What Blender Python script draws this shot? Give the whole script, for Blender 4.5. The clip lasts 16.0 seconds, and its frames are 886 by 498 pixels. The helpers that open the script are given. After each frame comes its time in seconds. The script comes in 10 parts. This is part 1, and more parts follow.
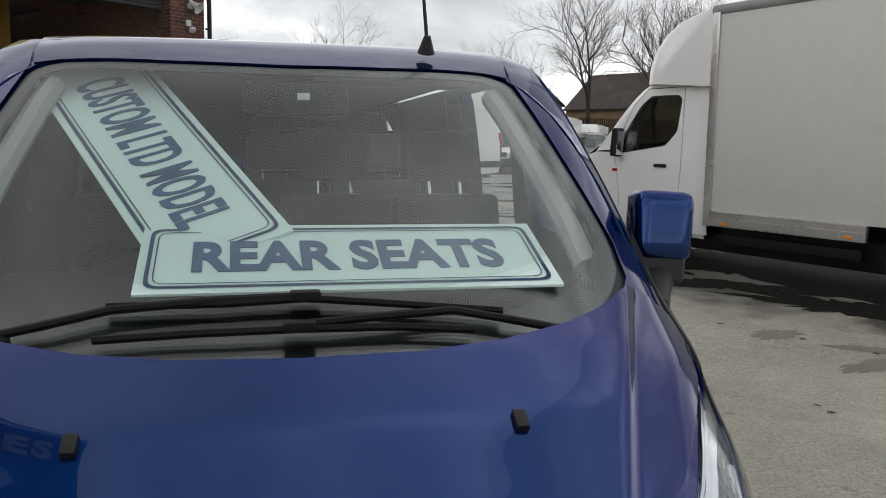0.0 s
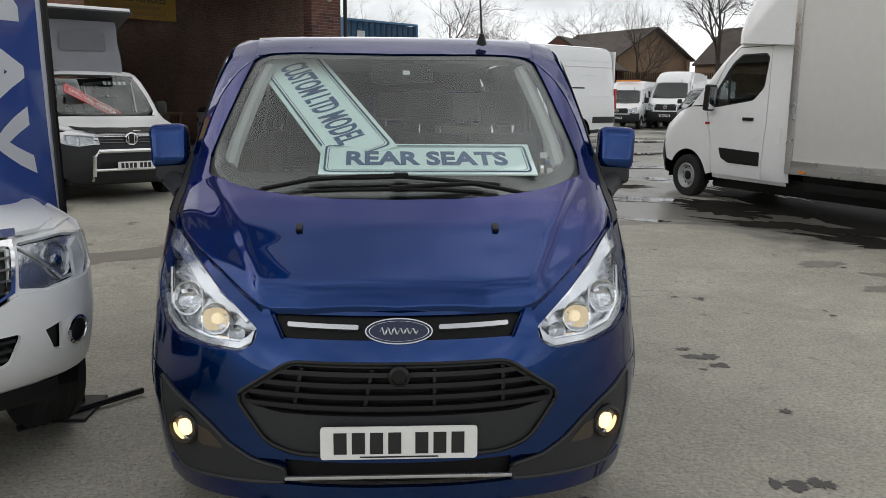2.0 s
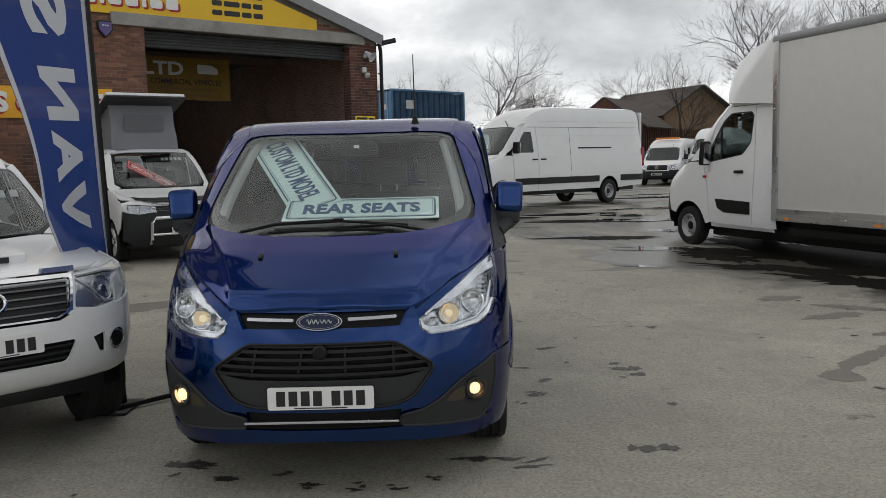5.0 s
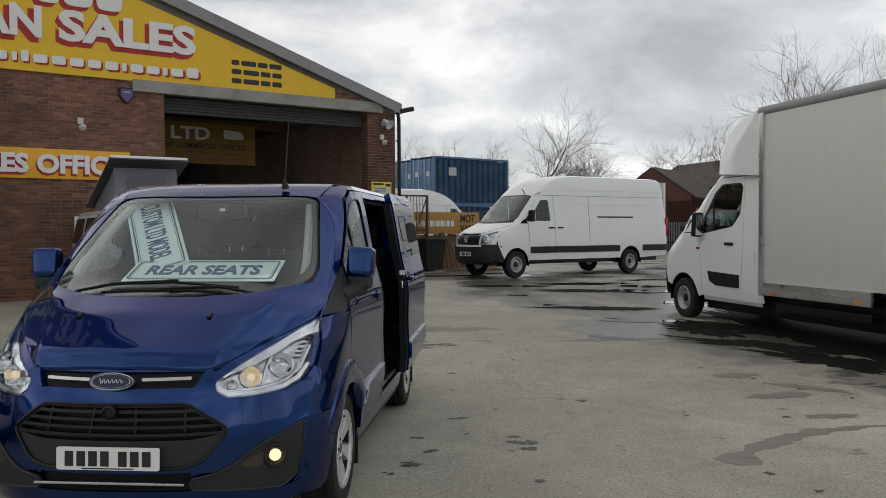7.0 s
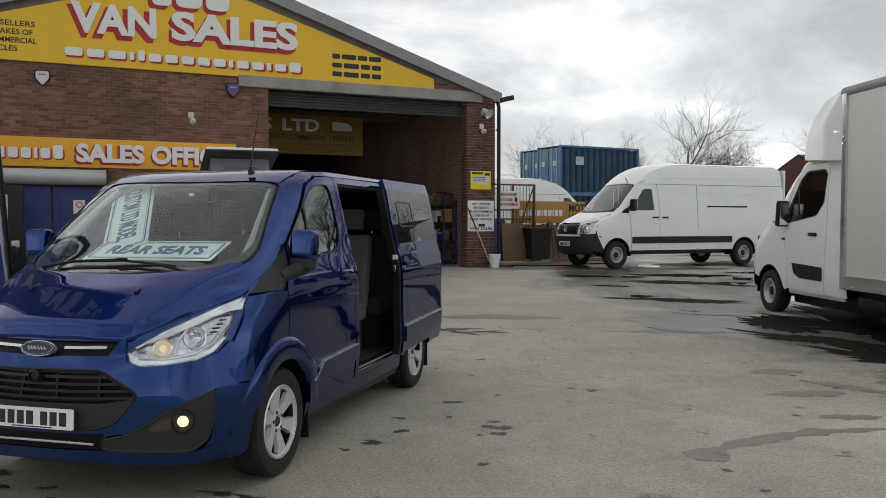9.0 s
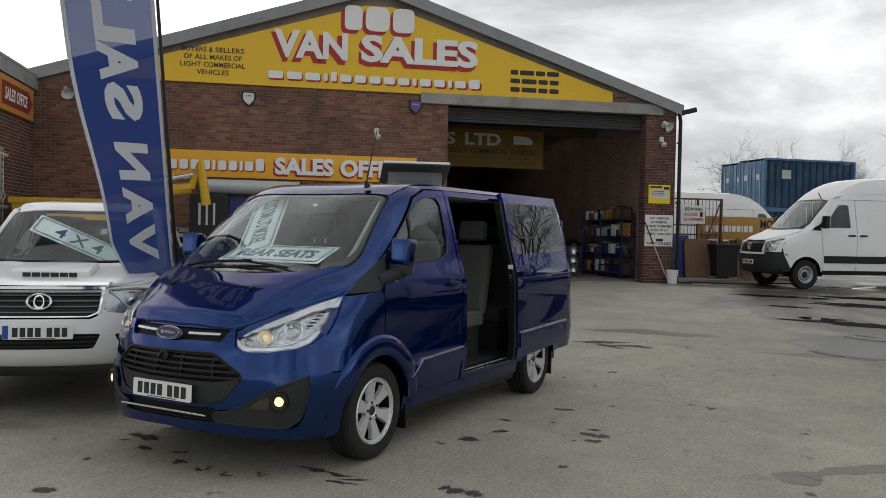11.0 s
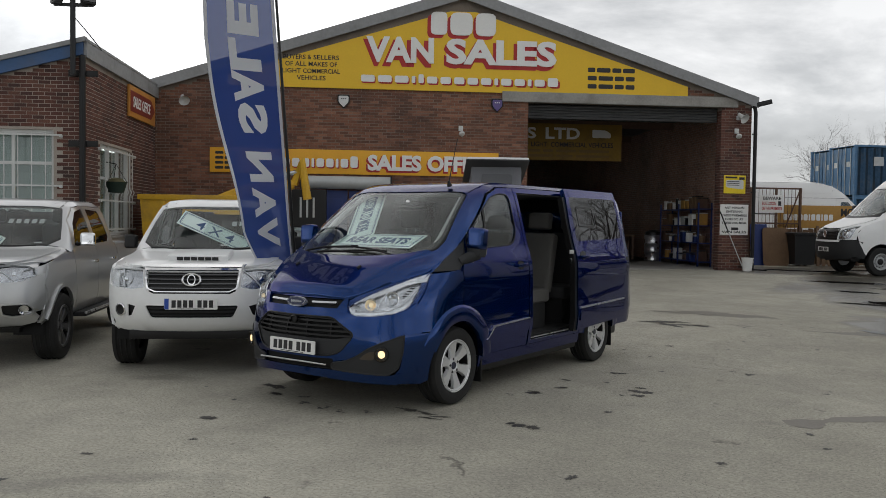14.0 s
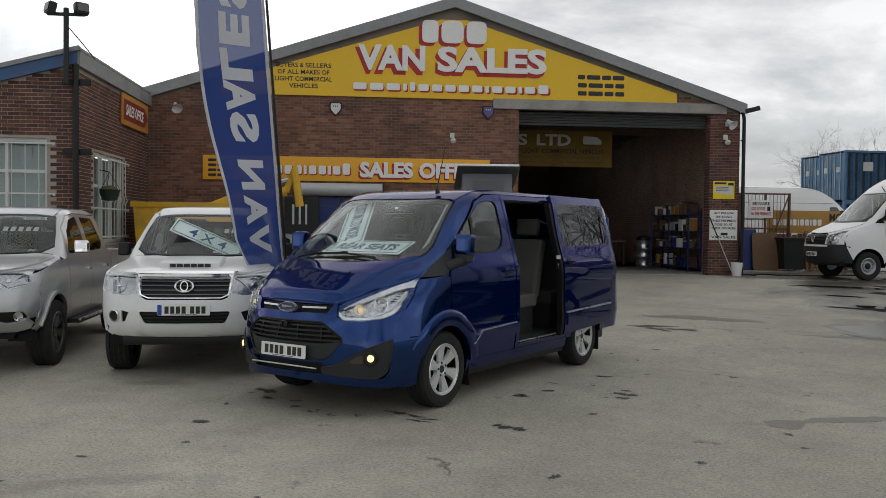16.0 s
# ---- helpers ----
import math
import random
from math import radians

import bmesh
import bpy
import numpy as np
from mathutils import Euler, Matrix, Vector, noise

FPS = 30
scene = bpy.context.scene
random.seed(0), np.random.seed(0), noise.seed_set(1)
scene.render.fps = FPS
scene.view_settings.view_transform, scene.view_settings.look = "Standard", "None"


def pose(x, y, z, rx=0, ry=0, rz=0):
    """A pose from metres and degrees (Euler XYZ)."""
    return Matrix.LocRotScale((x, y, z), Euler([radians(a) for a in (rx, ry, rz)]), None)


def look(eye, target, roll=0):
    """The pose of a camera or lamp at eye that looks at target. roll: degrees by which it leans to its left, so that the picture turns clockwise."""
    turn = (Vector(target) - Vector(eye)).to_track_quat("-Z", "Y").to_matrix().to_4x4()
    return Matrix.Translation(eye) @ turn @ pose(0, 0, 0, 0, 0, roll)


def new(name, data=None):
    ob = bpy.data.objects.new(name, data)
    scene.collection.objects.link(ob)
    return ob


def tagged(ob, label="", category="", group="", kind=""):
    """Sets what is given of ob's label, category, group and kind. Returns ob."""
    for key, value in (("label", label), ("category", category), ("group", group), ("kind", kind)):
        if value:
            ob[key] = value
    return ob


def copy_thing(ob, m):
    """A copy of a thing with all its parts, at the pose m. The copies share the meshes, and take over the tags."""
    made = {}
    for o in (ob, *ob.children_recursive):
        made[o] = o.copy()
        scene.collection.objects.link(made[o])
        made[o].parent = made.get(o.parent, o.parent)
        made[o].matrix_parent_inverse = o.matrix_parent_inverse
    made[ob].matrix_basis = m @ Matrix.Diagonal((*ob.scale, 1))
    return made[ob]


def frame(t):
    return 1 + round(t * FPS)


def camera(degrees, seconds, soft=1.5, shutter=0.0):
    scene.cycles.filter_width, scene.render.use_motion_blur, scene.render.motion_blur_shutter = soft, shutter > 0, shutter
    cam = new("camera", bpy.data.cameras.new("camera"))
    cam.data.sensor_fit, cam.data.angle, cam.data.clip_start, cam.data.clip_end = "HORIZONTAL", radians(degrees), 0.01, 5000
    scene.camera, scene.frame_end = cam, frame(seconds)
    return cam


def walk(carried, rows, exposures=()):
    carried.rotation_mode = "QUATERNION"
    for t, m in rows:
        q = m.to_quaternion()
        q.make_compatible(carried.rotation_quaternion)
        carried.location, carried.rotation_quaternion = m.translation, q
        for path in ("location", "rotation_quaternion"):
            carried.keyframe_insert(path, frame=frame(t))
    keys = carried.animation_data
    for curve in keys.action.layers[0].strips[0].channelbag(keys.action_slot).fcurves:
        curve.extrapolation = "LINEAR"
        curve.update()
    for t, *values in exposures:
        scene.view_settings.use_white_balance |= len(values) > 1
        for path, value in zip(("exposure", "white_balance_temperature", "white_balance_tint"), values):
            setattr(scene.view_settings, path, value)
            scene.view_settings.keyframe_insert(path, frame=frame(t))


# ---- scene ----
cam = camera(56.0, 16.0, soft=0.4)
PATH = [
    (0, (-0.069, -0.903, 1.676), (0.356, 1.035, 1.425), 0.9),
    (0.5, (-0.075, -1.321, 1.681), (0.224, 0.633, 1.38), 0.3),
    (1, (-0.037, -1.787, 1.675), (0.144, 0.178, 1.352), 0.5),
    (1.5, (0.025, -2.239, 1.69), (0.125, -0.27, 1.35), 0.9),
    (2, (-0.025, -2.624, 1.676), (0.099, -0.66, 1.322), 0.5),
    (2.5, (0.012, -3.008, 1.679), (0.066, -1.04, 1.328), 0.4),
    (3, (0.093, -3.367, 1.692), (0.082, -1.397, 1.35), -0.2),
    (3.5, (0.077, -3.726, 1.689), (0.065, -1.752, 1.363), -1.4),
    (4, (0.182, -3.979, 1.698), (0.187, -2.0, 1.405), -1.5),
    (6.5, (1.628, -3.953, 1.643), (1.507, -1.958, 1.574), -0.7),
    (7, (1.971, -3.89, 1.654), (1.802, -1.898, 1.61), -0.3),
    (7.5, (2.372, -3.928, 1.646), (2.097, -1.949, 1.575), -0.3),
    (8, (2.675, -3.922, 1.632), (2.324, -1.955, 1.565), -0.3),
    (8.5, (2.969, -3.789, 1.634), (2.566, -1.831, 1.576), 0.2),
    (9, (3.292, -3.753, 1.609), (2.776, -1.821, 1.543), -0.0),
    (9.5, (3.566, -3.697, 1.612), (2.932, -1.801, 1.553), 0.0),
    (10, (3.774, -3.641, 1.617), (3.024, -1.788, 1.582), 0.3),
    (12.5, (4.642, -4.493, 1.592), (3.508, -2.848, 1.508), 1.6),
    (13, (4.763, -4.724, 1.597), (3.63, -3.077, 1.525), 1.4),
    (13.5, (4.858, -4.939, 1.615), (3.734, -3.286, 1.541), 0.9),
    (14, (4.999, -5.0, 1.61), (3.857, -3.36, 1.543), 0.8),
    (14.5, (5.096, -5.01, 1.607), (3.945, -3.375, 1.553), 0.9),
    (15, (5.093, -5.031, 1.606), (3.942, -3.397, 1.551), 0.6),
    (15.5, (5.095, -5.058, 1.603), (3.969, -3.406, 1.551), 0.6),
    (16, (5.13, -5.093, 1.613), (3.999, -3.444, 1.561), 0.6),
]
walk(cam, [(t, look(eye, target, roll)) for t, eye, target, roll in PATH], exposures=[(0.0, 0.22), (0.5, 0.06), (1.0, 0.56), (1.5, 0.70), (2.0, 0.44), (2.5, 0.56), (3.0, 0.52), (3.5, 0.30), (4.0, 0.17), (6.5, 0.0), (7.5, 0.02), (8.0, 0.18), (9.0, 0.18), (10.0, 0.05), (12.5, 0.12), (13.0, 0.18), (13.5, -0.01), (15.0, -0.02), (16.0, 0.0)])

# ---- light ----
SUN_TURN, SUN_HIGH = 318.0, 46.0
world = bpy.data.worlds.new("overcast_sky")
scene.world = world
world.use_nodes = True
wn, wl = world.node_tree.nodes, world.node_tree.links
sky = wn.new("ShaderNodeTexSky")
sky.sky_type, sky.sun_disc = "NISHITA", False
sky.sun_elevation, sky.sun_rotation = radians(SUN_HIGH), radians(SUN_TURN)
sky_bg = wn["Background"]
sky_bg.inputs["Strength"].default_value = 0.10
wl.new(sky.outputs["Color"], sky_bg.inputs["Color"])
# a broken layer of cloud over the sky
wc = wn.new("ShaderNodeTexCoord")
wm = wn.new("ShaderNodeMapping")
wm.inputs["Scale"].default_value = (1.0, 1.0, 2.6)
wm.inputs["Location"].default_value = (0.85, 1.2, 0.4)
wl.new(wc.outputs["Generated"], wm.inputs["Vector"])
cloud = wn.new("ShaderNodeTexNoise")
cloud.inputs["Scale"].default_value = 2.3
cloud.inputs["Detail"].default_value = 9
cloud.inputs["Roughness"].default_value = 0.58
cloud.inputs["Distortion"].default_value = 0.25
wl.new(wm.outputs["Vector"], cloud.inputs["Vector"])
ramp = wn.new("ShaderNodeValToRGB")
ramp.color_ramp.elements[0].position, ramp.color_ramp.elements[0].color = 0.34, (0.43, 0.44, 0.45, 1)
ramp.color_ramp.elements[1].position, ramp.color_ramp.elements[1].color = 0.62, (1.10, 1.10, 1.10, 1)
mid = ramp.color_ramp.elements.new(0.50)
mid.color = (0.68, 0.69, 0.70, 1)
wl.new(cloud.outputs["Fac"], ramp.inputs["Fac"])
cloud_bg = wn.new("ShaderNodeBackground")
cloud_bg.inputs["Strength"].default_value = 1.0
# brighter towards the horizon than overhead
height, fade, tone = wn.new("ShaderNodeSeparateXYZ"), wn.new("ShaderNodeMapRange"), wn.new("ShaderNodeMixRGB")
wl.new(wc.outputs["Generated"], height.inputs[0])
wl.new(height.outputs["Z"], fade.inputs["Value"])
fade.inputs["From Min"].default_value, fade.inputs["From Max"].default_value = 0.05, 0.95
fade.inputs["To Min"].default_value, fade.inputs["To Max"].default_value = 1.26, 0.46
tone.blend_type, tone.inputs["Fac"].default_value = "MULTIPLY", 1.0
wl.new(ramp.outputs["Color"], tone.inputs["Color1"])
wl.new(fade.outputs["Result"], tone.inputs["Color2"])
# the cloud is thinnest over the low building
aim, glow, warm = wn.new("ShaderNodeVectorMath"), wn.new("ShaderNodeMapRange"), wn.new("ShaderNodeMixRGB")
aim.operation = "DOT_PRODUCT"
aim.inputs[1].default_value = (-0.88, 0.40, 0.25)
wl.new(wc.outputs["Generated"], aim.inputs[0])
wl.new(aim.outputs["Value"], glow.inputs["Value"])
glow.inputs["From Min"].default_value, glow.inputs["From Max"].default_value = 0.80, 0.97
glow.inputs["To Min"].default_value, glow.inputs["To Max"].default_value = 1.0, 1.40
# a heavier bank of cloud beyond the workshop
bank, shade, dim = wn.new("ShaderNodeVectorMath"), wn.new("ShaderNodeMapRange"), wn.new("ShaderNodeMixRGB")
bank.operation = "DOT_PRODUCT"
bank.inputs[1].default_value = (-0.27, 0.92, 0.28)
wl.new(wc.outputs["Generated"], bank.inputs[0])
wl.new(bank.outputs["Value"], shade.inputs["Value"])
shade.inputs["From Min"].default_value, shade.inputs["From Max"].default_value = 0.90, 0.99
shade.inputs["To Min"].default_value, shade.inputs["To Max"].default_value = 1.0, 0.80
warm.blend_type, warm.inputs["Fac"].default_value = "MULTIPLY", 1.0
wl.new(tone.outputs["Color"], warm.inputs["Color1"])
wl.new(glow.outputs["Result"], warm.inputs["Color2"])
dim.blend_type, dim.inputs["Fac"].default_value = "MULTIPLY", 1.0
thin, gleam, lift_sky = wn.new("ShaderNodeVectorMath"), wn.new("ShaderNodeMapRange"), wn.new("ShaderNodeMixRGB")
thin.operation = "DOT_PRODUCT"
thin.inputs[1].default_value = (0.50, 0.14, 0.855)
wl.new(wc.outputs["Generated"], thin.inputs[0])
wl.new(thin.outputs["Value"], gleam.inputs["Value"])
gleam.inputs["From Min"].default_value, gleam.inputs["From Max"].default_value = 0.84, 0.99
gleam.inputs["To Min"].default_value, gleam.inputs["To Max"].default_value = 1.0, 1.7
lift_sky.blend_type, lift_sky.inputs["Fac"].default_value = "MULTIPLY", 1.0
wl.new(warm.outputs["Color"], lift_sky.inputs["Color1"])
wl.new(gleam.outputs["Result"], lift_sky.inputs["Color2"])
wl.new(lift_sky.outputs["Color"], dim.inputs["Color1"])
wl.new(shade.outputs["Result"], dim.inputs["Color2"])
wl.new(dim.outputs["Color"], cloud_bg.inputs["Color"])
wmix = wn.new("ShaderNodeMixShader")
wmix.inputs["Fac"].default_value = 0.93
wl.new(sky_bg.outputs["Background"], wmix.inputs[1])
wl.new(cloud_bg.outputs["Background"], wmix.inputs[2])
wl.new(wmix.outputs["Shader"], wn["World Output"].inputs["Surface"])

sun_data = bpy.data.lights.new("sun", "SUN")
sun_data.energy, sun_data.angle, sun_data.color = 0.62, radians(120), (1.0, 0.96, 0.9)
sun = new("sun", sun_data)
to_sun = Vector((math.sin(radians(SUN_TURN)) * math.cos(radians(SUN_HIGH)), math.cos(radians(SUN_TURN)) * math.cos(radians(SUN_HIGH)), math.sin(radians(SUN_HIGH))))
sun.matrix_world = look(Vector((0, 0, 30)), Vector((0, 0, 30)) - to_sun)

# ---- materials ----
def surf(name, colour, rough=0.5, metal=0.0, vary=0.12, grain=30.0, patch=2.5, bump=0.0, coat=0.0, dirt=None, dirt_amount=0.0, dirt_size=1.6, spec=0.5, coat_rough=0.05):
    """A surface with tone that varies at two scales, optional fine relief and patches of another tone."""
    m = bpy.data.materials.new(name)
    m.use_nodes = True
    n, l = m.node_tree.nodes, m.node_tree.links
    p = n["Principled BSDF"]
    tc = n.new("ShaderNodeTexCoord")
    fine, broad = n.new("ShaderNodeTexNoise"), n.new("ShaderNodeTexNoise")
    for node, s in ((fine, grain), (broad, patch)):
        node.inputs["Scale"].default_value = s
        node.inputs["Detail"].default_value = 6
        l.new(tc.outputs["Object"], node.inputs["Vector"])
    add = n.new("ShaderNodeMath")
    add.operation = "ADD"
    l.new(fine.outputs["Fac"], add.inputs[0])
    l.new(broad.outputs["Fac"], add.inputs[1])
    rng = n.new("ShaderNodeMapRange")
    rng.inputs["From Min"].default_value, rng.inputs["From Max"].default_value = 0.6, 1.4
    rng.inputs["To Min"].default_value, rng.inputs["To Max"].default_value = 1 - vary, 1 + vary
    l.new(add.outputs[0], rng.inputs["Value"])
    mul = n.new("ShaderNodeMixRGB")
    mul.blend_type = "MULTIPLY"
    mul.inputs["Fac"].default_value = 1
    mul.inputs["Color1"].default_value = (*colour, 1)
    l.new(rng.outputs["Result"], mul.inputs["Color2"])
    out = mul.outputs["Color"]
    if dirt:
        d = n.new("ShaderNodeTexNoise")
        d.inputs["Scale"].default_value, d.inputs["Detail"].default_value = dirt_size, 8
        d.inputs["Roughness"].default_value = 0.65
        l.new(tc.outputs["Object"], d.inputs["Vector"])
        r = n.new("ShaderNodeMapRange")
        r.inputs["From Min"].default_value, r.inputs["From Max"].default_value = 0.5, 0.72
        r.inputs["To Max"].default_value = dirt_amount
        l.new(d.outputs["Fac"], r.inputs["Value"])
        mx = n.new("ShaderNodeMixRGB")
        mx.inputs["Color2"].default_value = (*dirt, 1)
        l.new(r.outputs["Result"], mx.inputs["Fac"])
        l.new(out, mx.inputs["Color1"])
        out = mx.outputs["Color"]
    l.new(out, p.inputs["Base Color"])
    rr = n.new("ShaderNodeMapRange")
    rr.inputs["To Min"].default_value, rr.inputs["To Max"].default_value = max(0, rough * 0.85), min(1, rough * 1.15)
    l.new(broad.outputs["Fac"], rr.inputs["Value"])
    l.new(rr.outputs["Result"], p.inputs["Roughness"])
    p.inputs["Metallic"].default_value = metal
    p.inputs["Specular IOR Level"].default_value = spec
    p.inputs["Coat Weight"].default_value = coat
    p.inputs["Coat Roughness"].default_value = coat_rough
    p.inputs["Coat IOR"].default_value = 1.42
    if bump:
        b = n.new("ShaderNodeBump")
        b.inputs["Strength"].default_value, b.inputs["Distance"].default_value = bump, 0.01
        l.new(fine.outputs["Fac"], b.inputs["Height"])
        l.new(b.outputs["Normal"], p.inputs["Normal"])
    return m


def glass(name, tint=(0.8, 0.84, 0.83), gloss=1.5):
    """Car glass: a tinted clear pane with a mirror gloss by Fresnel."""
    m = bpy.data.materials.new(name)
    m.use_nodes = True
    n, l = m.node_tree.nodes, m.node_tree.links
    n.remove(n["Principled BSDF"])
    clear, shine, mix = n.new("ShaderNodeBsdfTransparent"), n.new("ShaderNodeBsdfGlossy"), n.new("ShaderNodeMixShader")
    clear.inputs["Color"].default_value = (*tint, 1)
    shine.inputs["Roughness"].default_value = 0.01
    lw, up5, amount = n.new("ShaderNodeLayerWeight"), n.new("ShaderNodeMath"), n.new("ShaderNodeMath")
    lw.inputs["Blend"].default_value = 0.5
    up5.operation, up5.inputs[1].default_value = "POWER", 5.0
    f0 = ((gloss - 1) / (gloss + 1)) ** 2
    amount.operation, amount.inputs[1].default_value, amount.inputs[2].default_value = "MULTIPLY_ADD", 1 - f0, f0
    l.new(lw.outputs["Facing"], up5.inputs[0])
    l.new(up5.outputs[0], amount.inputs[0])
    l.new(amount.outputs[0], mix.inputs["Fac"])
    l.new(clear.outputs["BSDF"], mix.inputs[1])
    l.new(shine.outputs["BSDF"], mix.inputs[2])
    l.new(mix.outputs["Shader"], n["Material Output"].inputs["Surface"])
    return m


def lamp_glow(name, colour, strength):
    m = bpy.data.materials.new(name)
    m.use_nodes = True
    p = m.node_tree.nodes["Principled BSDF"]
    p.inputs["Base Color"].default_value = (*colour, 1)
    p.inputs["Emission Color"].default_value = (*colour, 1)
    p.inputs["Emission Strength"].default_value = strength
    m.cycles.emission_sampling = "NONE"
    return m


def brick_mat(name, tones, mortar, soot=(0.03, 0.025, 0.025), soot_amount=0.72):
    """Brickwork in stretcher bond, laid on x and z of the object."""
    m = bpy.data.materials.new(name)
    m.use_nodes = True
    n, l = m.node_tree.nodes, m.node_tree.links
    p = n["Principled BSDF"]
    tc = n.new("ShaderNodeTexCoord")
    sep, com = n.new("ShaderNodeSeparateXYZ"), n.new("ShaderNodeCombineXYZ")
    l.new(tc.outputs["Object"], sep.inputs[0])
    along = n.new("ShaderNodeMath")
    along.operation = "ADD"
    l.new(sep.outputs["X"], along.inputs[0])
    l.new(sep.outputs["Y"], along.inputs[1])
    l.new(along.outputs[0], com.inputs["X"])
    l.new(sep.outputs["Z"], com.inputs["Y"])
    b = n.new("ShaderNodeTexBrick")
    l.new(com.outputs[0], b.inputs["Vector"])
    for key, v in (("Scale", 1.0), ("Brick Width", 0.225), ("Row Height", 0.075), ("Mortar Size", 0.007), ("Mortar Smooth", 0.3), ("Bias", -0.1)):
        b.inputs[key].default_value = v
    b.inputs["Color1"].default_value, b.inputs["Color2"].default_value, b.inputs["Mortar"].default_value = (*tones[0], 1), (*tones[1], 1), (*mortar, 1)
    grime = n.new("ShaderNodeTexNoise")
    grime.inputs["Scale"].default_value, grime.inputs["Detail"].default_value, grime.inputs["Roughness"].default_value = 0.55, 9, 0.7
    l.new(tc.outputs["Object"], grime.inputs["Vector"])
    r = n.new("ShaderNodeMapRange")
    r.inputs["From Min"].default_value, r.inputs["From Max"].default_value, r.inputs["To Max"].default_value = 0.48, 0.75, soot_amount
    l.new(grime.outputs["Fac"], r.inputs["Value"])
    mx = n.new("ShaderNodeMixRGB")
    mx.inputs["Color2"].default_value = (*soot, 1)
    l.new(r.outputs["Result"], mx.inputs["Fac"])
    l.new(b.outputs["Color"], mx.inputs["Color1"])
    fine = n.new("ShaderNodeTexNoise")
    fine.inputs["Scale"].default_value = 14
    fine.inputs["Detail"].default_value = 5
    l.new(tc.outputs["Object"], fine.inputs["Vector"])
    rng = n.new("ShaderNodeMapRange")
    rng.inputs["From Min"].default_value, rng.inputs["From Max"].default_value = 0.3, 0.7
    rng.inputs["To Min"].default_value, rng.inputs["To Max"].default_value = 0.7, 1.3
    l.new(fine.outputs["Fac"], rng.inputs["Value"])
    mul = n.new("ShaderNodeMixRGB")
    mul.blend_type = "MULTIPLY"
    mul.inputs["Fac"].default_value = 1
    l.new(mx.outputs["Color"], mul.inputs["Color1"])
    l.new(rng.outputs["Result"], mul.inputs["Color2"])
    l.new(mul.outputs["Color"], p.inputs["Base Color"])
    p.inputs["Roughness"].default_value = 0.88
    bp = n.new("ShaderNodeBump")
    bp.inputs["Strength"].default_value, bp.inputs["Distance"].default_value = 0.8, 0.012
    inv = n.new("ShaderNodeMath")
    inv.operation = "SUBTRACT"
    inv.inputs[0].default_value = 1
    l.new(b.outputs["Fac"], inv.inputs[1])
    l.new(inv.outputs[0], bp.inputs["Height"])
    l.new(bp.outputs["Normal"], p.inputs["Normal"])
    return m


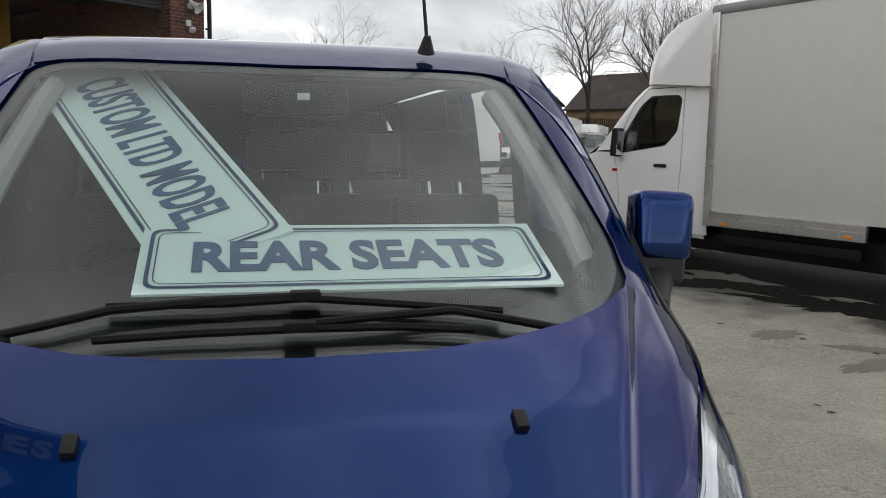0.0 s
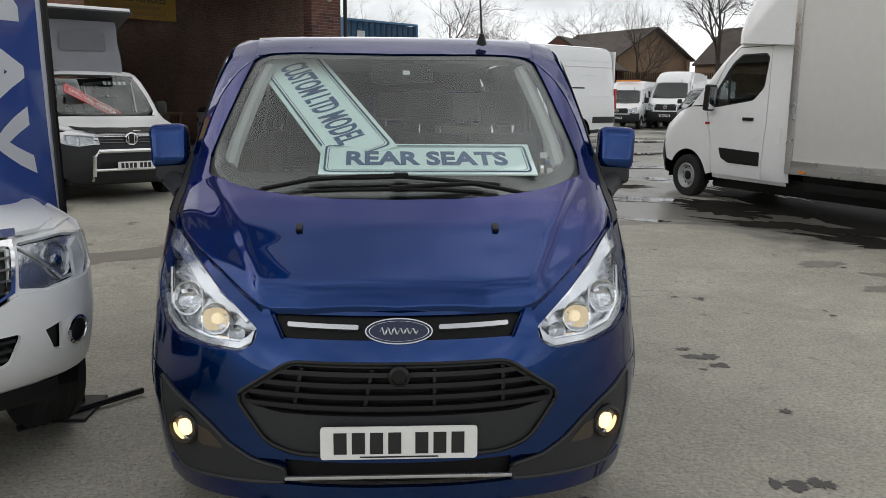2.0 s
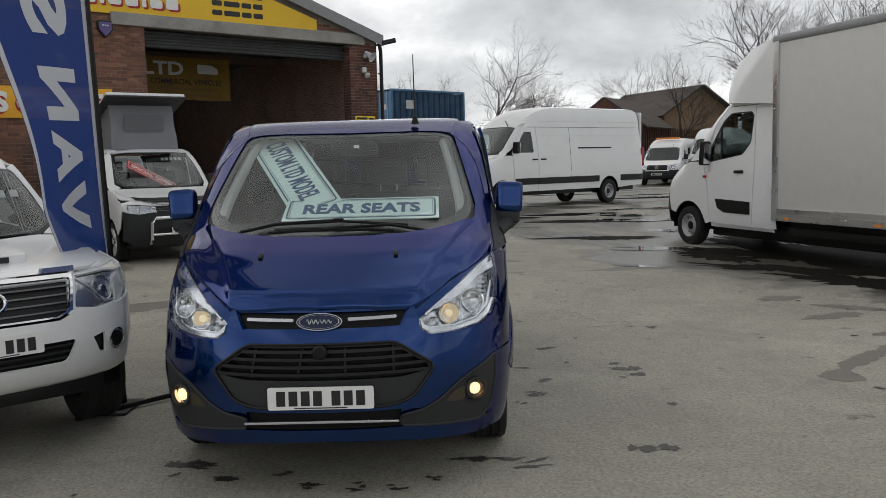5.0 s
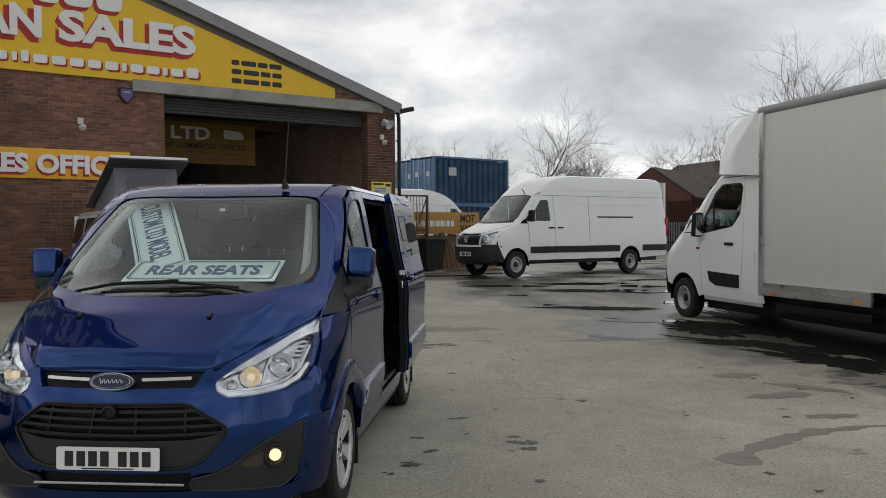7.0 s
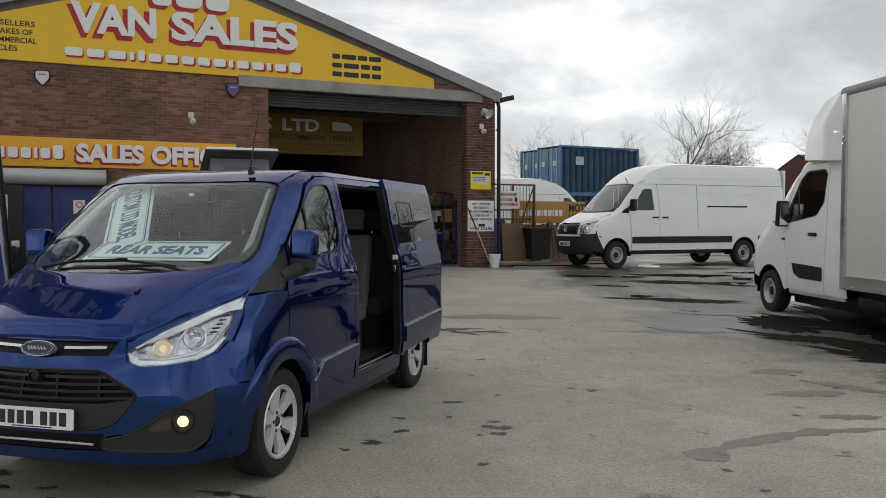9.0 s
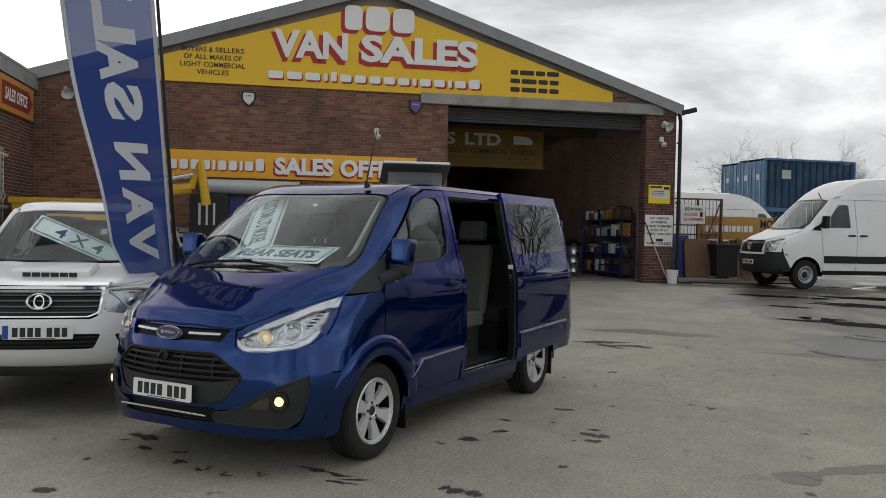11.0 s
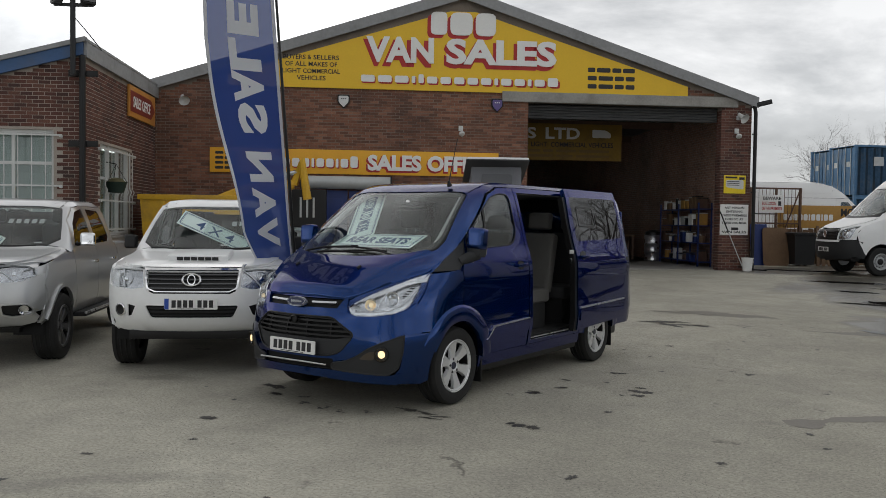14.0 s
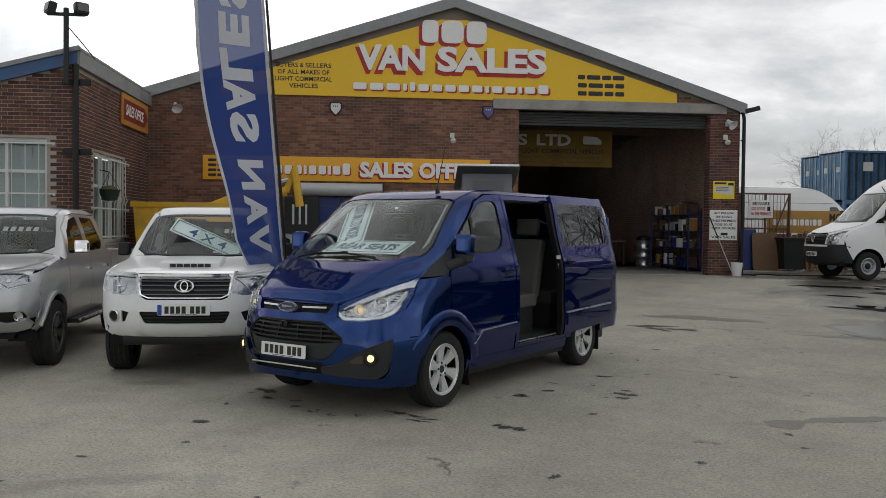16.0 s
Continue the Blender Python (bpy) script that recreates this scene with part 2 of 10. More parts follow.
def ground_mat():
    """Worn concrete yard, with damp patches, wet film, oil and grit."""
    m = bpy.data.materials.new("yard_concrete")
    m.use_nodes = True
    n, l = m.node_tree.nodes, m.node_tree.links
    p = n["Principled BSDF"]
    tc = n.new("ShaderNodeTexCoord")

    def noise_node(scale, detail=8, rough=0.6, distort=0.0):
        t = n.new("ShaderNodeTexNoise")
        for key, v in (("Scale", scale), ("Detail", detail), ("Roughness", rough), ("Distortion", distort)):
            t.inputs[key].default_value = v
        l.new(tc.outputs["Object"], t.inputs["Vector"])
        return t.outputs["Fac"]

    def span(v, a, b, c=0.0, d=1.0):
        r = n.new("ShaderNodeMapRange")
        for key, x in (("From Min", a), ("From Max", b), ("To Min", c), ("To Max", d)):
            r.inputs[key].default_value = x
        l.new(v, r.inputs["Value"])
        return r.outputs["Result"]

    def blend(fac, a, b, kind="MIX"):
        x = n.new("ShaderNodeMixRGB")
        x.blend_type = kind
        for key, v in (("Fac", fac), ("Color1", a), ("Color2", b)):
            if isinstance(v, (tuple, float, int)):
                x.inputs[key].default_value = v if not isinstance(v, tuple) else (*v, 1)
            else:
                l.new(v, x.inputs[key])
        return x.outputs["Color"]

    broad, mid_n, fine_n = noise_node(0.22, 8, 0.6, 0.4), noise_node(1.1, 9, 0.65, 0.3), noise_node(38, 6, 0.7)
    col = blend(span(broad, 0.35, 0.65), (0.310, 0.296, 0.244), (0.460, 0.442, 0.370))
    col = blend(span(mid_n, 0.42, 0.66, 0, 0.5), col, (0.250, 0.238, 0.205))
    scuff = noise_node(5.5, 10, 0.72, 0.6)
    col = blend(1.0, col, span(scuff, 0.3, 0.7, 0.90, 1.10), "MULTIPLY")
    col = blend(1.0, col, span(fine_n, 0.25, 0.75, 0.58, 1.42), "MULTIPLY")
    grit = noise_node(75, 3, 0.6)
    col = blend(span(grit, 0.60, 0.67, 0, 0.85), col, (0.05, 0.048, 0.045))
    pale = noise_node(55, 3, 0.6)
    col = blend(span(pale, 0.64, 0.72, 0, 0.5), col, (0.45, 0.44, 0.41))
    spot = noise_node(2.6, 5, 0.6)
    col = blend(span(spot, 0.66, 0.72, 0, 0.6), col, (0.07, 0.065, 0.058))
    # fine cracks in the slab
    cells = n.new("ShaderNodeTexVoronoi")
    cells.feature = "DISTANCE_TO_EDGE"
    cells.inputs["Scale"].default_value = 0.55
    warp, shift = n.new("ShaderNodeTexNoise"), n.new("ShaderNodeVectorMath")
    warp.inputs["Scale"].default_value, warp.inputs["Detail"].default_value = 1.8, 6
    l.new(tc.outputs["Object"], warp.inputs["Vector"])
    shift.operation = "MULTIPLY_ADD"
    l.new(warp.outputs["Color"], shift.inputs[0])
    shift.inputs[1].default_value = (0.9, 0.9, 0.0)
    l.new(tc.outputs["Object"], shift.inputs[2])
    l.new(shift.outputs[0], cells.inputs["Vector"])
    gate = noise_node(0.7, 3, 0.5)
    crack = n.new("ShaderNodeMath")
    crack.operation = "MULTIPLY"
    l.new(span(cells.outputs["Distance"], 0.0, 0.006, 0.75, 0.0), crack.inputs[0])
    l.new(span(gate, 0.60, 0.68), crack.inputs[1])
    col = blend(crack.outputs[0], col, (0.05, 0.046, 0.04))
    # damp ground towards the box van and the gate
    sep = n.new("ShaderNodeSeparateXYZ")
    l.new(tc.outputs["Object"], sep.inputs[0])
    wet_n = noise_node(0.35, 9, 0.62, 0.8)
    low = n.new("ShaderNodeVectorMath")
    low.operation = "DOT_PRODUCT"
    low.inputs[1].default_value = (0.87, 0.49, 0.0)
    l.new(tc.outputs["Object"], low.inputs[0])
    side = span(low.outputs["Value"], 6.7, 8.0, 0.0, 0.20)
    streak, stretch = n.new("ShaderNodeTexNoise"), n.new("ShaderNodeMapping")
    stretch.inputs["Rotation"].default_value = (0, 0, radians(-8))
    stretch.inputs["Scale"].default_value = (0.55, 1.0, 1.0)
    l.new(tc.outputs["Object"], stretch.inputs["Vector"])
    l.new(stretch.outputs["Vector"], streak.inputs["Vector"])
    for key, v in (("Scale", 0.62), ("Detail", 9), ("Roughness", 0.6), ("Distortion", 0.6)):
        streak.inputs[key].default_value = v
    add1, add2 = n.new("ShaderNodeMath"), n.new("ShaderNodeMath")
    l.new(wet_n, add1.inputs[0])
    l.new(side, add1.inputs[1])
    l.new(streak.outputs["Fac"], add2.inputs[0])
    l.new(side, add2.inputs[1])
    wet = span(add1.outputs[0], 0.60, 0.72)
    film = span(add2.outputs[0], 0.815, 0.83)
    col = blend(wet, col, blend(1.0, col, (0.27, 0.265, 0.26), "MULTIPLY"))
    col = blend(film, col, (0.022, 0.021, 0.019))
    l.new(col, p.inputs["Base Color"])
    ro = n.new("ShaderNodeMath")
    ro.operation = "MULTIPLY_ADD"
    l.new(wet, ro.inputs[0])
    ro.inputs[1].default_value, ro.inputs[2].default_value = -0.56, 0.86
    slick = n.new("ShaderNodeMath")
    slick.operation = "MULTIPLY_ADD"
    l.new(film, slick.inputs[0])
    slick.inputs[1].default_value = -0.80
    slick.use_clamp = True
    l.new(ro.outputs[0], slick.inputs[2])
    l.new(slick.outputs[0], p.inputs["Roughness"])
    bp = n.new("ShaderNodeBump")
    bp.inputs["Distance"].default_value = 0.006
    l.new(span(film, 0.0, 1.0, 0.30, 0.0), bp.inputs["Strength"])
    l.new(fine_n, bp.inputs["Height"])
    l.new(bp.outputs["Normal"], p.inputs["Normal"])
    return m


BLUE = surf("metallic_blue_paint", (0.0002, 0.0300, 0.150), 0.21, 0.90, 0.05, 900, 1.5, coat=1.0, spec=0.0, coat_rough=0.012)
# flake paint darkens at a low angle
BLUE.node_tree.nodes["Principled BSDF"].inputs["Specular Tint"].default_value = (0.05, 0.10, 0.35, 1)
WHITE = surf("white_paint", (0.80, 0.81, 0.81), 0.35, 0.0, 0.03, 20, 1.2, coat=0.6, dirt=(0.5, 0.48, 0.45), dirt_amount=0.10)
SILVER = surf("silver_paint", (0.52, 0.53, 0.54), 0.33, 0.7, 0.04, 700, 1.5, coat=0.9)
PLASTIC = surf("dark_grey_plastic", (0.022, 0.023, 0.025), 0.55, 0, 0.12, 160, 3, bump=0.12, spec=0.35)
BLACK = surf("black_plastic", (0.007, 0.007, 0.0075), 0.42, 0, 0.15, 80, 3, spec=0.35)
TRIM = surf("dark_cabin_trim", (0.014, 0.014, 0.015), 0.85, 0, 0.2, 60, 3)
RUBBER = surf("tyre_rubber", (0.010, 0.010, 0.010), 0.85, 0, 0.2, 60, 5, bump=0.15, dirt=(0.06, 0.056, 0.05), dirt_amount=0.2, dirt_size=5)
ALLOY = surf("silver_alloy", (0.70, 0.71, 0.72), 0.32, 0.55, 0.05, 60, 4, coat=0.4)
STEEL = surf("grey_steel_wheel", (0.42, 0.43, 0.44), 0.45, 0.5, 0.1, 40, 4, dirt=(0.12, 0.11, 0.1), dirt_amount=0.4, dirt_size=6)
CHROME = surf("chrome", (0.78, 0.79, 0.8), 0.08, 1.0, 0.04, 30, 3)
SATIN = surf("satin_alloy_strip", (0.62, 0.63, 0.65), 0.28, 0.9, 0.05, 60, 4)
GLASS = glass("car_glass", (0.92, 0.955, 0.95), gloss=1.68)
CABGLASS = glass("tinted_car_glass", (0.5, 0.54, 0.54), 1.75)
PICKGLASS = glass("dark_tinted_glass", (0.22, 0.24, 0.24), 1.7)
DARKGLASS = glass("privacy_glass", (0.10, 0.11, 0.115), 2.0)
LENS = glass("lamp_lens", (0.95, 0.96, 0.97), 1.35)
AMBER = surf("amber_lens", (0.75, 0.25, 0.03), 0.25, 0, 0.1, 40, 6)
REDLENS = surf("red_lens", (0.35, 0.01, 0.012), 0.25, 0, 0.1, 40, 6)
PLATE = surf("plate_white", (0.78, 0.78, 0.76), 0.4, 0, 0.03, 60, 6)
PRICEPAINT = surf("pale_price_paint", (0.42, 0.43, 0.43), 0.6, 0, 0.05, 60, 6)
INK = surf("black_lettering", (0.012, 0.012, 0.014), 0.45, 0, 0.1, 60, 6)
FABRIC = surf("grey_seat_cloth", (0.045, 0.046, 0.05), 0.95, 0, 0.25, 220, 4, bump=0.3)
FABRIC2 = surf("light_grey_seat_cloth", (0.10, 0.097, 0.092), 0.95, 0, 0.2, 220, 4, bump=0.3)


def brick_piece(name, single, tones):
    """One fired brick: each takes its own tone, with soot in broad patches."""
    m = bpy.data.materials.new(name)
    m.use_nodes = True
    n, l = m.node_tree.nodes, m.node_tree.links
    p = n["Principled BSDF"]
    pick = n.new("ShaderNodeObjectInfo").outputs["Random"] if single else n.new("ShaderNodeNewGeometry").outputs["Random Per Island"]
    place = n.new("ShaderNodeNewGeometry").outputs["Position"]
    ramp_b = n.new("ShaderNodeValToRGB")
    e = ramp_b.color_ramp.elements
    e[0].position, e[0].color = 0.0, (*tones[0], 1)
    e[1].position, e[1].color = 1.0, (*tones[3], 1)
    for at, c in ((0.4, tones[1]), (0.8, tones[2])):
        k = e.new(at)
        k.color = (*c, 1)
    l.new(pick, ramp_b.inputs["Fac"])
    soot, grain = n.new("ShaderNodeTexNoise"), n.new("ShaderNodeTexNoise")
    for node, scale in ((soot, 0.55), (grain, 45.0)):
        node.inputs["Scale"].default_value, node.inputs["Detail"].default_value, node.inputs["Roughness"].default_value = scale, 8, 0.68
        l.new(place, node.inputs["Vector"])
    amount, speck = n.new("ShaderNodeMapRange"), n.new("ShaderNodeMapRange")
    amount.inputs["From Min"].default_value, amount.inputs["From Max"].default_value, amount.inputs["To Max"].default_value = 0.46, 0.72, 0.70
    speck.inputs["From Min"].default_value, speck.inputs["From Max"].default_value = 0.3, 0.7
    speck.inputs["To Min"].default_value, speck.inputs["To Max"].default_value = 0.72, 1.28
    l.new(soot.outputs["Fac"], amount.inputs["Value"])
    l.new(grain.outputs["Fac"], speck.inputs["Value"])
    mx, mul, bp = n.new("ShaderNodeMixRGB"), n.new("ShaderNodeMixRGB"), n.new("ShaderNodeBump")
    mx.inputs["Color2"].default_value = (0.028, 0.023, 0.022, 1)
    l.new(amount.outputs["Result"], mx.inputs["Fac"])
    l.new(ramp_b.outputs["Color"], mx.inputs["Color1"])
    mul.blend_type, mul.inputs["Fac"].default_value = "MULTIPLY", 1.0
    l.new(mx.outputs["Color"], mul.inputs["Color1"])
    l.new(speck.outputs["Result"], mul.inputs["Color2"])
    l.new(mul.outputs["Color"], p.inputs["Base Color"])
    p.inputs["Roughness"].default_value = 0.88
    bp.inputs["Strength"].default_value, bp.inputs["Distance"].default_value = 0.4, 0.004
    l.new(grain.outputs["Fac"], bp.inputs["Height"])
    l.new(bp.outputs["Normal"], p.inputs["Normal"])
    return m


MORTAR = surf("weathered_mortar", (0.215, 0.180, 0.150), 0.92, 0, 0.2, 40, 0.8, bump=0.3, dirt=(0.04, 0.035, 0.032), dirt_amount=0.7, dirt_size=0.6)
MORTAR2 = surf("pale_mortar", (0.36, 0.32, 0.28), 0.92, 0, 0.2, 40, 0.8, bump=0.3, dirt=(0.06, 0.052, 0.046), dirt_amount=0.6, dirt_size=0.6)
RED_TONES = ((0.125, 0.060, 0.042), (0.195, 0.088, 0.055), (0.240, 0.108, 0.067), (0.295, 0.145, 0.094))
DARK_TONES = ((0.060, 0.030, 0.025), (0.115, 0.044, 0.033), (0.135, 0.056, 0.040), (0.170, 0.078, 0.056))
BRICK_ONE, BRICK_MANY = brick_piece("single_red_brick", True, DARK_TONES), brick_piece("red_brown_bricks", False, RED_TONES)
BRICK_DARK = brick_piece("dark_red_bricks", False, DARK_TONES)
CONCRETE = surf("grey_concrete", (0.30, 0.29, 0.27), 0.85, 0, 0.18, 25, 1.5, bump=0.2, dirt=(0.12, 0.11, 0.1), dirt_amount=0.6)
YELLOW = surf("yellow_sign_panel", (0.80, 0.50, 0.012), 0.45, 0, 0.05, 20, 0.8, dirt=(0.45, 0.26, 0.02), dirt_amount=0.25, dirt_size=0.8)
ORANGE = surf("orange_yellow_sign_panel", (0.80, 0.405, 0.018), 0.5, 0, 0.05, 20, 0.8, dirt=(0.45, 0.22, 0.02), dirt_amount=0.25, dirt_size=0.8)
DULLORANGE = surf("dull_orange_sign_panel", (0.52, 0.23, 0.045), 0.55, 0, 0.08, 20, 0.8)
SIGNWHITE = surf("white_lettering", (0.78, 0.78, 0.76), 0.5, 0, 0.05, 20, 1)
SIGNRED = surf("red_lettering", (0.42, 0.018, 0.018), 0.5, 0, 0.08, 20, 1)
SHUTTER = surf("dark_shutter_steel", (0.075, 0.077, 0.08), 0.55, 0.3, 0.15, 20, 2, dirt=(0.03, 0.028, 0.026), dirt_amount=0.5)
ROOFGREY = surf("grey_roof_sheet", (0.27, 0.275, 0.28), 0.7, 0, 0.15, 12, 1.0, dirt=(0.12, 0.12, 0.11), dirt_amount=0.5)
GROUND = ground_mat()

# ---- tools ----
from mathutils.bvhtree import BVHTree
from mathutils.geometry import delaunay_2d_cdt


def part(name, bm, material, parent=None, label="", flat=False, angle=38):
    """Link a bmesh as one mesh object, under a thing or a part."""
    bmesh.ops.recalc_face_normals(bm, faces=bm.faces[:]) if flat != "keep" else None
    me = bpy.data.meshes.new(name)
    bm.to_mesh(me)
    bm.free()
    for m in material if isinstance(material, (list, tuple)) else (material,):
        me.materials.append(m)
    if flat is not True:
        me.shade_smooth()
        me.set_sharp_from_angle(angle=radians(angle))
    ob = new(name, me)
    if parent is not None:
        ob.parent = parent
    if label:
        ob["label"] = label
    return ob


def thing(name, m, label, category, group="", kind=""):
    ob = new(name)
    ob.empty_display_size = 0.1
    ob.matrix_world = m
    return tagged(ob, label, category, group, kind)


def box(sx, sy, sz, x=0, y=0, z=0, bevel=0.0, seg=2, m=None, bm=None):
    """A box of that size, its base centre at x, y, z, with rounded edges."""
    out = bm or bmesh.new()
    r = bmesh.ops.create_cube(out, size=1, matrix=Matrix.Translation((x, y, z + sz / 2)) @ Matrix.Diagonal((sx, sy, sz, 1)))
    vs = r["verts"]
    if bevel:
        es = list({e for v in vs for e in v.link_edges})
        r = bmesh.ops.bevel(out, geom=es, offset=min(bevel, 0.45 * min(sx, sy, sz)), segments=seg, profile=0.7, affect="EDGES")
        vs = list({v for f in r["faces"] for v in f.verts} | {v for v in vs if v.is_valid})
    if m is not None:
        bmesh.ops.transform(out, matrix=m, verts=vs)
    return out


def tube(points, r, seg=8, bm=None, cap=True, r2=None):
    """A round bar along the points."""
    out = bm or bmesh.new()
    pts = [Vector(p) for p in points]
    rings = []
    for i, p in enumerate(pts):
        d = (pts[min(i + 1, len(pts) - 1)] - pts[max(i - 1, 0)]).normalized()
        a = d.orthogonal().normalized() if abs(d.z) > 0.9 else d.cross(Vector((0, 0, 1))).normalized()
        b = d.cross(a)
        k = r if r2 is None else r + (r2 - r) * i / (len(pts) - 1)
        rings.append([out.verts.new(p + k * (math.cos(2 * math.pi * j / seg) * a + math.sin(2 * math.pi * j / seg) * b)) for j in range(seg)])
    for q, w in zip(rings, rings[1:]):
        for j in range(seg):
            out.faces.new((q[j], q[(j + 1) % seg], w[(j + 1) % seg], w[j]))
    if cap:
        out.faces.new(rings[0][::-1])
        out.faces.new(rings[-1])
    return out


def lathe(profile, seg=32, m=None, bm=None):
    """Turn a profile of (radius, height) round z."""
    out = bm or bmesh.new()
    rings = []
    for r, z in profile:
        if r < 1e-5:
            rings.append([out.verts.new((0, 0, z))])
        else:
            rings.append([out.verts.new((r * math.cos(2 * math.pi * j / seg), r * math.sin(2 * math.pi * j / seg), z)) for j in range(seg)])
    for q, w in zip(rings, rings[1:]):
        for j in range(seg):
            k = (j + 1) % seg
            if len(q) == 1 and len(w) == 1:
                continue
            if len(q) == 1:
                out.faces.new((q[0], w[k], w[j]))
            elif len(w) == 1:
                out.faces.new((q[j], q[k], w[0]))
            else:
                out.faces.new((q[j], q[k], w[k], w[j]))
    if m is not None:
        bmesh.ops.transform(out, matrix=m, verts=[v for ring in rings for v in ring])
    return out


def slab(poly, depth, m=None, bm=None, bevel=0.0):
    """A flat polygon in x, z, from y = 0 back to y = depth."""
    out = bm or bmesh.new()
    a = [out.verts.new((x, 0, z)) for x, z in poly]
    b = [out.verts.new((x, depth, z)) for x, z in poly]
    out.faces.new(a)
    out.faces.new(b[::-1])
    for i in range(len(a)):
        j = (i + 1) % len(a)
        out.faces.new((a[j], a[i], b[i], b[j]))
    if m is not None:
        bmesh.ops.transform(out, matrix=m, verts=a + b)
    return out


def rounded(poly, r, seg=4):
    """The polygon with its corners cut to arcs of about radius r."""
    out = []
    k = len(poly)
    for i in range(k):
        p, a, b = Vector(poly[i]), Vector(poly[i - 1]), Vector(poly[(i + 1) % k])
        da, db = (a - p), (b - p)
        t = min(r, 0.45 * da.length, 0.45 * db.length)
        p0, p1 = p + da.normalized() * t, p + db.normalized() * t
        for j in range(seg + 1):
            u = j / seg
            out.append(tuple((1 - u) ** 2 * p0 + 2 * u * (1 - u) * p + u * u * p1))
    return out


def mirror(poly):
    return [(-x, z) for x, z in poly][::-1]


def ellipse(cx, cz, rx, rz, seg=24):
    return [(cx + rx * math.cos(2 * math.pi * i / seg), cz + rz * math.sin(2 * math.pi * i / seg)) for i in range(seg)]


def letters(text, width, height, depth=0.004, shear=0.0, heavy=0.0, flip=False):
    """Lettering as a mesh in x, z, centred, facing -y, stretched to that size."""
    c = bpy.data.curves.new("lettering", "FONT")
    c.body, c.size, c.extrude, c.shear, c.offset = text, 1, 0, shear, heavy
    c.align_x = "CENTER"
    c.resolution_u = 3
    ob = bpy.data.objects.new("lettering", c)
    me = ob.to_mesh()
    bm = bmesh.new()
    bm.from_mesh(me)
    ob.to_mesh_clear()
    bpy.data.objects.remove(ob)
    bpy.data.curves.remove(c)
    xs, ys = [v.co.x for v in bm.verts], [v.co.y for v in bm.verts]
    x0, x1, y0, y1 = min(xs), max(xs), min(ys), max(ys)
    sx, sy = width / (x1 - x0), height / (y1 - y0)
    for v in bm.verts:
        v.co = Vector((((v.co.x - (x0 + x1) / 2) * sx) * (-1 if flip else 1), 0, (v.co.y - (y0 + y1) / 2) * sy))
    bmesh.ops.recalc_face_normals(bm, faces=bm.faces[:])
    r = bmesh.ops.extrude_face_region(bm, geom=bm.faces[:])
    bmesh.ops.translate(bm, vec=(0, -depth, 0), verts=[v for v in r["geom"] if isinstance(v, bmesh.types.BMVert)])
    return bm


def bars(words, width, height, depth=0.004, bm=None, x=0, z=0):
    """Plain bars where writing stands: one bar a word, by the words' lengths."""
    out = bm or bmesh.new()
    total = sum(words) + 0.6 * (len(words) - 1)
    at = x - width / 2
    for w in words:
        box(width * w / total, depth, height, at + width * w / total / 2, -depth / 2, z - height / 2, bm=out)
        at += width * (w + 0.6) / total
    return out


def inside(p, poly):
    x, y = p
    hit = False
    j = len(poly) - 1
    for i in range(len(poly)):
        xi, yi = poly[i]
        xj, yj = poly[j]
        if (yi > y) != (yj > y) and x < (xj - xi) * (y - yi) / (yj - yi) + xi:
            hit = not hit
        j = i
    return hit


def dense(poly, step):
    out = []
    for i in range(len(poly)):
        a, b = Vector(poly[i]), Vector(poly[(i + 1) % len(poly)])
        k = max(1, int(math.ceil((b - a).length / step)))
        out += [tuple(a + (b - a) * j / k) for j in range(k)]
    return out


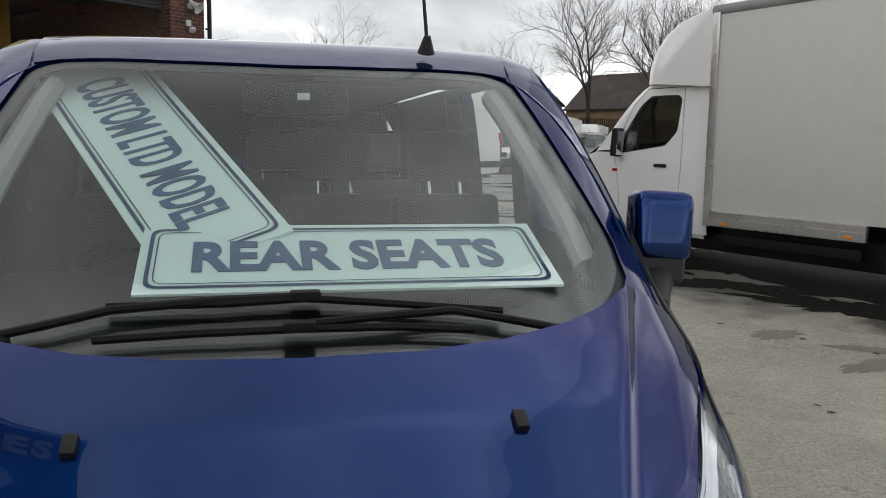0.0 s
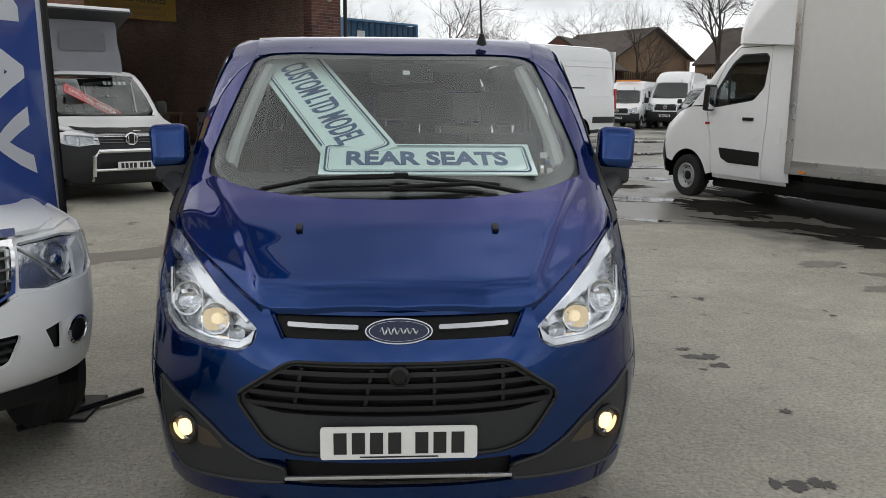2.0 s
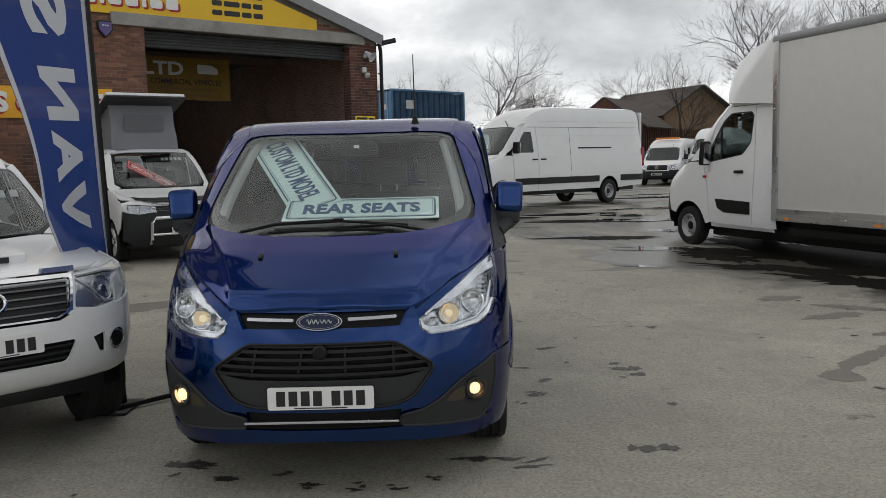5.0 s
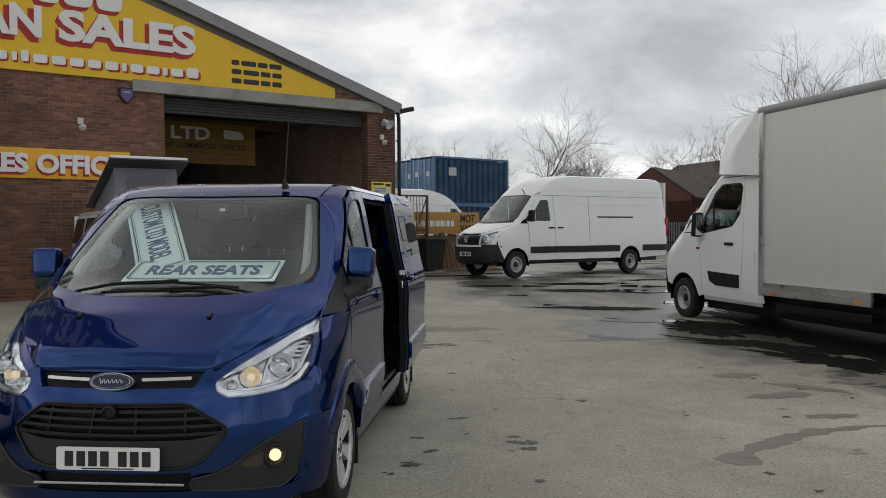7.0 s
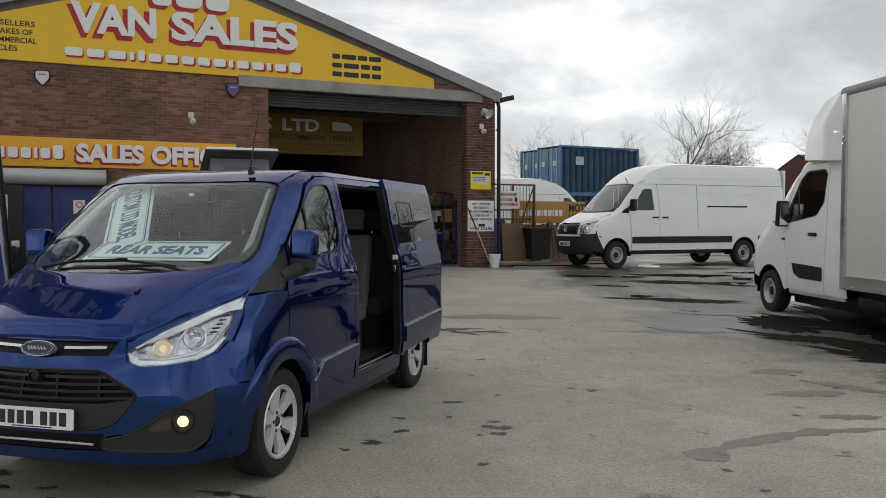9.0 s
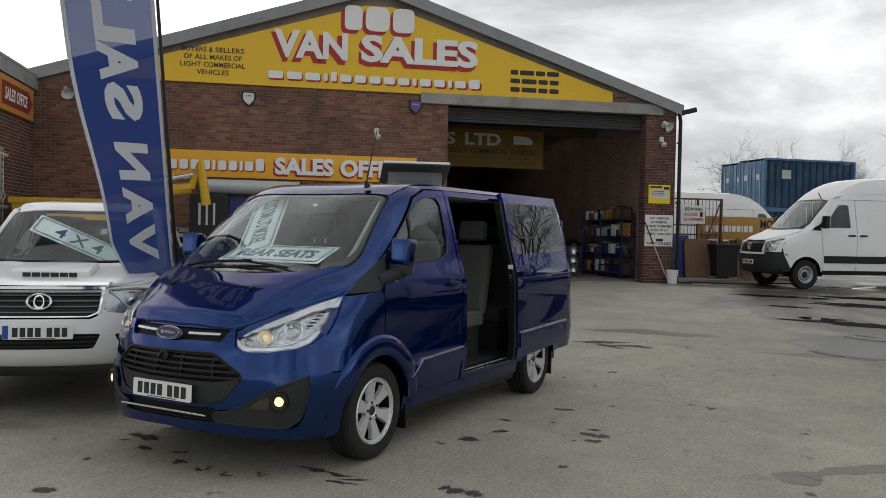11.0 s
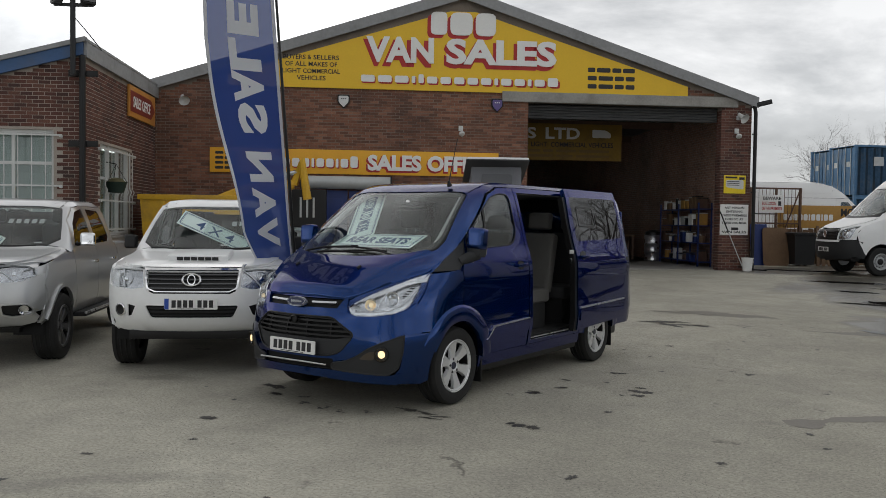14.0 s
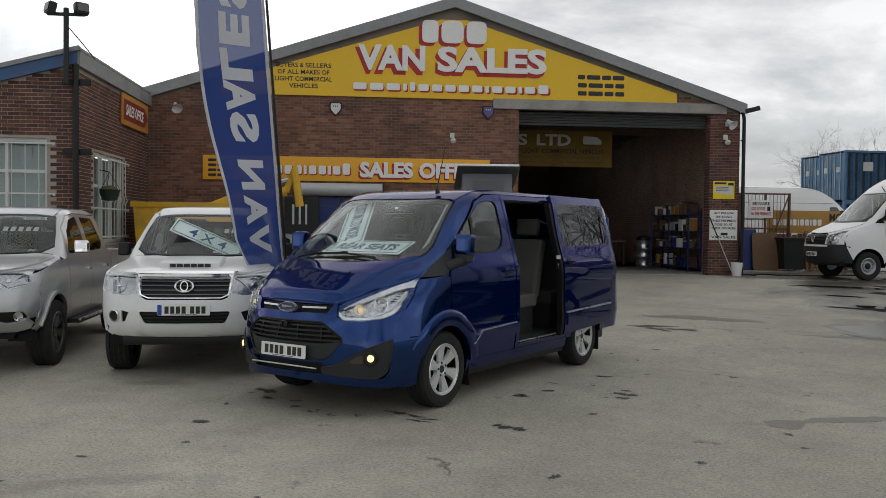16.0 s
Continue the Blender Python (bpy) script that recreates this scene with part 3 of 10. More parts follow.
class Shape:
    """A vehicle's smooth outer form, stacked from level outlines: rows of z, front y, front corner depth, squareness, half width, rear y."""

    def __init__(self, rows, levels=90, around=40, crown=0.01):
        rows = np.array(rows, float)
        zs = np.concatenate([np.linspace(rows[i, 0], rows[i + 1, 0], max(2, levels // (len(rows) - 1)), endpoint=False) for i in range(len(rows) - 1)] + [rows[-1:, 0]])
        cols = [self.smooth(rows[:, 0], rows[:, i], zs) for i in range(1, 6)]
        verts, faces = [], []
        half = None
        for k, z in enumerate(zs):
            yf, depth, n, xs, yr = (c[k] for c in cols)
            t = np.linspace(0, math.pi / 2, around)
            x = xs * np.sin(t) ** (2 / n)
            y = yf + depth * (1 - np.cos(t) ** (2 / n))
            x, y = np.append(x, xs * np.ones(12)), np.append(y, np.linspace(yf + depth, yr - 0.12, 13)[1:])
            t = np.linspace(0, math.pi / 2, 8)[1:]
            x, y = np.append(x, xs - 0.12 + 0.12 * np.cos(t)), np.append(y, yr - 0.12 + 0.12 * np.sin(t))
            x, y = np.append(x, 0), np.append(y, yr)
            half = len(x)
            verts += [(a, b, z) for a, b in zip(x, y)] + [(-a, b, z) for a, b in zip(x[-2:0:-1], y[-2:0:-1])]
        ring = 2 * half - 2
        for k in range(len(zs) - 1):
            for j in range(ring):
                a, b = k * ring + j, k * ring + (j + 1) % ring
                faces.append((a, b, b + ring, a + ring))
        top = (len(zs) - 1) * ring
        cy = sum(verts[top + j][1] for j in range(ring)) / ring
        verts.append((0, cy, zs[-1] + crown))
        faces += [(top + j, top + (j + 1) % ring, len(verts) - 1) for j in range(ring)]
        self.verts, self.faces = verts, faces
        self.tree = BVHTree.FromPolygons([Vector(v) for v in verts], faces)

    @staticmethod
    def smooth(x, y, q):
        """Monotone cubic through the rows."""
        h, d = np.diff(x), np.diff(y) / np.diff(x)
        m = np.zeros(len(x))
        m[0], m[-1] = d[0], d[-1]
        for i in range(1, len(x) - 1):
            if d[i - 1] * d[i] > 0:
                w1, w2 = 2 * h[i] + h[i - 1], h[i] + 2 * h[i - 1]
                m[i] = (w1 + w2) / (w1 / d[i - 1] + w2 / d[i])
        i = np.clip(np.searchsorted(x, q) - 1, 0, len(x) - 2)
        t = (q - x[i]) / h[i]
        return (2 * t**3 - 3 * t**2 + 1) * y[i] + (t**3 - 2 * t**2 + t) * h[i] * m[i] + (-2 * t**3 + 3 * t**2) * y[i + 1] + (t**3 - t**2) * h[i] * m[i + 1]

    def at(self, way, a, b):
        """The place and outward normal under a point of the side (y, z), the front (x, z) or the top (x, y)."""
        if way == "left":
            o, d = Vector((3, a, b)), Vector((-1, 0, 0))
        elif way == "right":
            o, d = Vector((-3, a, b)), Vector((1, 0, 0))
        elif way == "front":
            o, d = Vector((a, -3, b)), Vector((0, 1, 0))
        else:
            o, d = Vector((a, b, 6)), Vector((0, 0, -1))
        p, n, i, dist = self.tree.ray_cast(o, d)
        if p is None:
            p, n, i, dist = self.tree.find_nearest(o + d * 3)
        if n.dot(d) > 0:
            n = -n
        return p, n

    def panel(self, way, poly, holes=(), step=0.07, off=0.0, thick=0.018, bm=None, lining=1):
        """A sheet of bodywork laid on the form over the polygon, with a folded-in edge and an inner face (material slot of the lining)."""
        out = bm or bmesh.new()
        loops = [dense(poly, step)] + [dense(h, step) for h in holes]
        pts, edges = [], []
        for loop in loops:
            k = len(pts)
            pts += [Vector(p) for p in loop]
            edges += [(k + i, k + (i + 1) % len(loop)) for i in range(len(loop))]
        arr = np.array([tuple(p) for p in pts])
        lo, hi = arr.min(0), arr.max(0)
        for gx in np.arange(lo[0] + step / 2, hi[0], step):
            for gy in np.arange(lo[1] + step / 2, hi[1], step):
                if inside((gx, gy), poly) and not any(inside((gx, gy), h) for h in holes) and np.min(np.sum((arr - (gx, gy)) ** 2, 1)) > (0.45 * step) ** 2:
                    pts.append(Vector((gx, gy)))
        vs, _, fs, *_ = delaunay_2d_cdt(pts, edges, [], 0, 1e-5)
        keep = []
        for f in fs:
            c = sum((vs[i] for i in f), Vector((0, 0))) / len(f)
            if inside(c, poly) and not any(inside(c, h) for h in holes):
                keep.append(f)
        outer, inner = {}, {}
        for i in {i for f in keep for i in f}:
            p, n = self.at(way, vs[i].x, vs[i].y)
            outer[i] = out.verts.new(p + n * off)
            inner[i] = out.verts.new(p + n * (off - thick))
        sign = None
        count = {}
        for f in keep:
            for a, b in zip(f, f[1:] + f[:1]):
                count[(a, b)] = count.get((a, b), 0) + 1
        for f in keep:
            try:
                face = out.faces.new([outer[i] for i in f])
            except ValueError:
                continue
            face.normal_update()
            p, n = self.at(way, *(sum((vs[i] for i in f), Vector((0, 0))) / 3))
            turn = face.normal.dot(n) < 0
            if turn:
                face.normal_flip()
            back = out.faces.new([inner[i] for i in (f if turn else f[::-1])])
            back.material_index = lining
            for a, b in zip(f, f[1:] + f[:1]):
                if (b, a) not in count:
                    q = (outer[b], outer[a], inner[a], inner[b])
                    out.faces.new(q[::-1] if turn else q)
        return out


def h_ground(x, y):
    """The yard's height: level round the blue van, rising slowly to the workshop, with a hollow by the box van."""
    rise = min(max(0.026 * (y - 4.5), 0.0), 0.36)
    return rise * (1 - 0.8 * math.exp(-(((x - 7) / 3.2) ** 2) - ((y - 10) / 5) ** 2))


def bar_row(name, words, width, height, material, root, at, depth=0.004, gap=0.6, tall=()):
    """Plain bars where writing stands, each a part of its own, by the words' lengths."""
    total = sum(words) + gap * (len(words) - 1)
    x = -width / 2
    for i, w in enumerate(words):
        size = width * w / total
        up = 1.3 if i in tall else 1.0
        part(name, slab(rounded([(-size / 2, -height / 2), (size / 2, -height / 2), (size / 2, height * (up - 0.5)), (-size / 2, height * (up - 0.5))], min(size, height) * 0.3, 3), -depth), material, root).location = (at[0] + x + size / 2, at[1], at[2])
        x += width * (w + gap) / total


def word_row(root, text, width, height, material, at, depth=0.003, heavy=0.02):
    """A line of lettering, each word a part of its own."""
    gap = 0.55
    total = len(text.replace(" ", "")) + gap * text.count(" ")
    x = -width / 2
    for word in text.split(" "):
        w = width * len(word) / total
        part("word", letters(word, w, height, depth, heavy=heavy), material, root).location = (at[0] + x + w / 2, at[1], at[2])
        x += width * (len(word) + gap) / total

# ---- wheels and vehicle parts ----
HALOGEN = lamp_glow("lit_bulb", (1.0, 0.80, 0.50), 0.35)
FOGLIT = lamp_glow("lit_fog_bulb", (1.0, 0.72, 0.38), 1.3)


def bowl(r, depth, m, bm=None):
    return lathe([(r, 0), (r * 0.9, -depth * 0.45), (r * 0.6, -depth * 0.85), (0.015, -depth), (0, -depth)], 24, m, bm)


def arc(cy, cz, r, a0, a1, k=14):
    return [(cy + r * math.cos(radians(a0 + (a1 - a0) * i / k)), cz + r * math.sin(radians(a0 + (a1 - a0) * i / k))) for i in range(k + 1)]


def wheel(root, x, y, r, width, rim_r, style, turn=0.0, z=None):
    """A road wheel with its outer face on the side of x: a tyre with grooves, and a rim."""
    s = 1 if x > 0 else -1
    base = pose(x, y, r if z is None else z, 0, 90 * s, 0) @ pose(0, 0, 0, 0, 0, turn)
    w = width / 2
    prof = [(rim_r - 0.02, -w * 0.8), (rim_r + 0.01, -w * 0.95), (r * 0.86, -w), (r * 0.95, -w * 0.93), (r * 0.992, -w * 0.72)]
    for g in (-0.42, 0.0, 0.42):
        prof += [(r, w * (g - 0.17)), (r - 0.009, w * (g - 0.13)), (r - 0.009, w * (g + 0.13)), (r, w * (g + 0.17))]
    prof += [(r * 0.992, w * 0.72), (r * 0.95, w * 0.93), (r * 0.86, w), (rim_r + 0.02, w * 0.97), (rim_r, w * 0.88), (rim_r - 0.02, w * 0.6)]
    tyre = part("wheel", lathe(prof, 48, base), RUBBER, root, "black rubber tyre on its rim")
    bm = lathe([(rim_r + 0.004, w * 0.9), (rim_r - 0.008, w * 0.95), (rim_r - 0.03, w * 0.75), (rim_r - 0.035, -w * 0.6), (0.06, -w * 0.6), (0, -w * 0.6)], 40, base)
    part("wheel_barrel", bm, BLACK if style != "steel" else STEEL, tyre)
    rim = bmesh.new()
    if style == "steel":
        lathe([(rim_r - 0.03, w * 0.7), (rim_r - 0.05, w * 0.35), (rim_r * 0.66, w * 0.25), (rim_r * 0.56, w * 0.55), (rim_r * 0.42, w * 0.62), (rim_r * 0.36, w * 0.45), (0.0, w * 0.45)], 32, base, rim)
        part("rim", rim, STEEL, tyre, "grey pressed-steel wheel rim")
        for i in range(10):
            a = math.tau * i / 10
            part("vent_hole", lathe([(0, 0.004), (0.02, 0.004), (0.022, 0)], 10, base @ pose(rim_r * 0.76 * math.cos(a), rim_r * 0.76 * math.sin(a), w * 0.31)), BLACK, tyre)
        part("hub_cap", lathe([(0.075, w * 0.45), (0.07, w * 0.66), (0.05, w * 0.74), (0, w * 0.76)], 20, base), BLACK, tyre)
        return tyre
    lathe([(rim_r + 0.006, w * 0.9), (rim_r, w * 0.97), (rim_r - 0.022, w * 0.9), (rim_r - 0.03, w * 0.6)], 48, base, rim)
    lathe([(0.085, w * 0.35), (0.08, w * 0.68), (0.045, w * 0.74), (0.035, w * 0.66), (0, w * 0.66)], 24, base, rim)
    n, spread = (5, 0.30) if style == "five" else ((6, 0.20) if style in ("six", "dark") else (6, 0.16))
    for i in range(n):
        a = math.tau * i / n
        for side in ((-1, 1) if style in ("six", "dark") else (0,)):
            a1, a2 = a + side * 0.06, a + side * 0.14
            half1, half2 = (0.028, 0.030) if style != "five" else (0.045, 0.055)
            m = base
            pts = []
            for rr, aa, hw, zz in ((0.06, a1, half1, 0.66), (rim_r * 0.62, (a1 + a2) / 2, half1 * 1.05, 0.80), (rim_r - 0.012, a2, half2 * 1.15, 0.84)):
                d, q = Vector((math.cos(aa), math.sin(aa), 0)), Vector((-math.sin(aa), math.cos(aa), 0))
                pts.append([d * rr - q * hw + Vector((0, 0, w * zz - 0.03)), d * rr - q * hw * 0.75 + Vector((0, 0, w * zz)), d * rr + q * hw * 0.75 + Vector((0, 0, w * zz)), d * rr + q * hw + Vector((0, 0, w * zz - 0.03))])
            rows = [[rim.verts.new(m @ p) for p in row] for row in pts]
            for u, v in zip(rows, rows[1:]):
                for j in range(3):
                    rim.faces.new((u[j], u[j + 1], v[j + 1], v[j]))
    part("rim", rim, DARKALLOY if style == "dark" else ALLOY, tyre, "dark grey alloy wheel rim" if style == "dark" else "silver alloy wheel rim")
    for i in range(5):
        a = math.tau * (i + 0.5) / 5
        part("wheel_bolt", lathe([(0.012, w * 0.6), (0.012, w * 0.74), (0, w * 0.75)], 8, base @ pose(0.058 * math.cos(a), 0.058 * math.sin(a), 0)), INK, tyre)
    part("centre_cap", lathe([(0.034, w * 0.66), (0.03, w * 0.73), (0, w * 0.735)], 20, base), surf_cap, tyre)
    return tyre


DARKALLOY = surf("dark_grey_alloy", (0.10, 0.10, 0.105), 0.35, 0.7, 0.08, 60, 4)
LAMPTRAY = surf("silvered_lamp_tray", (0.56, 0.565, 0.575), 0.20, 0.85, 0.3, 30, 8, bump=0.5)
surf_cap = surf("dark_wheel_cap", (0.03, 0.035, 0.06), 0.3, 0.3, 0.05)


def plate(root, m, width=0.52, height=0.111, blue_band=False, parent_label="white number plate with its writing as plain bars"):
    """A number plate in x, z facing -y; its characters are plain bars."""
    p = part("number_plate", slab(rounded([(-width / 2, -height / 2), (width / 2, -height / 2), (width / 2, height / 2), (-width / 2, height / 2)], 0.012), 0.008, m), PLATE, root, parent_label)
    k = width / 0.52
    x0 = -0.225 * k + (0.03 * k if blue_band else 0)
    step = (0.45 * k - (0.03 * k if blue_band else 0)) / 7.5
    for i in range(7):
        x = x0 + step * (i + 0.5 + (0.5 if i > 3 else 0))
        part("plate_bar", box(step * 0.72, 0.002, height * 0.66, x, -0.001, -height * 0.33, m=m), INK, p)
    part("maker_bar", box(width * 0.5, 0.002, 0.005 * k, 0, -0.001, -height * 0.45, m=m), PLASTIC, p)
    if blue_band:
        part("country_band", box(0.042 * k, 0.002, height * 0.96, -width / 2 + 0.024 * k, -0.001, -height * 0.48, m=m), surf("plate_blue_band", (0.01, 0.06, 0.35), 0.4), p)
    return p


def on_yard(x, y, turn, z=None):
    return pose(x, y, h_ground(x, y) if z is None else z, 0, 0, turn)


def both(poly):
    """A half outline from the centre round to the centre, with its mirror image."""
    return poly + [(-x, z) for x, z in poly[::-1] if abs(x) > 1e-6]


def arch_liner(root, x, y, z, r, depth=0.34):
    """The dark inside of a wheel arch on the side of x."""
    s = 1 if x > 0 else -1
    well = arc(y, z, r, -5, 185, 12)
    bm = bmesh.new()
    rows = [[bm.verts.new((xx, a, b)) for a, b in well] for xx in (x - s * depth, x)]
    for i in range(len(well) - 1):
        bm.faces.new((rows[0][i], rows[0][i + 1], rows[1][i + 1], rows[1][i]))
    bm.faces.new(rows[0])
    bmesh.ops.solidify(bm, geom=bm.faces[:], thickness=0.01)
    part("wheel_arch_liner", bm, BLACK, root)


class Bodywork:
    """Lays panels of one shape under one thing."""

    def __init__(self, shape, root, paint):
        self.shape, self.root, self.paint = shape, root, paint

    def __call__(self, name, way, poly, mat=None, holes=(), off=0.0, thick=0.018, step=0.09, parent=None, r=0.0, label=""):
        m = mat or self.paint
        clear = m in (GLASS, CABGLASS, DARKGLASS, LENS)
        bm = self.shape.panel(way, rounded(poly, r) if r else poly, holes, step, off, 0.004 if clear else thick, lining=0 if clear else 1)
        ob = part(name, bm, m if clear else (m, TRIM if mat is None else m), parent or self.root, label)
        if clear:
            ob.visible_shadow = False
        return ob

    def sides(self, name, poly, mat=None, holes=(), **kw):
        return [self(name, side, poly, mat, holes, **kw) for side in ("left", "right")]

    def fronts(self, name, poly, mat=None, **kw):
        return [self(name, "front", p, mat, **kw) for p in (poly, mirror(poly))]


def wing_mirrors(root, x, y, z, w, h, shell, foot=BLACK):
    for s in (-1, 1):
        m = part("door_mirror", box(w, 0.12, h, 0, 0, 0, min(w, h) * 0.28, 3, pose(s * x, y, z, -5, 0, s * 8)), shell, root)
        part("mirror_glass", box(w * 0.85, 0.012, h * 0.85, 0, 0.062, h * 0.07, 0.01, 2, pose(s * x, y, z, -5, 0, s * 8)), CHROME, m)
        part("mirror_foot", tube([(s * (x - w * 0.3), y, z + h * 0.2), (s * (x - w * 0.5 - 0.12), y + 0.03, z + h * 0.05)], 0.022, 8), foot, m)


def cab_inside(root, y, z, w, rows=1, gap=0.85):
    """A dark dashboard, wheel and front seats."""
    part("dashboard", box(w * 1.75, 0.5, 0.22, 0, y, z - 0.22, 0.06, 3), TRIM, root)
    part("steering_wheel", lathe([(0.17 + 0.016 * math.cos(a), 0.016 * math.sin(a)) for a in [math.tau * i / 6 for i in range(7)]], 20, pose(-w * 0.48, y + 0.33, z, 62, 0, 0)), BLACK, root)
    for k in range(rows):
        for s in (-1, 1):
            yy = y + 0.75 + gap * k
            st = part("seat", box(0.48, 0.46, 0.16, s * w * 0.46, yy, z - 0.42, 0.05, 2), FABRIC, root)
            part("seat_back", box(0.46, 0.13, 0.58, 0, 0, 0, 0.05, 3, pose(s * w * 0.46, yy + 0.22, z - 0.30, -12, 0, 0)), FABRIC, st)
            part("head_rest", box(0.26, 0.1, 0.17, 0, 0, 0, 0.04, 3, pose(s * w * 0.46, yy + 0.38, z + 0.30, -8, 0, 0)), FABRIC, st)


def front_lamp(bw, poly, off=-0.04, core=None, r=0.012):
    """A headlamp on each side: a silver tray, a clear lens and a round reflector, in an inner shell of bodywork."""
    z1 = max(z for _, z in poly)
    w = max(x for x, _ in poly) + 0.05
    top = core or z1 + 0.10
    bw("body_shell", "front", both([(0, top), (w * 0.75, top - 0.01), (w, z1 + 0.02), (w, z1 - 0.35), (0, z1 - 0.35)]), holes=[rounded(poly, r), rounded(mirror(poly), r), [(-0.45, z1 - 0.03), (-0.42, z1 - 0.34), (0.42, z1 - 0.34), (0.45, z1 - 0.03)]], off=-0.014)
    for flipped in (False, True):
        p = mirror(poly) if flipped else poly
        lamp = bw("headlamp", "front", p, LAMPTRAY, off=off, thick=0.01, r=r, step=0.06, label="clear headlamp")
        bw("lamp_lens", "front", p, LENS, off=0.002, parent=lamp, r=r, step=0.06)
        cx, cz = sum(x for x, _ in p) / len(p), sum(z for _, z in p) / len(p)
        size = 0.36 * (max(z for _, z in p) - min(z for _, z in p))
        at, n = bw.shape.at("front", cx, cz)
        m = look(at - n * 0.035, at)
        part("reflector", lathe([(size, 0), (size * 0.9, 0.02), (size * 0.5, 0.035), (0, 0.04)], 18, m), CHROME, lamp)
        part("bulb", lathe([(size * 0.3, 0.03), (size * 0.32, -0.005), (0, -0.015)], 12, m), CHROME, lamp)
        part("lamp_trim", tube([bw.shape.at("front", x, z)[0] - bw.shape.at("front", x, z)[1] * 0.03 for x, z in (p[0], ((p[0][0] + cx) / 2, (p[0][1] + cz) / 2 - size * 0.4), (cx, cz - size * 1.05), p[len(p) // 2])], 0.008, 6), SATIN, lamp)

# ---- the blue van ----
VAN = Shape([
    (0.20, 0.12, 0.70, 2.3, 0.925, 4.85),
    (0.32, 0.02, 0.76, 2.2, 0.955, 4.93),
    (0.50, 0.00, 0.80, 2.2, 0.980, 4.95),
    (0.62, 0.005, 0.81, 2.2, 0.993, 4.95),
    (0.74, 0.015, 0.82, 2.2, 0.985, 4.95),
    (0.90, 0.060, 0.85, 2.3, 0.982, 4.95),
    (0.95, 0.085, 0.86, 2.3, 0.983, 4.95),
    (1.02, 0.16, 0.86, 2.4, 0.986, 4.95),
    (1.12, 0.29, 0.86, 2.4, 0.989, 4.94),
    (1.20, 0.415, 0.80, 2.5, 0.984, 4.93),
    (1.30, 0.66, 0.62, 2.6, 0.962, 4.92),
    (1.36, 0.78, 0.54, 2.7, 0.948, 4.91),
    (1.60, 1.13, 0.42, 2.9, 0.910, 4.87),
    (1.80, 1.41, 0.38, 3.0, 0.878, 4.80),
    (1.90, 1.57, 0.36, 3.0, 0.858, 4.74),
    (1.945, 1.68, 0.34, 3.0, 0.838, 4.70),
    (1.985, 1.82, 0.30, 3.0, 0.790, 4.62),
    (2.000, 1.97, 0.28, 3.0, 0.660, 4.50),
], levels=110, crown=0.006)

van = thing("parked_van", pose(0, 0, 0), "metallic blue passenger van, its sliding side door open", "van")
PAINTED = (BLUE, TRIM)
GRILLE = surf("grille_black", (0.004, 0.004, 0.0045), 0.6, 0, 0.2, 80, 5, spec=0.25)


SLOT = [(-0.43, 0.965), (-0.39, 0.885), (0.39, 0.885), (0.43, 0.965)]
HEX = [(-0.37, 0.81), (-0.565, 0.675), (-0.45, 0.525), (-0.35, 0.495), (0.35, 0.495), (0.45, 0.525), (0.565, 0.675), (0.37, 0.81)]
LAMP = [(0.485, 0.905), (0.497, 0.857), (0.545, 0.827), (0.68, 0.826), (0.80, 0.843), (0.862, 0.880), (0.893, 0.945), (0.904, 1.06), (0.890, 1.175), (0.80, 1.13), (0.66, 1.035), (0.54, 0.95)]
CLAD = rounded([(0.872, 0.672), (0.80, 0.632), (0.72, 0.596), (0.655, 0.556), (0.585, 0.500), (0.50, 0.458), (0.385, 0.438), (0.385, 0.388), (0.60, 0.365), (0.78, 0.345), (0.838, 0.40), (0.868, 0.54)], 0.02, 3)
face = both([(0, 0.880), (0.395, 0.880), (0.44, 0.968), (0.462, 0.968), (0.478, 0.905), (0.490, 0.852), (0.543, 0.820), (0.68, 0.819), (0.803, 0.836), (0.868, 0.874), (0.898, 0.93), (0.925, 0.90), (0.925, 0.682), (0.872, 0.678), (0.80, 0.639), (0.72, 0.603), (0.65, 0.562), (0.58, 0.506), (0.495, 0.464), (0.375, 0.475), (0, 0.475)])
part("body_shell", VAN.panel("front", both([(0, 1.26), (0.40, 1.26), (0.70, 1.22), (0.86, 1.19), (0.93, 1.10), (0.945, 0.90), (0.945, 0.60), (0.90, 0.40), (0, 0.40)]), [rounded(LAMP, 0.015), rounded(mirror(LAMP), 0.015), HEX, SLOT, [(-0.39, 0.47), (-0.39, 0.40), (0.39, 0.40), (0.39, 0.47)]], step=0.07, off=-0.014), (BLUE, BLACK), van)
bumper = part("front_bumper", VAN.panel("front", face, [rounded(HEX, 0.04)], step=0.05), PAINTED, van)
part("bumper_lip", VAN.panel("front", both([(0, 0.386), (0.385, 0.382), (0.60, 0.359), (0.78, 0.339), (0.85, 0.36), (0.86, 0.28), (0.80, 0.262), (0.60, 0.285), (0.30, 0.315), (0, 0.325)]), step=0.05, off=0.004), PAINTED, bumper)
for flipped in (False, True):
    clad = part("bumper_cladding", VAN.panel("front", mirror(CLAD) if flipped else CLAD, step=0.04, off=0.004), (PLASTIC, PLASTIC), bumper, "dark grey moulded plastic corner")
    k = -1 if flipped else 1
    part("cladding_rim", tube([VAN.at("front", k * x, z)[0] + VAN.at("front", k * x, z)[1] * 0.003 for x, z in dense(CLAD, 0.04) + [CLAD[0]]], 0.0075, 6), PLASTIC, clad)
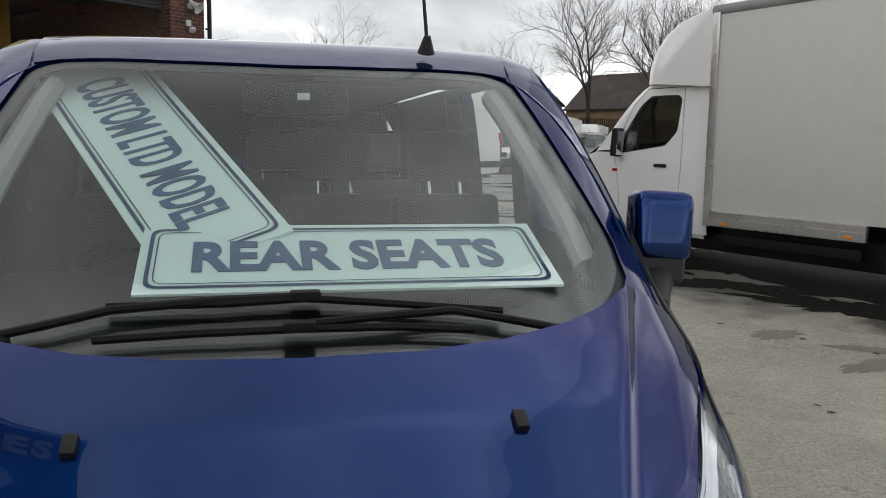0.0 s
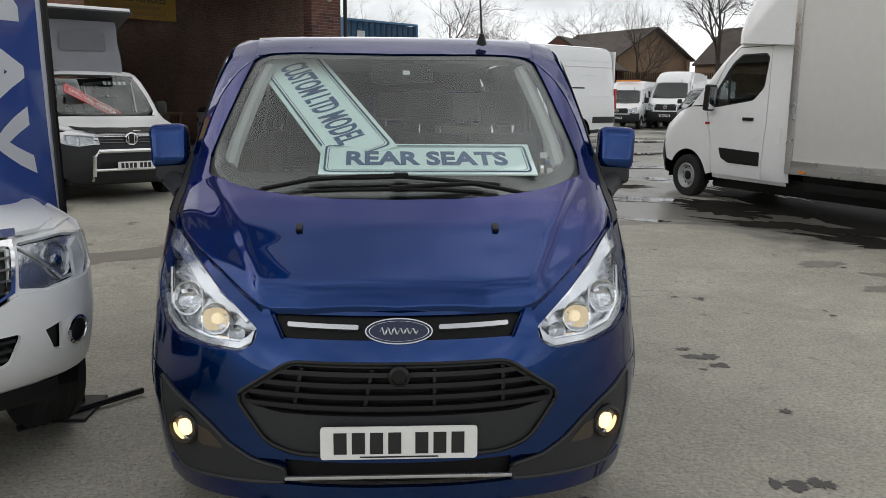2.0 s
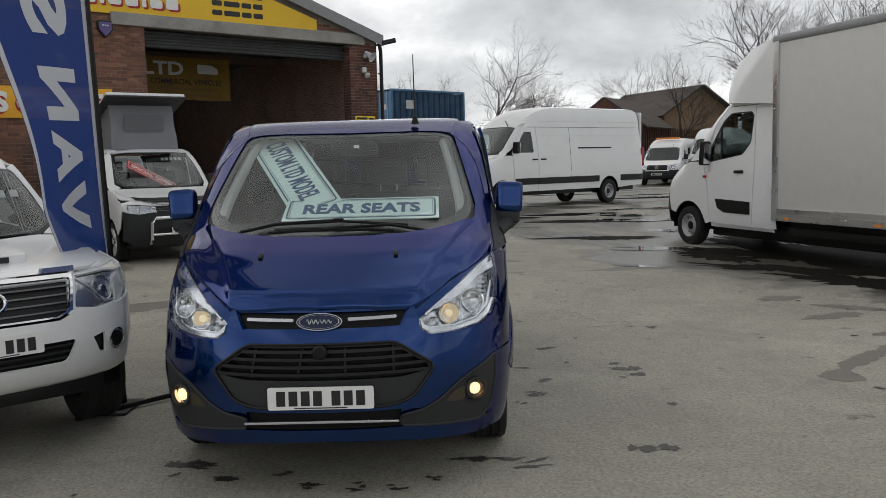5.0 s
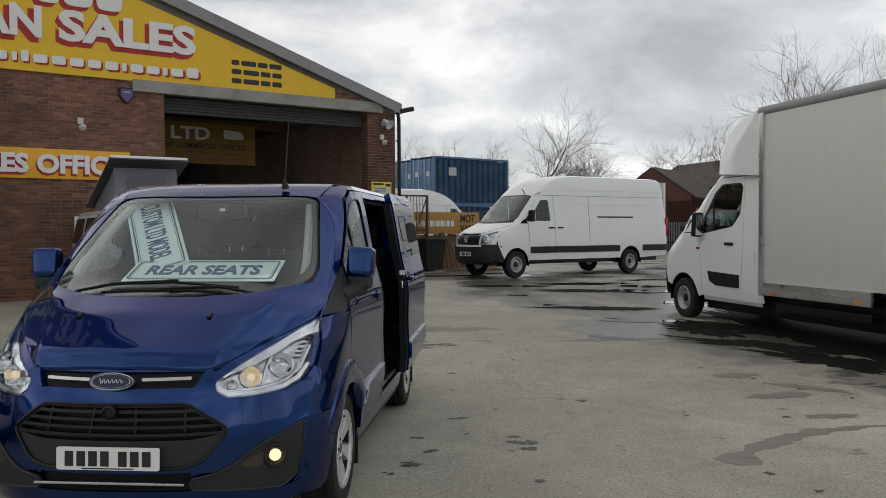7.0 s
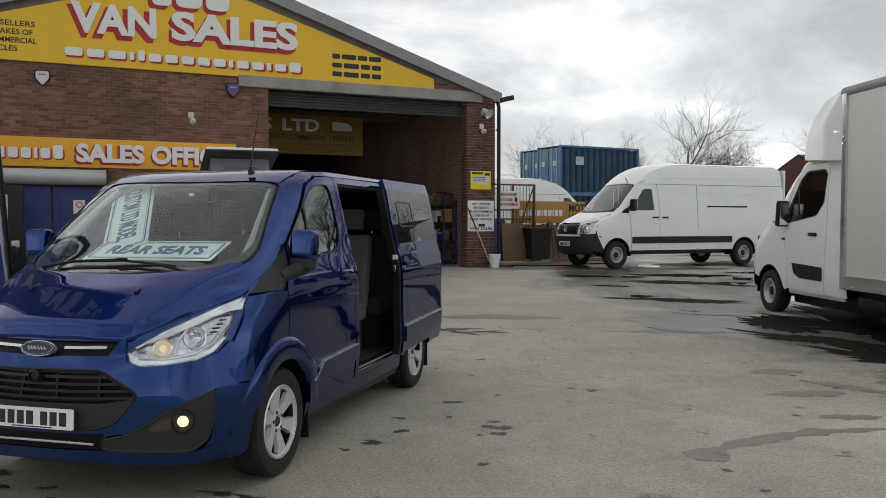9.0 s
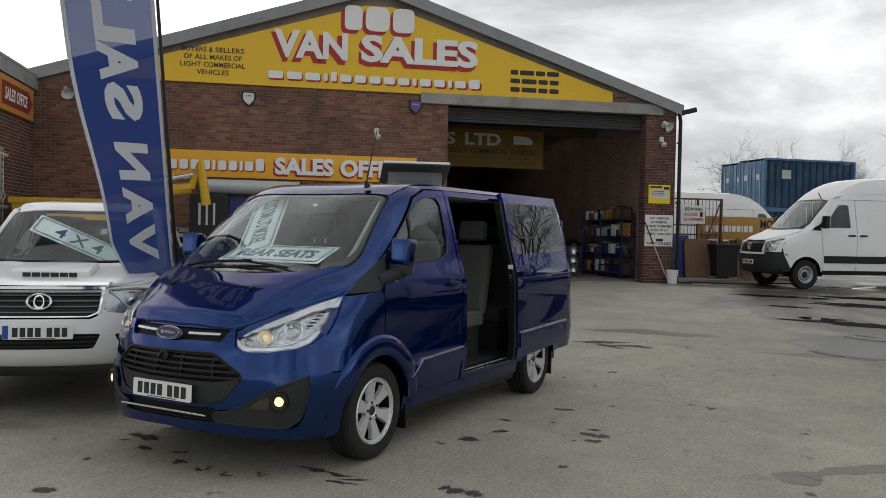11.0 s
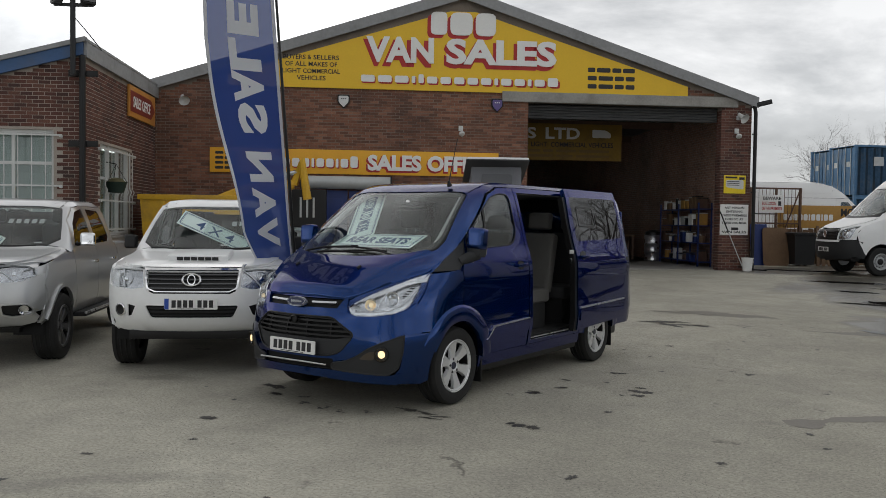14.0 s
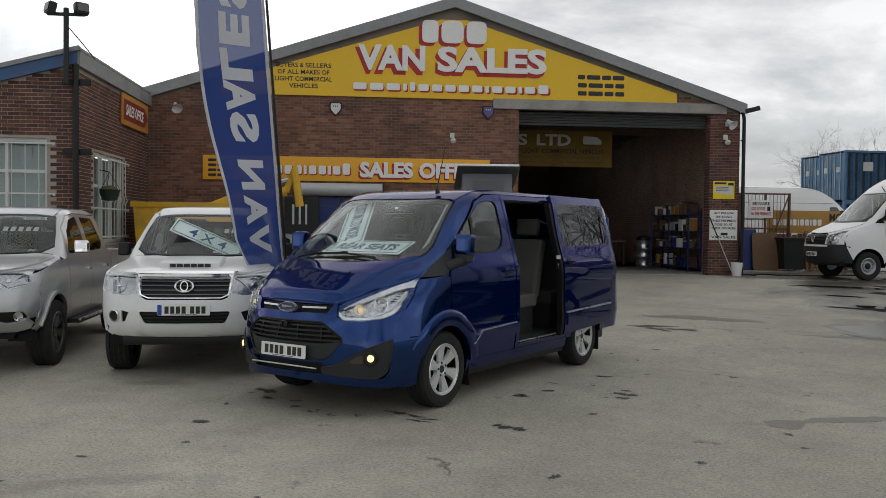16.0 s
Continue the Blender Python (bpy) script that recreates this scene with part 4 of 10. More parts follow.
for side in ("left", "right"):
    part("bumper_side", VAN.panel(side, [(0.398, 0.676), (0.372, 0.40), (0.33, 0.33), (0.34, 0.27), (0.57, 0.25)] + arc(1.045, 0.335, 0.410, 189, 129, 8) + [(0.77, 0.680)], step=0.05, off=-0.001), PAINTED, bumper)
    part("body_shell", VAN.panel(side, [(0.50, 0.70), (0.70, 0.70), (1.00, 0.80), (1.10, 1.0), (1.10, 1.27), (1.185, 1.42), (1.15, 1.43), (0.98, 1.31), (0.72, 1.20), (0.50, 0.95)], step=0.07, off=-0.016), (BLUE, BLACK), van)
part("lower_intake", VAN.panel("front", [(-0.39, 0.47), (-0.39, 0.388), (0.39, 0.388), (0.39, 0.47)], step=0.06, off=-0.03), (GRILLE, GRILLE), bumper)
part("chrome_strip", box(0.76, 0.012, 0.012, 0, -0.008, 0.425, 0.004), SATIN, bumper, "thin satin metal strip")
surround = part("grille_surround", VAN.panel("front", rounded([(x * 0.992, 0.66 + (z - 0.66) * 0.98) for x, z in HEX], 0.04), [rounded([(-0.362, 0.796), (-0.538, 0.676), (-0.515, 0.652), (-0.40, 0.632), (0.40, 0.632), (0.515, 0.652), (0.538, 0.676), (0.362, 0.796)], 0.02)], step=0.05, off=-0.012, thick=0.03), (PLASTIC, PLASTIC), bumper, "dark grey plastic grille surround")
part("grille_rim", tube([VAN.at("front", x, z)[0] + VAN.at("front", x, z)[1] * -0.004 for x, z in dense(rounded(HEX, 0.04), 0.05) + [rounded(HEX, 0.04)[0]]], 0.008, 6), BLACK, surround)
for x in (-0.36, -0.12, 0.12, 0.36):
    part("grille_post", VAN.panel("front", [(x - 0.006 + 0.03 * (x < 0), 0.79), (x - 0.006, 0.645), (x + 0.006, 0.645), (x + 0.006 + 0.03 * (x < 0), 0.79)], step=0.06, off=-0.02, thick=0.02), (BLACK, BLACK), surround)
part("grille_back", VAN.panel("front", [(-0.55, 0.80), (-0.55, 0.62), (0.55, 0.62), (0.55, 0.80)], step=0.08, off=-0.055), (GRILLE, GRILLE), surround)
for i in range(4):
    z = 0.652 + 0.038 * i
    w = 0.535 - max(0, z - 0.672) * 1.40
    part("grille_slat", VAN.panel("front", [(-w, z + 0.016), (-w, z), (w, z), (w, z + 0.016)], step=0.06, off=-0.006, thick=0.03), (BLACK, BLACK), surround)
part("towing_cover", lathe([(0.036, 0), (0.036, 0.012), (0.026, 0.018), (0.026, 0.008), (0, 0.008)], 20, pose(0, 0.012, 0.775, 90, 0, 0)), BLACK, surround)
slot = part("upper_grille", VAN.panel("front", rounded(SLOT, 0.02), step=0.05, off=-0.028), (GRILLE, GRILLE), bumper)
for s in (-1, 1):
    part("chrome_bar", VAN.panel("front", rounded([(s * 0.135, 0.933), (s * 0.135, 0.918), (s * 0.375, 0.922), (s * 0.375, 0.937)], 0.006), step=0.05, off=-0.004, thick=0.03), (SATIN, SATIN), slot, "satin metal grille bar")
part("badge", slab(ellipse(0, 0, 0.112, 0.0435, 32), 0.02, pose(0, 0.035, 0.922, -20, 0, 0)), SATIN, slot, "oval metal-rimmed badge")
part("badge_field", slab(ellipse(0, 0, 0.1075, 0.0395, 32), 0.004, pose(0, 0.030, 0.9235, -20, 0, 0)), surf("badge_blue", (0.004, 0.010, 0.045), 0.25, 0.0), slot)
part("badge_ring", lathe([(1 + 0.02 * math.cos(a), 0.02 * math.sin(a)) for a in [math.tau * i / 6 for i in range(7)]], 32, Matrix.Diagonal((0.098, 0.0335, 0.06, 1))), SATIN, slot).matrix_local = pose(0, 0.029, 0.9235, 70, 0, 0)
part("badge_mark", tube([(-0.062 + 0.124 * i / 40, 0, 0.013 * math.sin(0.95 * i) * (1 - 0.4 * i / 40)) for i in range(41)], 0.0028, 5), SATIN, slot).matrix_local = pose(0, 0.028, 0.9235, -20, 0, 0)
plate(van, pose(0, -0.016, 0.553, -2, 0, 0))

# headlamps
LAMPWHITE = surf("bright_lamp_trim", (0.78, 0.79, 0.80), 0.16, 0.92, 0.04, 40, 8)
LAMPDARK = surf("smoked_lamp_tray", (0.74, 0.75, 0.76), 0.24, 0.75, 0.45, 26, 9, bump=0.6)
for flipped in (False, True):
    s = -1 if flipped else 1
    poly = mirror(LAMP) if flipped else LAMP
    inner = [(x * 0.99, z) for x, z in poly]
    lamp = part("headlamp", VAN.panel("front", rounded(poly, 0.015), step=0.045, off=-0.045, thick=0.01), (LAMPDARK, BLACK), van, "clear headlamp with lit bulb")
    part("lamp_lens", VAN.panel("front", rounded(poly, 0.015), step=0.045, off=0.003, thick=0.003, lining=0), LENS, lamp).visible_shadow = False

    def cup(name, x, z, r, mat, lift=0.018, parent=lamp):
        at, n = VAN.at("front", s * x, z)
        n = (n + Vector((0, -1.2, 0))).normalized()
        m = look(at - n * lift, at)
        return part(name, lathe([(r, 0), (r * 1.06, -0.006), (r * 0.96, -0.004), (r * 0.85, 0.012), (r * 0.5, 0.03), (0, 0.034)], 24, m), mat, parent), m

    for strip in ([(0.545, 0.948), (0.66, 1.028), (0.80, 1.122), (0.884, 1.168), (0.893, 1.10), (0.855, 1.095), (0.80, 1.075), (0.70, 1.005), (0.60, 0.955)], [(0.492, 0.902), (0.504, 0.862), (0.548, 0.835), (0.68, 0.834), (0.795, 0.850), (0.853, 0.885), (0.883, 0.95), (0.872, 0.955), (0.838, 0.898), (0.785, 0.868), (0.68, 0.853), (0.56, 0.855), (0.520, 0.876)]):
        part("lamp_strip", VAN.panel("front", [(s * x, z) for x, z in strip], step=0.04, off=-0.010, thick=0.014), (LAMPWHITE, LAMPWHITE), lamp, "bright silvered lamp surround")
    main, mp = cup("reflector", 0.640, 0.918, 0.052, CHROME)
    part("bulb", lathe([(0.012, 0.03), (0.021, 0.014), (0.019, 0.0), (0, -0.006)], 18, mp), HALOGEN, main)
    side_cup, mp = cup("side_reflector", 0.765, 0.962, 0.058, CHROME)
    part("indicator", lathe([(0.010, 0.02), (0.012, 0.0), (0, -0.006)], 12, mp @ pose(0.02, 0.02, 0)), CHROME, side_cup)
    cup("inner_reflector", 0.558, 0.880, 0.030, CHROME)
    for path, r in (((0.52, 0.925), (0.62, 0.998), (0.72, 1.062), (0.82, 1.11)), 0.008), (((0.545, 0.860), (0.66, 0.858), (0.78, 0.878), (0.845, 0.93), (0.872, 1.04)), 0.008), (((0.695, 0.865), (0.70, 0.95), (0.72, 1.035)), 0.006):
        pts = [VAN.at("front", s * x, z)[0] - VAN.at("front", s * x, z)[1] * 0.016 for x, z in path]
        part("lamp_trim", tube(pts, r, 8), CHROME, lamp)
    for k in range(5):
        at, n = VAN.at("front", s * (0.835 + 0.004 * k), 0.985 + 0.022 * k)
        part("lamp_rib", box(0.045, 0.008, 0.009, 0, 0, 0, 0.003, 1, look(at - n * 0.022, at) @ pose(0, 0, 0, -90, 0, 0)), BLACK, lamp)
    at, n = VAN.at("front", s * 0.750, 0.520)
    fm = Matrix.Translation(at + n * 0.014) @ pose(0, 0, 0, 90, 0, s * 22)
    fog = part("fog_lamp", lathe([(0.062, -0.02), (0.062, 0.012), (0.054, 0.018), (0.05, 0.0)], 24, fm), BLACK, bumper)
    part("fog_reflector", bowl(0.05, 0.04, fm), CHROME, fog)
    part("fog_bulb", lathe([(0.026, -0.028), (0.031, -0.016), (0.022, -0.006), (0, -0.002)], 16, fm @ pose(0, 0, 0.014)), FOGLIT, fog)
    part("fog_lens", lathe([(0.052, 0.004), (0.040, 0.012), (0.02, 0.016), (0, 0.017)], 20, fm), LENS, fog).visible_shadow = False
    part("fog_recess", VAN.panel("front", rounded([(s * 0.60, 0.48), (s * 0.70, 0.47), (s * 0.72, 0.545), (s * 0.66, 0.535)], 0.02), step=0.05, off=0.006, thick=0.006), (surf("fog_recess", (0.07, 0.055, 0.04), 0.3, 0.3), PLASTIC), fog)

# bonnet, wings, pillars, roof


def bonnet_rise(x, y):
    """How far the flatter middle of the bonnet stands above the body's shape."""
    x = abs(x)
    front = 0.112 + 0.053 * min(x, 0.3) + max(0.0, x - 0.3) * 0.24
    y0 = y - (front - 0.112)
    back = 0.565 - min(y0, 0.565)
    rise = 1.289 - 0.47 * back - 0.22 * back * back - VAN.at("top", 0, max(min(y0, 0.565), 0.125))[0].z
    lip = math.sin(math.pi / 2 * min(1.0, max(0.0, (y0 - 0.112) / 0.05)))
    return (math.sqrt(max(rise - 0.014, 0.0) ** 2 + 0.00003) - 0.003) * lip, lip


def on_line(poly, u):
    """The point at the share u of a polyline's length."""
    runs = [math.dist(a, b) for a, b in zip(poly, poly[1:])]
    left = u * sum(runs)
    for (a, b), run in zip(zip(poly, poly[1:]), runs):
        if left <= run + 1e-9:
            return Vector(a).lerp(Vector(b), left / run)
        left -= run
    return Vector(poly[-1])


# columns from the leading edge to the screen, closest at the two creases
LEAD, LAMPSIDE = [(0, 0.112), (0.30, 0.128), (0.44, 0.160), (0.478, 0.178)], [(0.478, 0.178), (0.56, 0.265), (0.70, 0.44), (0.80, 0.60), (0.855, 0.70), (0.885, 0.80)]
SCUTTLE, CORNER = [(0, 0.565), (0.224, 0.576), (0.40, 0.618), (0.545, 0.686), (0.65, 0.758), (0.715, 0.825), (0.78, 0.887)], [(0.78, 0.887), (0.80, 0.905), (0.885, 0.90)]
half = [(LEAD, SCUTTLE, k / 15 * 0.955, 1.0, 1.0) for k in range(16)] + [(LEAD, SCUTTLE, 0.975, 0.72, 1.0), (LEAD, SCUTTLE, 1.0, 0.0, 1.0)]
half += [(LAMPSIDE, CORNER, u, -0.25 * math.sin(math.pi * min(1, u * 2)) if u < 0.5 else 0.0, (1 - u) ** 2 * (1 + 2 * u)) for u in (0.06, 0.14, 0.26, 0.40, 0.55, 0.70, 0.85, 1.0)]
bm = bmesh.new()
cols = []
for side, columns in ((-1, half[:0:-1]), (1, half)):
    for lead, tail, u, crease, shoulder in columns:
        a, b = on_line(lead, u), on_line(tail, u)
        col = []
        for k in range(31):
            w = (k / 30) ** 1.5
            p = a.lerp(b, w)
            rise, lip = bonnet_rise(p.x, p.y)
            if lead is LAMPSIDE:
                lip = min(1.0, w / 0.12)
                rise *= lip
            z = VAN.at("top", p.x, p.y)[0].z + 0.003 + rise * shoulder + 0.017 * crease * lip
            col.append(bm.verts.new((side * p.x, p.y, z)))
        cols.append(col)
for a, b in zip(cols, cols[1:]):
    for k in range(30):
        bm.faces.new((a[k], b[k], b[k + 1], a[k + 1]))
rim = bmesh.ops.extrude_edge_only(bm, edges=[e for e in bm.edges if e.is_boundary])
bmesh.ops.translate(bm, verts=[g for g in rim["geom"] if isinstance(g, bmesh.types.BMVert)], vec=(0, 0.004, -0.022))
bmesh.ops.recalc_face_normals(bm, faces=bm.faces[:])
bonnet = part("bonnet", bm, BLUE, van, "metallic blue bonnet", angle=50)
for s in (-1, 1):
    part("washer_nozzle", box(0.024, 0.042, 0.016, 0, 0, -0.002, 0.006, 2, pose(s * 0.36, 0.415, VAN.at("top", s * 0.36, 0.415)[0].z + bonnet_rise(0.36, 0.415)[0] + 0.017, 28, 0, 0)), BLACK, bonnet)
WS = both([(0, 0.585), (0.224, 0.598), (0.40, 0.642), (0.545, 0.710), (0.65, 0.785), (0.71, 0.850), (0.775, 0.96), (0.785, 1.06), (0.715, 1.36), (0.665, 1.56), (0.60, 1.58), (0.3, 1.545), (0, 1.535)])
screen = part("windscreen", VAN.panel("top", rounded(WS, 0.05), step=0.08, off=-0.002, thick=0.005, lining=0), GLASS, van)
screen.visible_shadow = False
part("cowl", VAN.panel("top", both([(0, 0.555), (0.224, 0.566), (0.40, 0.608), (0.545, 0.675), (0.65, 0.748), (0.72, 0.815), (0.80, 0.92), (0.82, 1.04), (0.77, 1.05), (0.70, 0.94), (0.60, 0.84), (0.40, 0.74), (0, 0.69)]), step=0.05, off=-0.012), (BLACK, BLACK), van, "black scuttle panel below the windscreen")
part("screen_seal", VAN.panel("top", rounded(both([(0, 0.58), (0.224, 0.592), (0.40, 0.636), (0.55, 0.705), (0.66, 0.78), (0.72, 0.845), (0.785, 0.955), (0.797, 1.06), (0.725, 1.37), (0.675, 1.575), (0.60, 1.592), (0.3, 1.557), (0, 1.547)]), 0.05), [rounded(both([(0, 0.66), (0.224, 0.67), (0.40, 0.71), (0.53, 0.77), (0.63, 0.845), (0.69, 0.92), (0.735, 1.0), (0.75, 1.07), (0.69, 1.36), (0.642, 1.54), (0.59, 1.555), (0.3, 1.52), (0, 1.51)]), 0.05)], step=0.06, off=-0.008, thick=0.004), (BLACK, BLACK), van)
roof = part("roof", VAN.panel("top", both([(0, 1.552), (0.3, 1.562), (0.60, 1.598), (0.672, 1.60), (0.69, 1.72), (0.715, 2.0), (0.735, 2.6), (0.74, 4.2), (0.70, 4.68), (0, 4.72)]), step=0.09), PAINTED, van, "metallic blue roof")
part("aerial", tube([(0.43, 1.66, 1.95), (0.43, 1.64, 2.0)], 0.028, 10, None, True, 0.010), BLACK, roof)
part("aerial_rod", tube([(0.43, 1.645, 1.98), (0.425, 1.72, 2.20), (0.42, 1.80, 2.42)], 0.006, 6, None, True, 0.003), BLACK, roof)

for flipped in (False, True):
    p = [(0.735, 0.845), (0.80, 0.91), (0.885, 0.905), (0.905, 1.05), (0.885, 1.25), (0.845, 1.52), (0.80, 1.76), (0.70, 1.72), (0.682, 1.60), (0.735, 1.36), (0.805, 1.06), (0.795, 0.95)]
    part("screen_pillar", VAN.panel("top", mirror(p) if flipped else p, step=0.06, off=-0.003), PAINTED, van)
WING = [(0.478, 0.688), (0.76, 0.686)] + arc(1.045, 0.335, 0.405, 126, 84, 8) + [(1.095, 0.95), (1.080, 1.172), (0.90, 1.168), (0.745, 1.160), (0.70, 1.125), (0.643, 1.05), (0.572, 0.965), (0.52, 0.905), (0.478, 0.87)]
DOOR = arc(1.045, 0.335, 0.410, 8, 82, 12) + [(1.103, 0.95), (1.088, 1.175), (1.09, 1.20), (1.150, 1.31), (1.205, 1.445), (1.50, 1.69), (1.70, 1.865), (1.86, 1.932), (2.12, 1.940), (2.17, 1.72), (2.245, 1.35), (2.275, 0.85), (2.255, 0.395)]
DWIN = [(1.205, 1.365), (1.222, 1.452), (1.53, 1.708), (1.71, 1.840), (1.84, 1.874), (1.98, 1.872), (2.03, 1.83), (2.085, 1.53), (2.04, 1.43), (1.93, 1.39)]
QUARTER = [(0.750, 1.178), (1.030, 1.186), (1.138, 1.315), (1.180, 1.430), (1.02, 1.335), (0.90, 1.265)]
PILLAR = [(0.66, 1.125), (0.742, 1.172), (0.89, 1.262), (1.01, 1.336), (1.185, 1.445), (1.49, 1.702), (1.69, 1.878), (1.86, 1.944), (2.18, 1.950), (3.4, 1.958), (4.68, 1.955), (4.66, 1.985), (2.2, 1.985), (1.80, 1.965), (1.64, 1.925), (1.40, 1.68), (1.16, 1.46), (0.98, 1.33), (0.84, 1.255)]
REAR = [(2.285, 0.395), (3.495, 0.395)] + arc(3.972, 0.335, 0.405, 172, 8, 18) + [(4.92, 0.395), (4.92, 0.9), (4.86, 1.5), (4.74, 1.945), (2.135, 1.945), (2.185, 1.72), (2.26, 1.35), (2.29, 0.85)]
OPEN = [(2.34, 0.43), (3.36, 0.43), (3.42, 0.62), (3.40, 1.0), (3.36, 1.5), (3.28, 1.90), (2.20, 1.90), (2.25, 1.62), (2.32, 1.30), (2.36, 0.85)]
SWIN = [(3.43, 1.42), (3.38, 1.70), (3.36, 1.83), (4.52, 1.81), (4.60, 1.42)]
SILL = [(1.40, 0.388), (1.40, 0.285), (3.47, 0.285), (3.47, 0.388)]
STEP = [(1.42, 0.283), (1.42, 0.225), (3.46, 0.225), (3.46, 0.283)]


def flare(name, parent, side, y, a0, a1):
    """A raised brow round a wheel arch."""
    bm = bmesh.new()
    rows = []
    for k in range(25):
        a = radians(a0 + (a1 - a0) * k / 24)
        ends = min(1.0, 4.5 * min(k, 24 - k) / 24 + 0.12)
        row = []
        for r, off in ((0.398, -0.05), (0.400, 0.008), (0.408, 0.015), (0.45, 0.018), (0.495, 0.0175), (0.520, 0.013), (0.540, 0.005), (0.550, -0.004)):
            p, n = VAN.at(side, y + r * math.cos(a), 0.335 + r * math.sin(a))
            row.append(bm.verts.new(p + n * (off * (ends if r > 0.4 and off > 0 else 1))))
        rows.append(row)
    for u, v in zip(rows, rows[1:]):
        for j in range(len(u) - 1):
            bm.faces.new((u[j], u[j + 1], v[j + 1], v[j]))
    return part(name, bm, BLUE, parent, "", False, 60)


for side, s in (("left", 1), ("right", -1)):
    wing = part("front_wing", VAN.panel(side, WING, step=0.06), PAINTED, van)
    flare("wheel_arch_flare", wing, side, 1.045, 154, 6)
    part("quarter_panel", VAN.panel(side, rounded(QUARTER, 0.01), step=0.05, off=0.003, thick=0.012), (PLASTIC, PLASTIC), van, "black triangular quarter panel")
    part("quarter_trim", tube([VAN.at(side, y, z)[0] + VAN.at(side, y, z)[1] * 0.006 for y, z in ((1.035, 1.19), (1.14, 1.315), (1.185, 1.435))], 0.006, 6), BLACK, van)
    part("pillar", VAN.panel(side, PILLAR, step=0.06, off=-0.001), PAINTED, van)
    door = part("front_door", VAN.panel(side, DOOR, [rounded(DWIN, 0.05)], step=0.07, off=0.001, thick=0.03), PAINTED, van, "metallic blue front door")
    part("window_frame", VAN.panel(side, rounded([(1.70 + (y - 1.70) * 1.028, 1.62 + (z - 1.62) * 1.035) for y, z in DWIN], 0.05), [rounded(DWIN, 0.05)], step=0.06, off=0.004, thick=0.012), (BLACK, BLACK), door)
    pane = part("door_glass", VAN.panel(side, rounded(DWIN, 0.05), step=0.08, off=-0.006, thick=0.004, lining=0), glass("door_glass", (0.55, 0.60, 0.60), 1.85), door)
    pane.visible_shadow = False
    part("glass_divider", VAN.panel(side, [(1.535, 1.715), (1.565, 1.735), (1.53, 1.37), (1.50, 1.37)], step=0.06, off=0.0, thick=0.012), (BLACK, BLACK), door)
    part("door_handle", box(0.035, 0.19, 0.035, s * 1.0, 2.10, 1.175, 0.014), BLUE, door)
    part("handle_recess", VAN.panel(side, ellipse(2.10, 1.19, 0.07, 0.042, 20), step=0.04, off=0.003, thick=0.01), (BLACK, BLACK), door)
    part("side_moulding", VAN.panel(side, rounded([(1.455, 0.52), (2.25, 0.545), (2.26, 0.655), (1.62, 0.640), (1.53, 0.60)], 0.02), step=0.06, off=0.016, thick=0.025), PAINTED, door)
    part("moulding_strip", VAN.panel(side, [(1.46, 0.53), (1.474, 0.53), (1.60, 0.638), (2.262, 0.660), (2.262, 0.671), (1.59, 0.650)], step=0.06, off=0.021, thick=0.02), (SATIN, SATIN), door)
    part("sill", VAN.panel(side, SILL, step=0.08, off=-0.006), PAINTED, van)
    part("sill_strip", VAN.panel(side, STEP, step=0.08, off=-0.016), (BLACK, BLACK), van, "black plastic strip under the sill")
    if side == "left":
        rear = part("rear_side", VAN.panel(side, REAR, [OPEN], step=0.09), PAINTED, van)
    else:
        rear = part("rear_side", VAN.panel(side, REAR, [rounded(SWIN, 0.05), rounded([(2.45, 1.40), (2.38, 1.83), (3.25, 1.83), (3.30, 1.40)], 0.05)], step=0.09), PAINTED, van)
        for w in (SWIN, [(2.45, 1.40), (2.38, 1.83), (3.25, 1.83), (3.30, 1.40)]):
            part("side_glass", VAN.panel(side, rounded(w, 0.05), step=0.1, off=-0.004, thick=0.004, lining=0), DARKGLASS, rear)
    flare("rear_arch_flare", rear, side, 3.972, 174, 6)
    # mirror with its arm
    mirror_arm = part("door_mirror", tube([(s * 0.93, 1.08, 1.255), (s * 0.97, 1.16, 1.285), (s * 1.03, 1.25, 1.32)], 0.045, 10, None, True, 0.05), PLASTIC, van, "blue and black door mirror")
    shell = pose(s * 1.02, 1.245, 1.395, -4, s * 3, s * -4)
    part("mirror_shell", box(0.165, 0.125, 0.195, 0, 0, -0.035, 0.052, 5, shell), BLUE, mirror_arm)
    part("mirror_base", box(0.150, 0.115, 0.085, s * -0.006, 0.006, -0.098, 0.030, 3, shell), PLASTIC, mirror_arm)
    part("mirror_glass", box(0.135, 0.012, 0.21, 0, 0.06, -0.07, 0.01, 2, shell), CHROME, mirror_arm)
    part("side_repeater", box(0.045, 0.03, 0.04, s * 0.985, 1.205, 1.245, 0.008), LAMPWHITE, mirror_arm)

# the sliding door, open, standing proud of the rear side
DS = [(3.22, 0.46), (4.36, 0.50), (4.46, 0.58), (4.51, 1.25), (4.41, 1.935), (3.10, 1.935), (3.12, 1.62), (3.18, 1.30), (3.22, 0.85)]
DSW = [(3.25, 1.40), (3.17, 1.87), (4.36, 1.87), (4.46, 1.42)]
slide = part("sliding_door", VAN.panel("left", DS, [rounded(DSW, 0.04)], step=0.08, off=0.085, thick=0.05), PAINTED, van, "metallic blue sliding side door, standing open")
part("door_window", VAN.panel("left", rounded(DSW, 0.04), step=0.1, off=0.085, thick=0.005, lining=0), DARKGLASS, slide, "dark privacy glass")
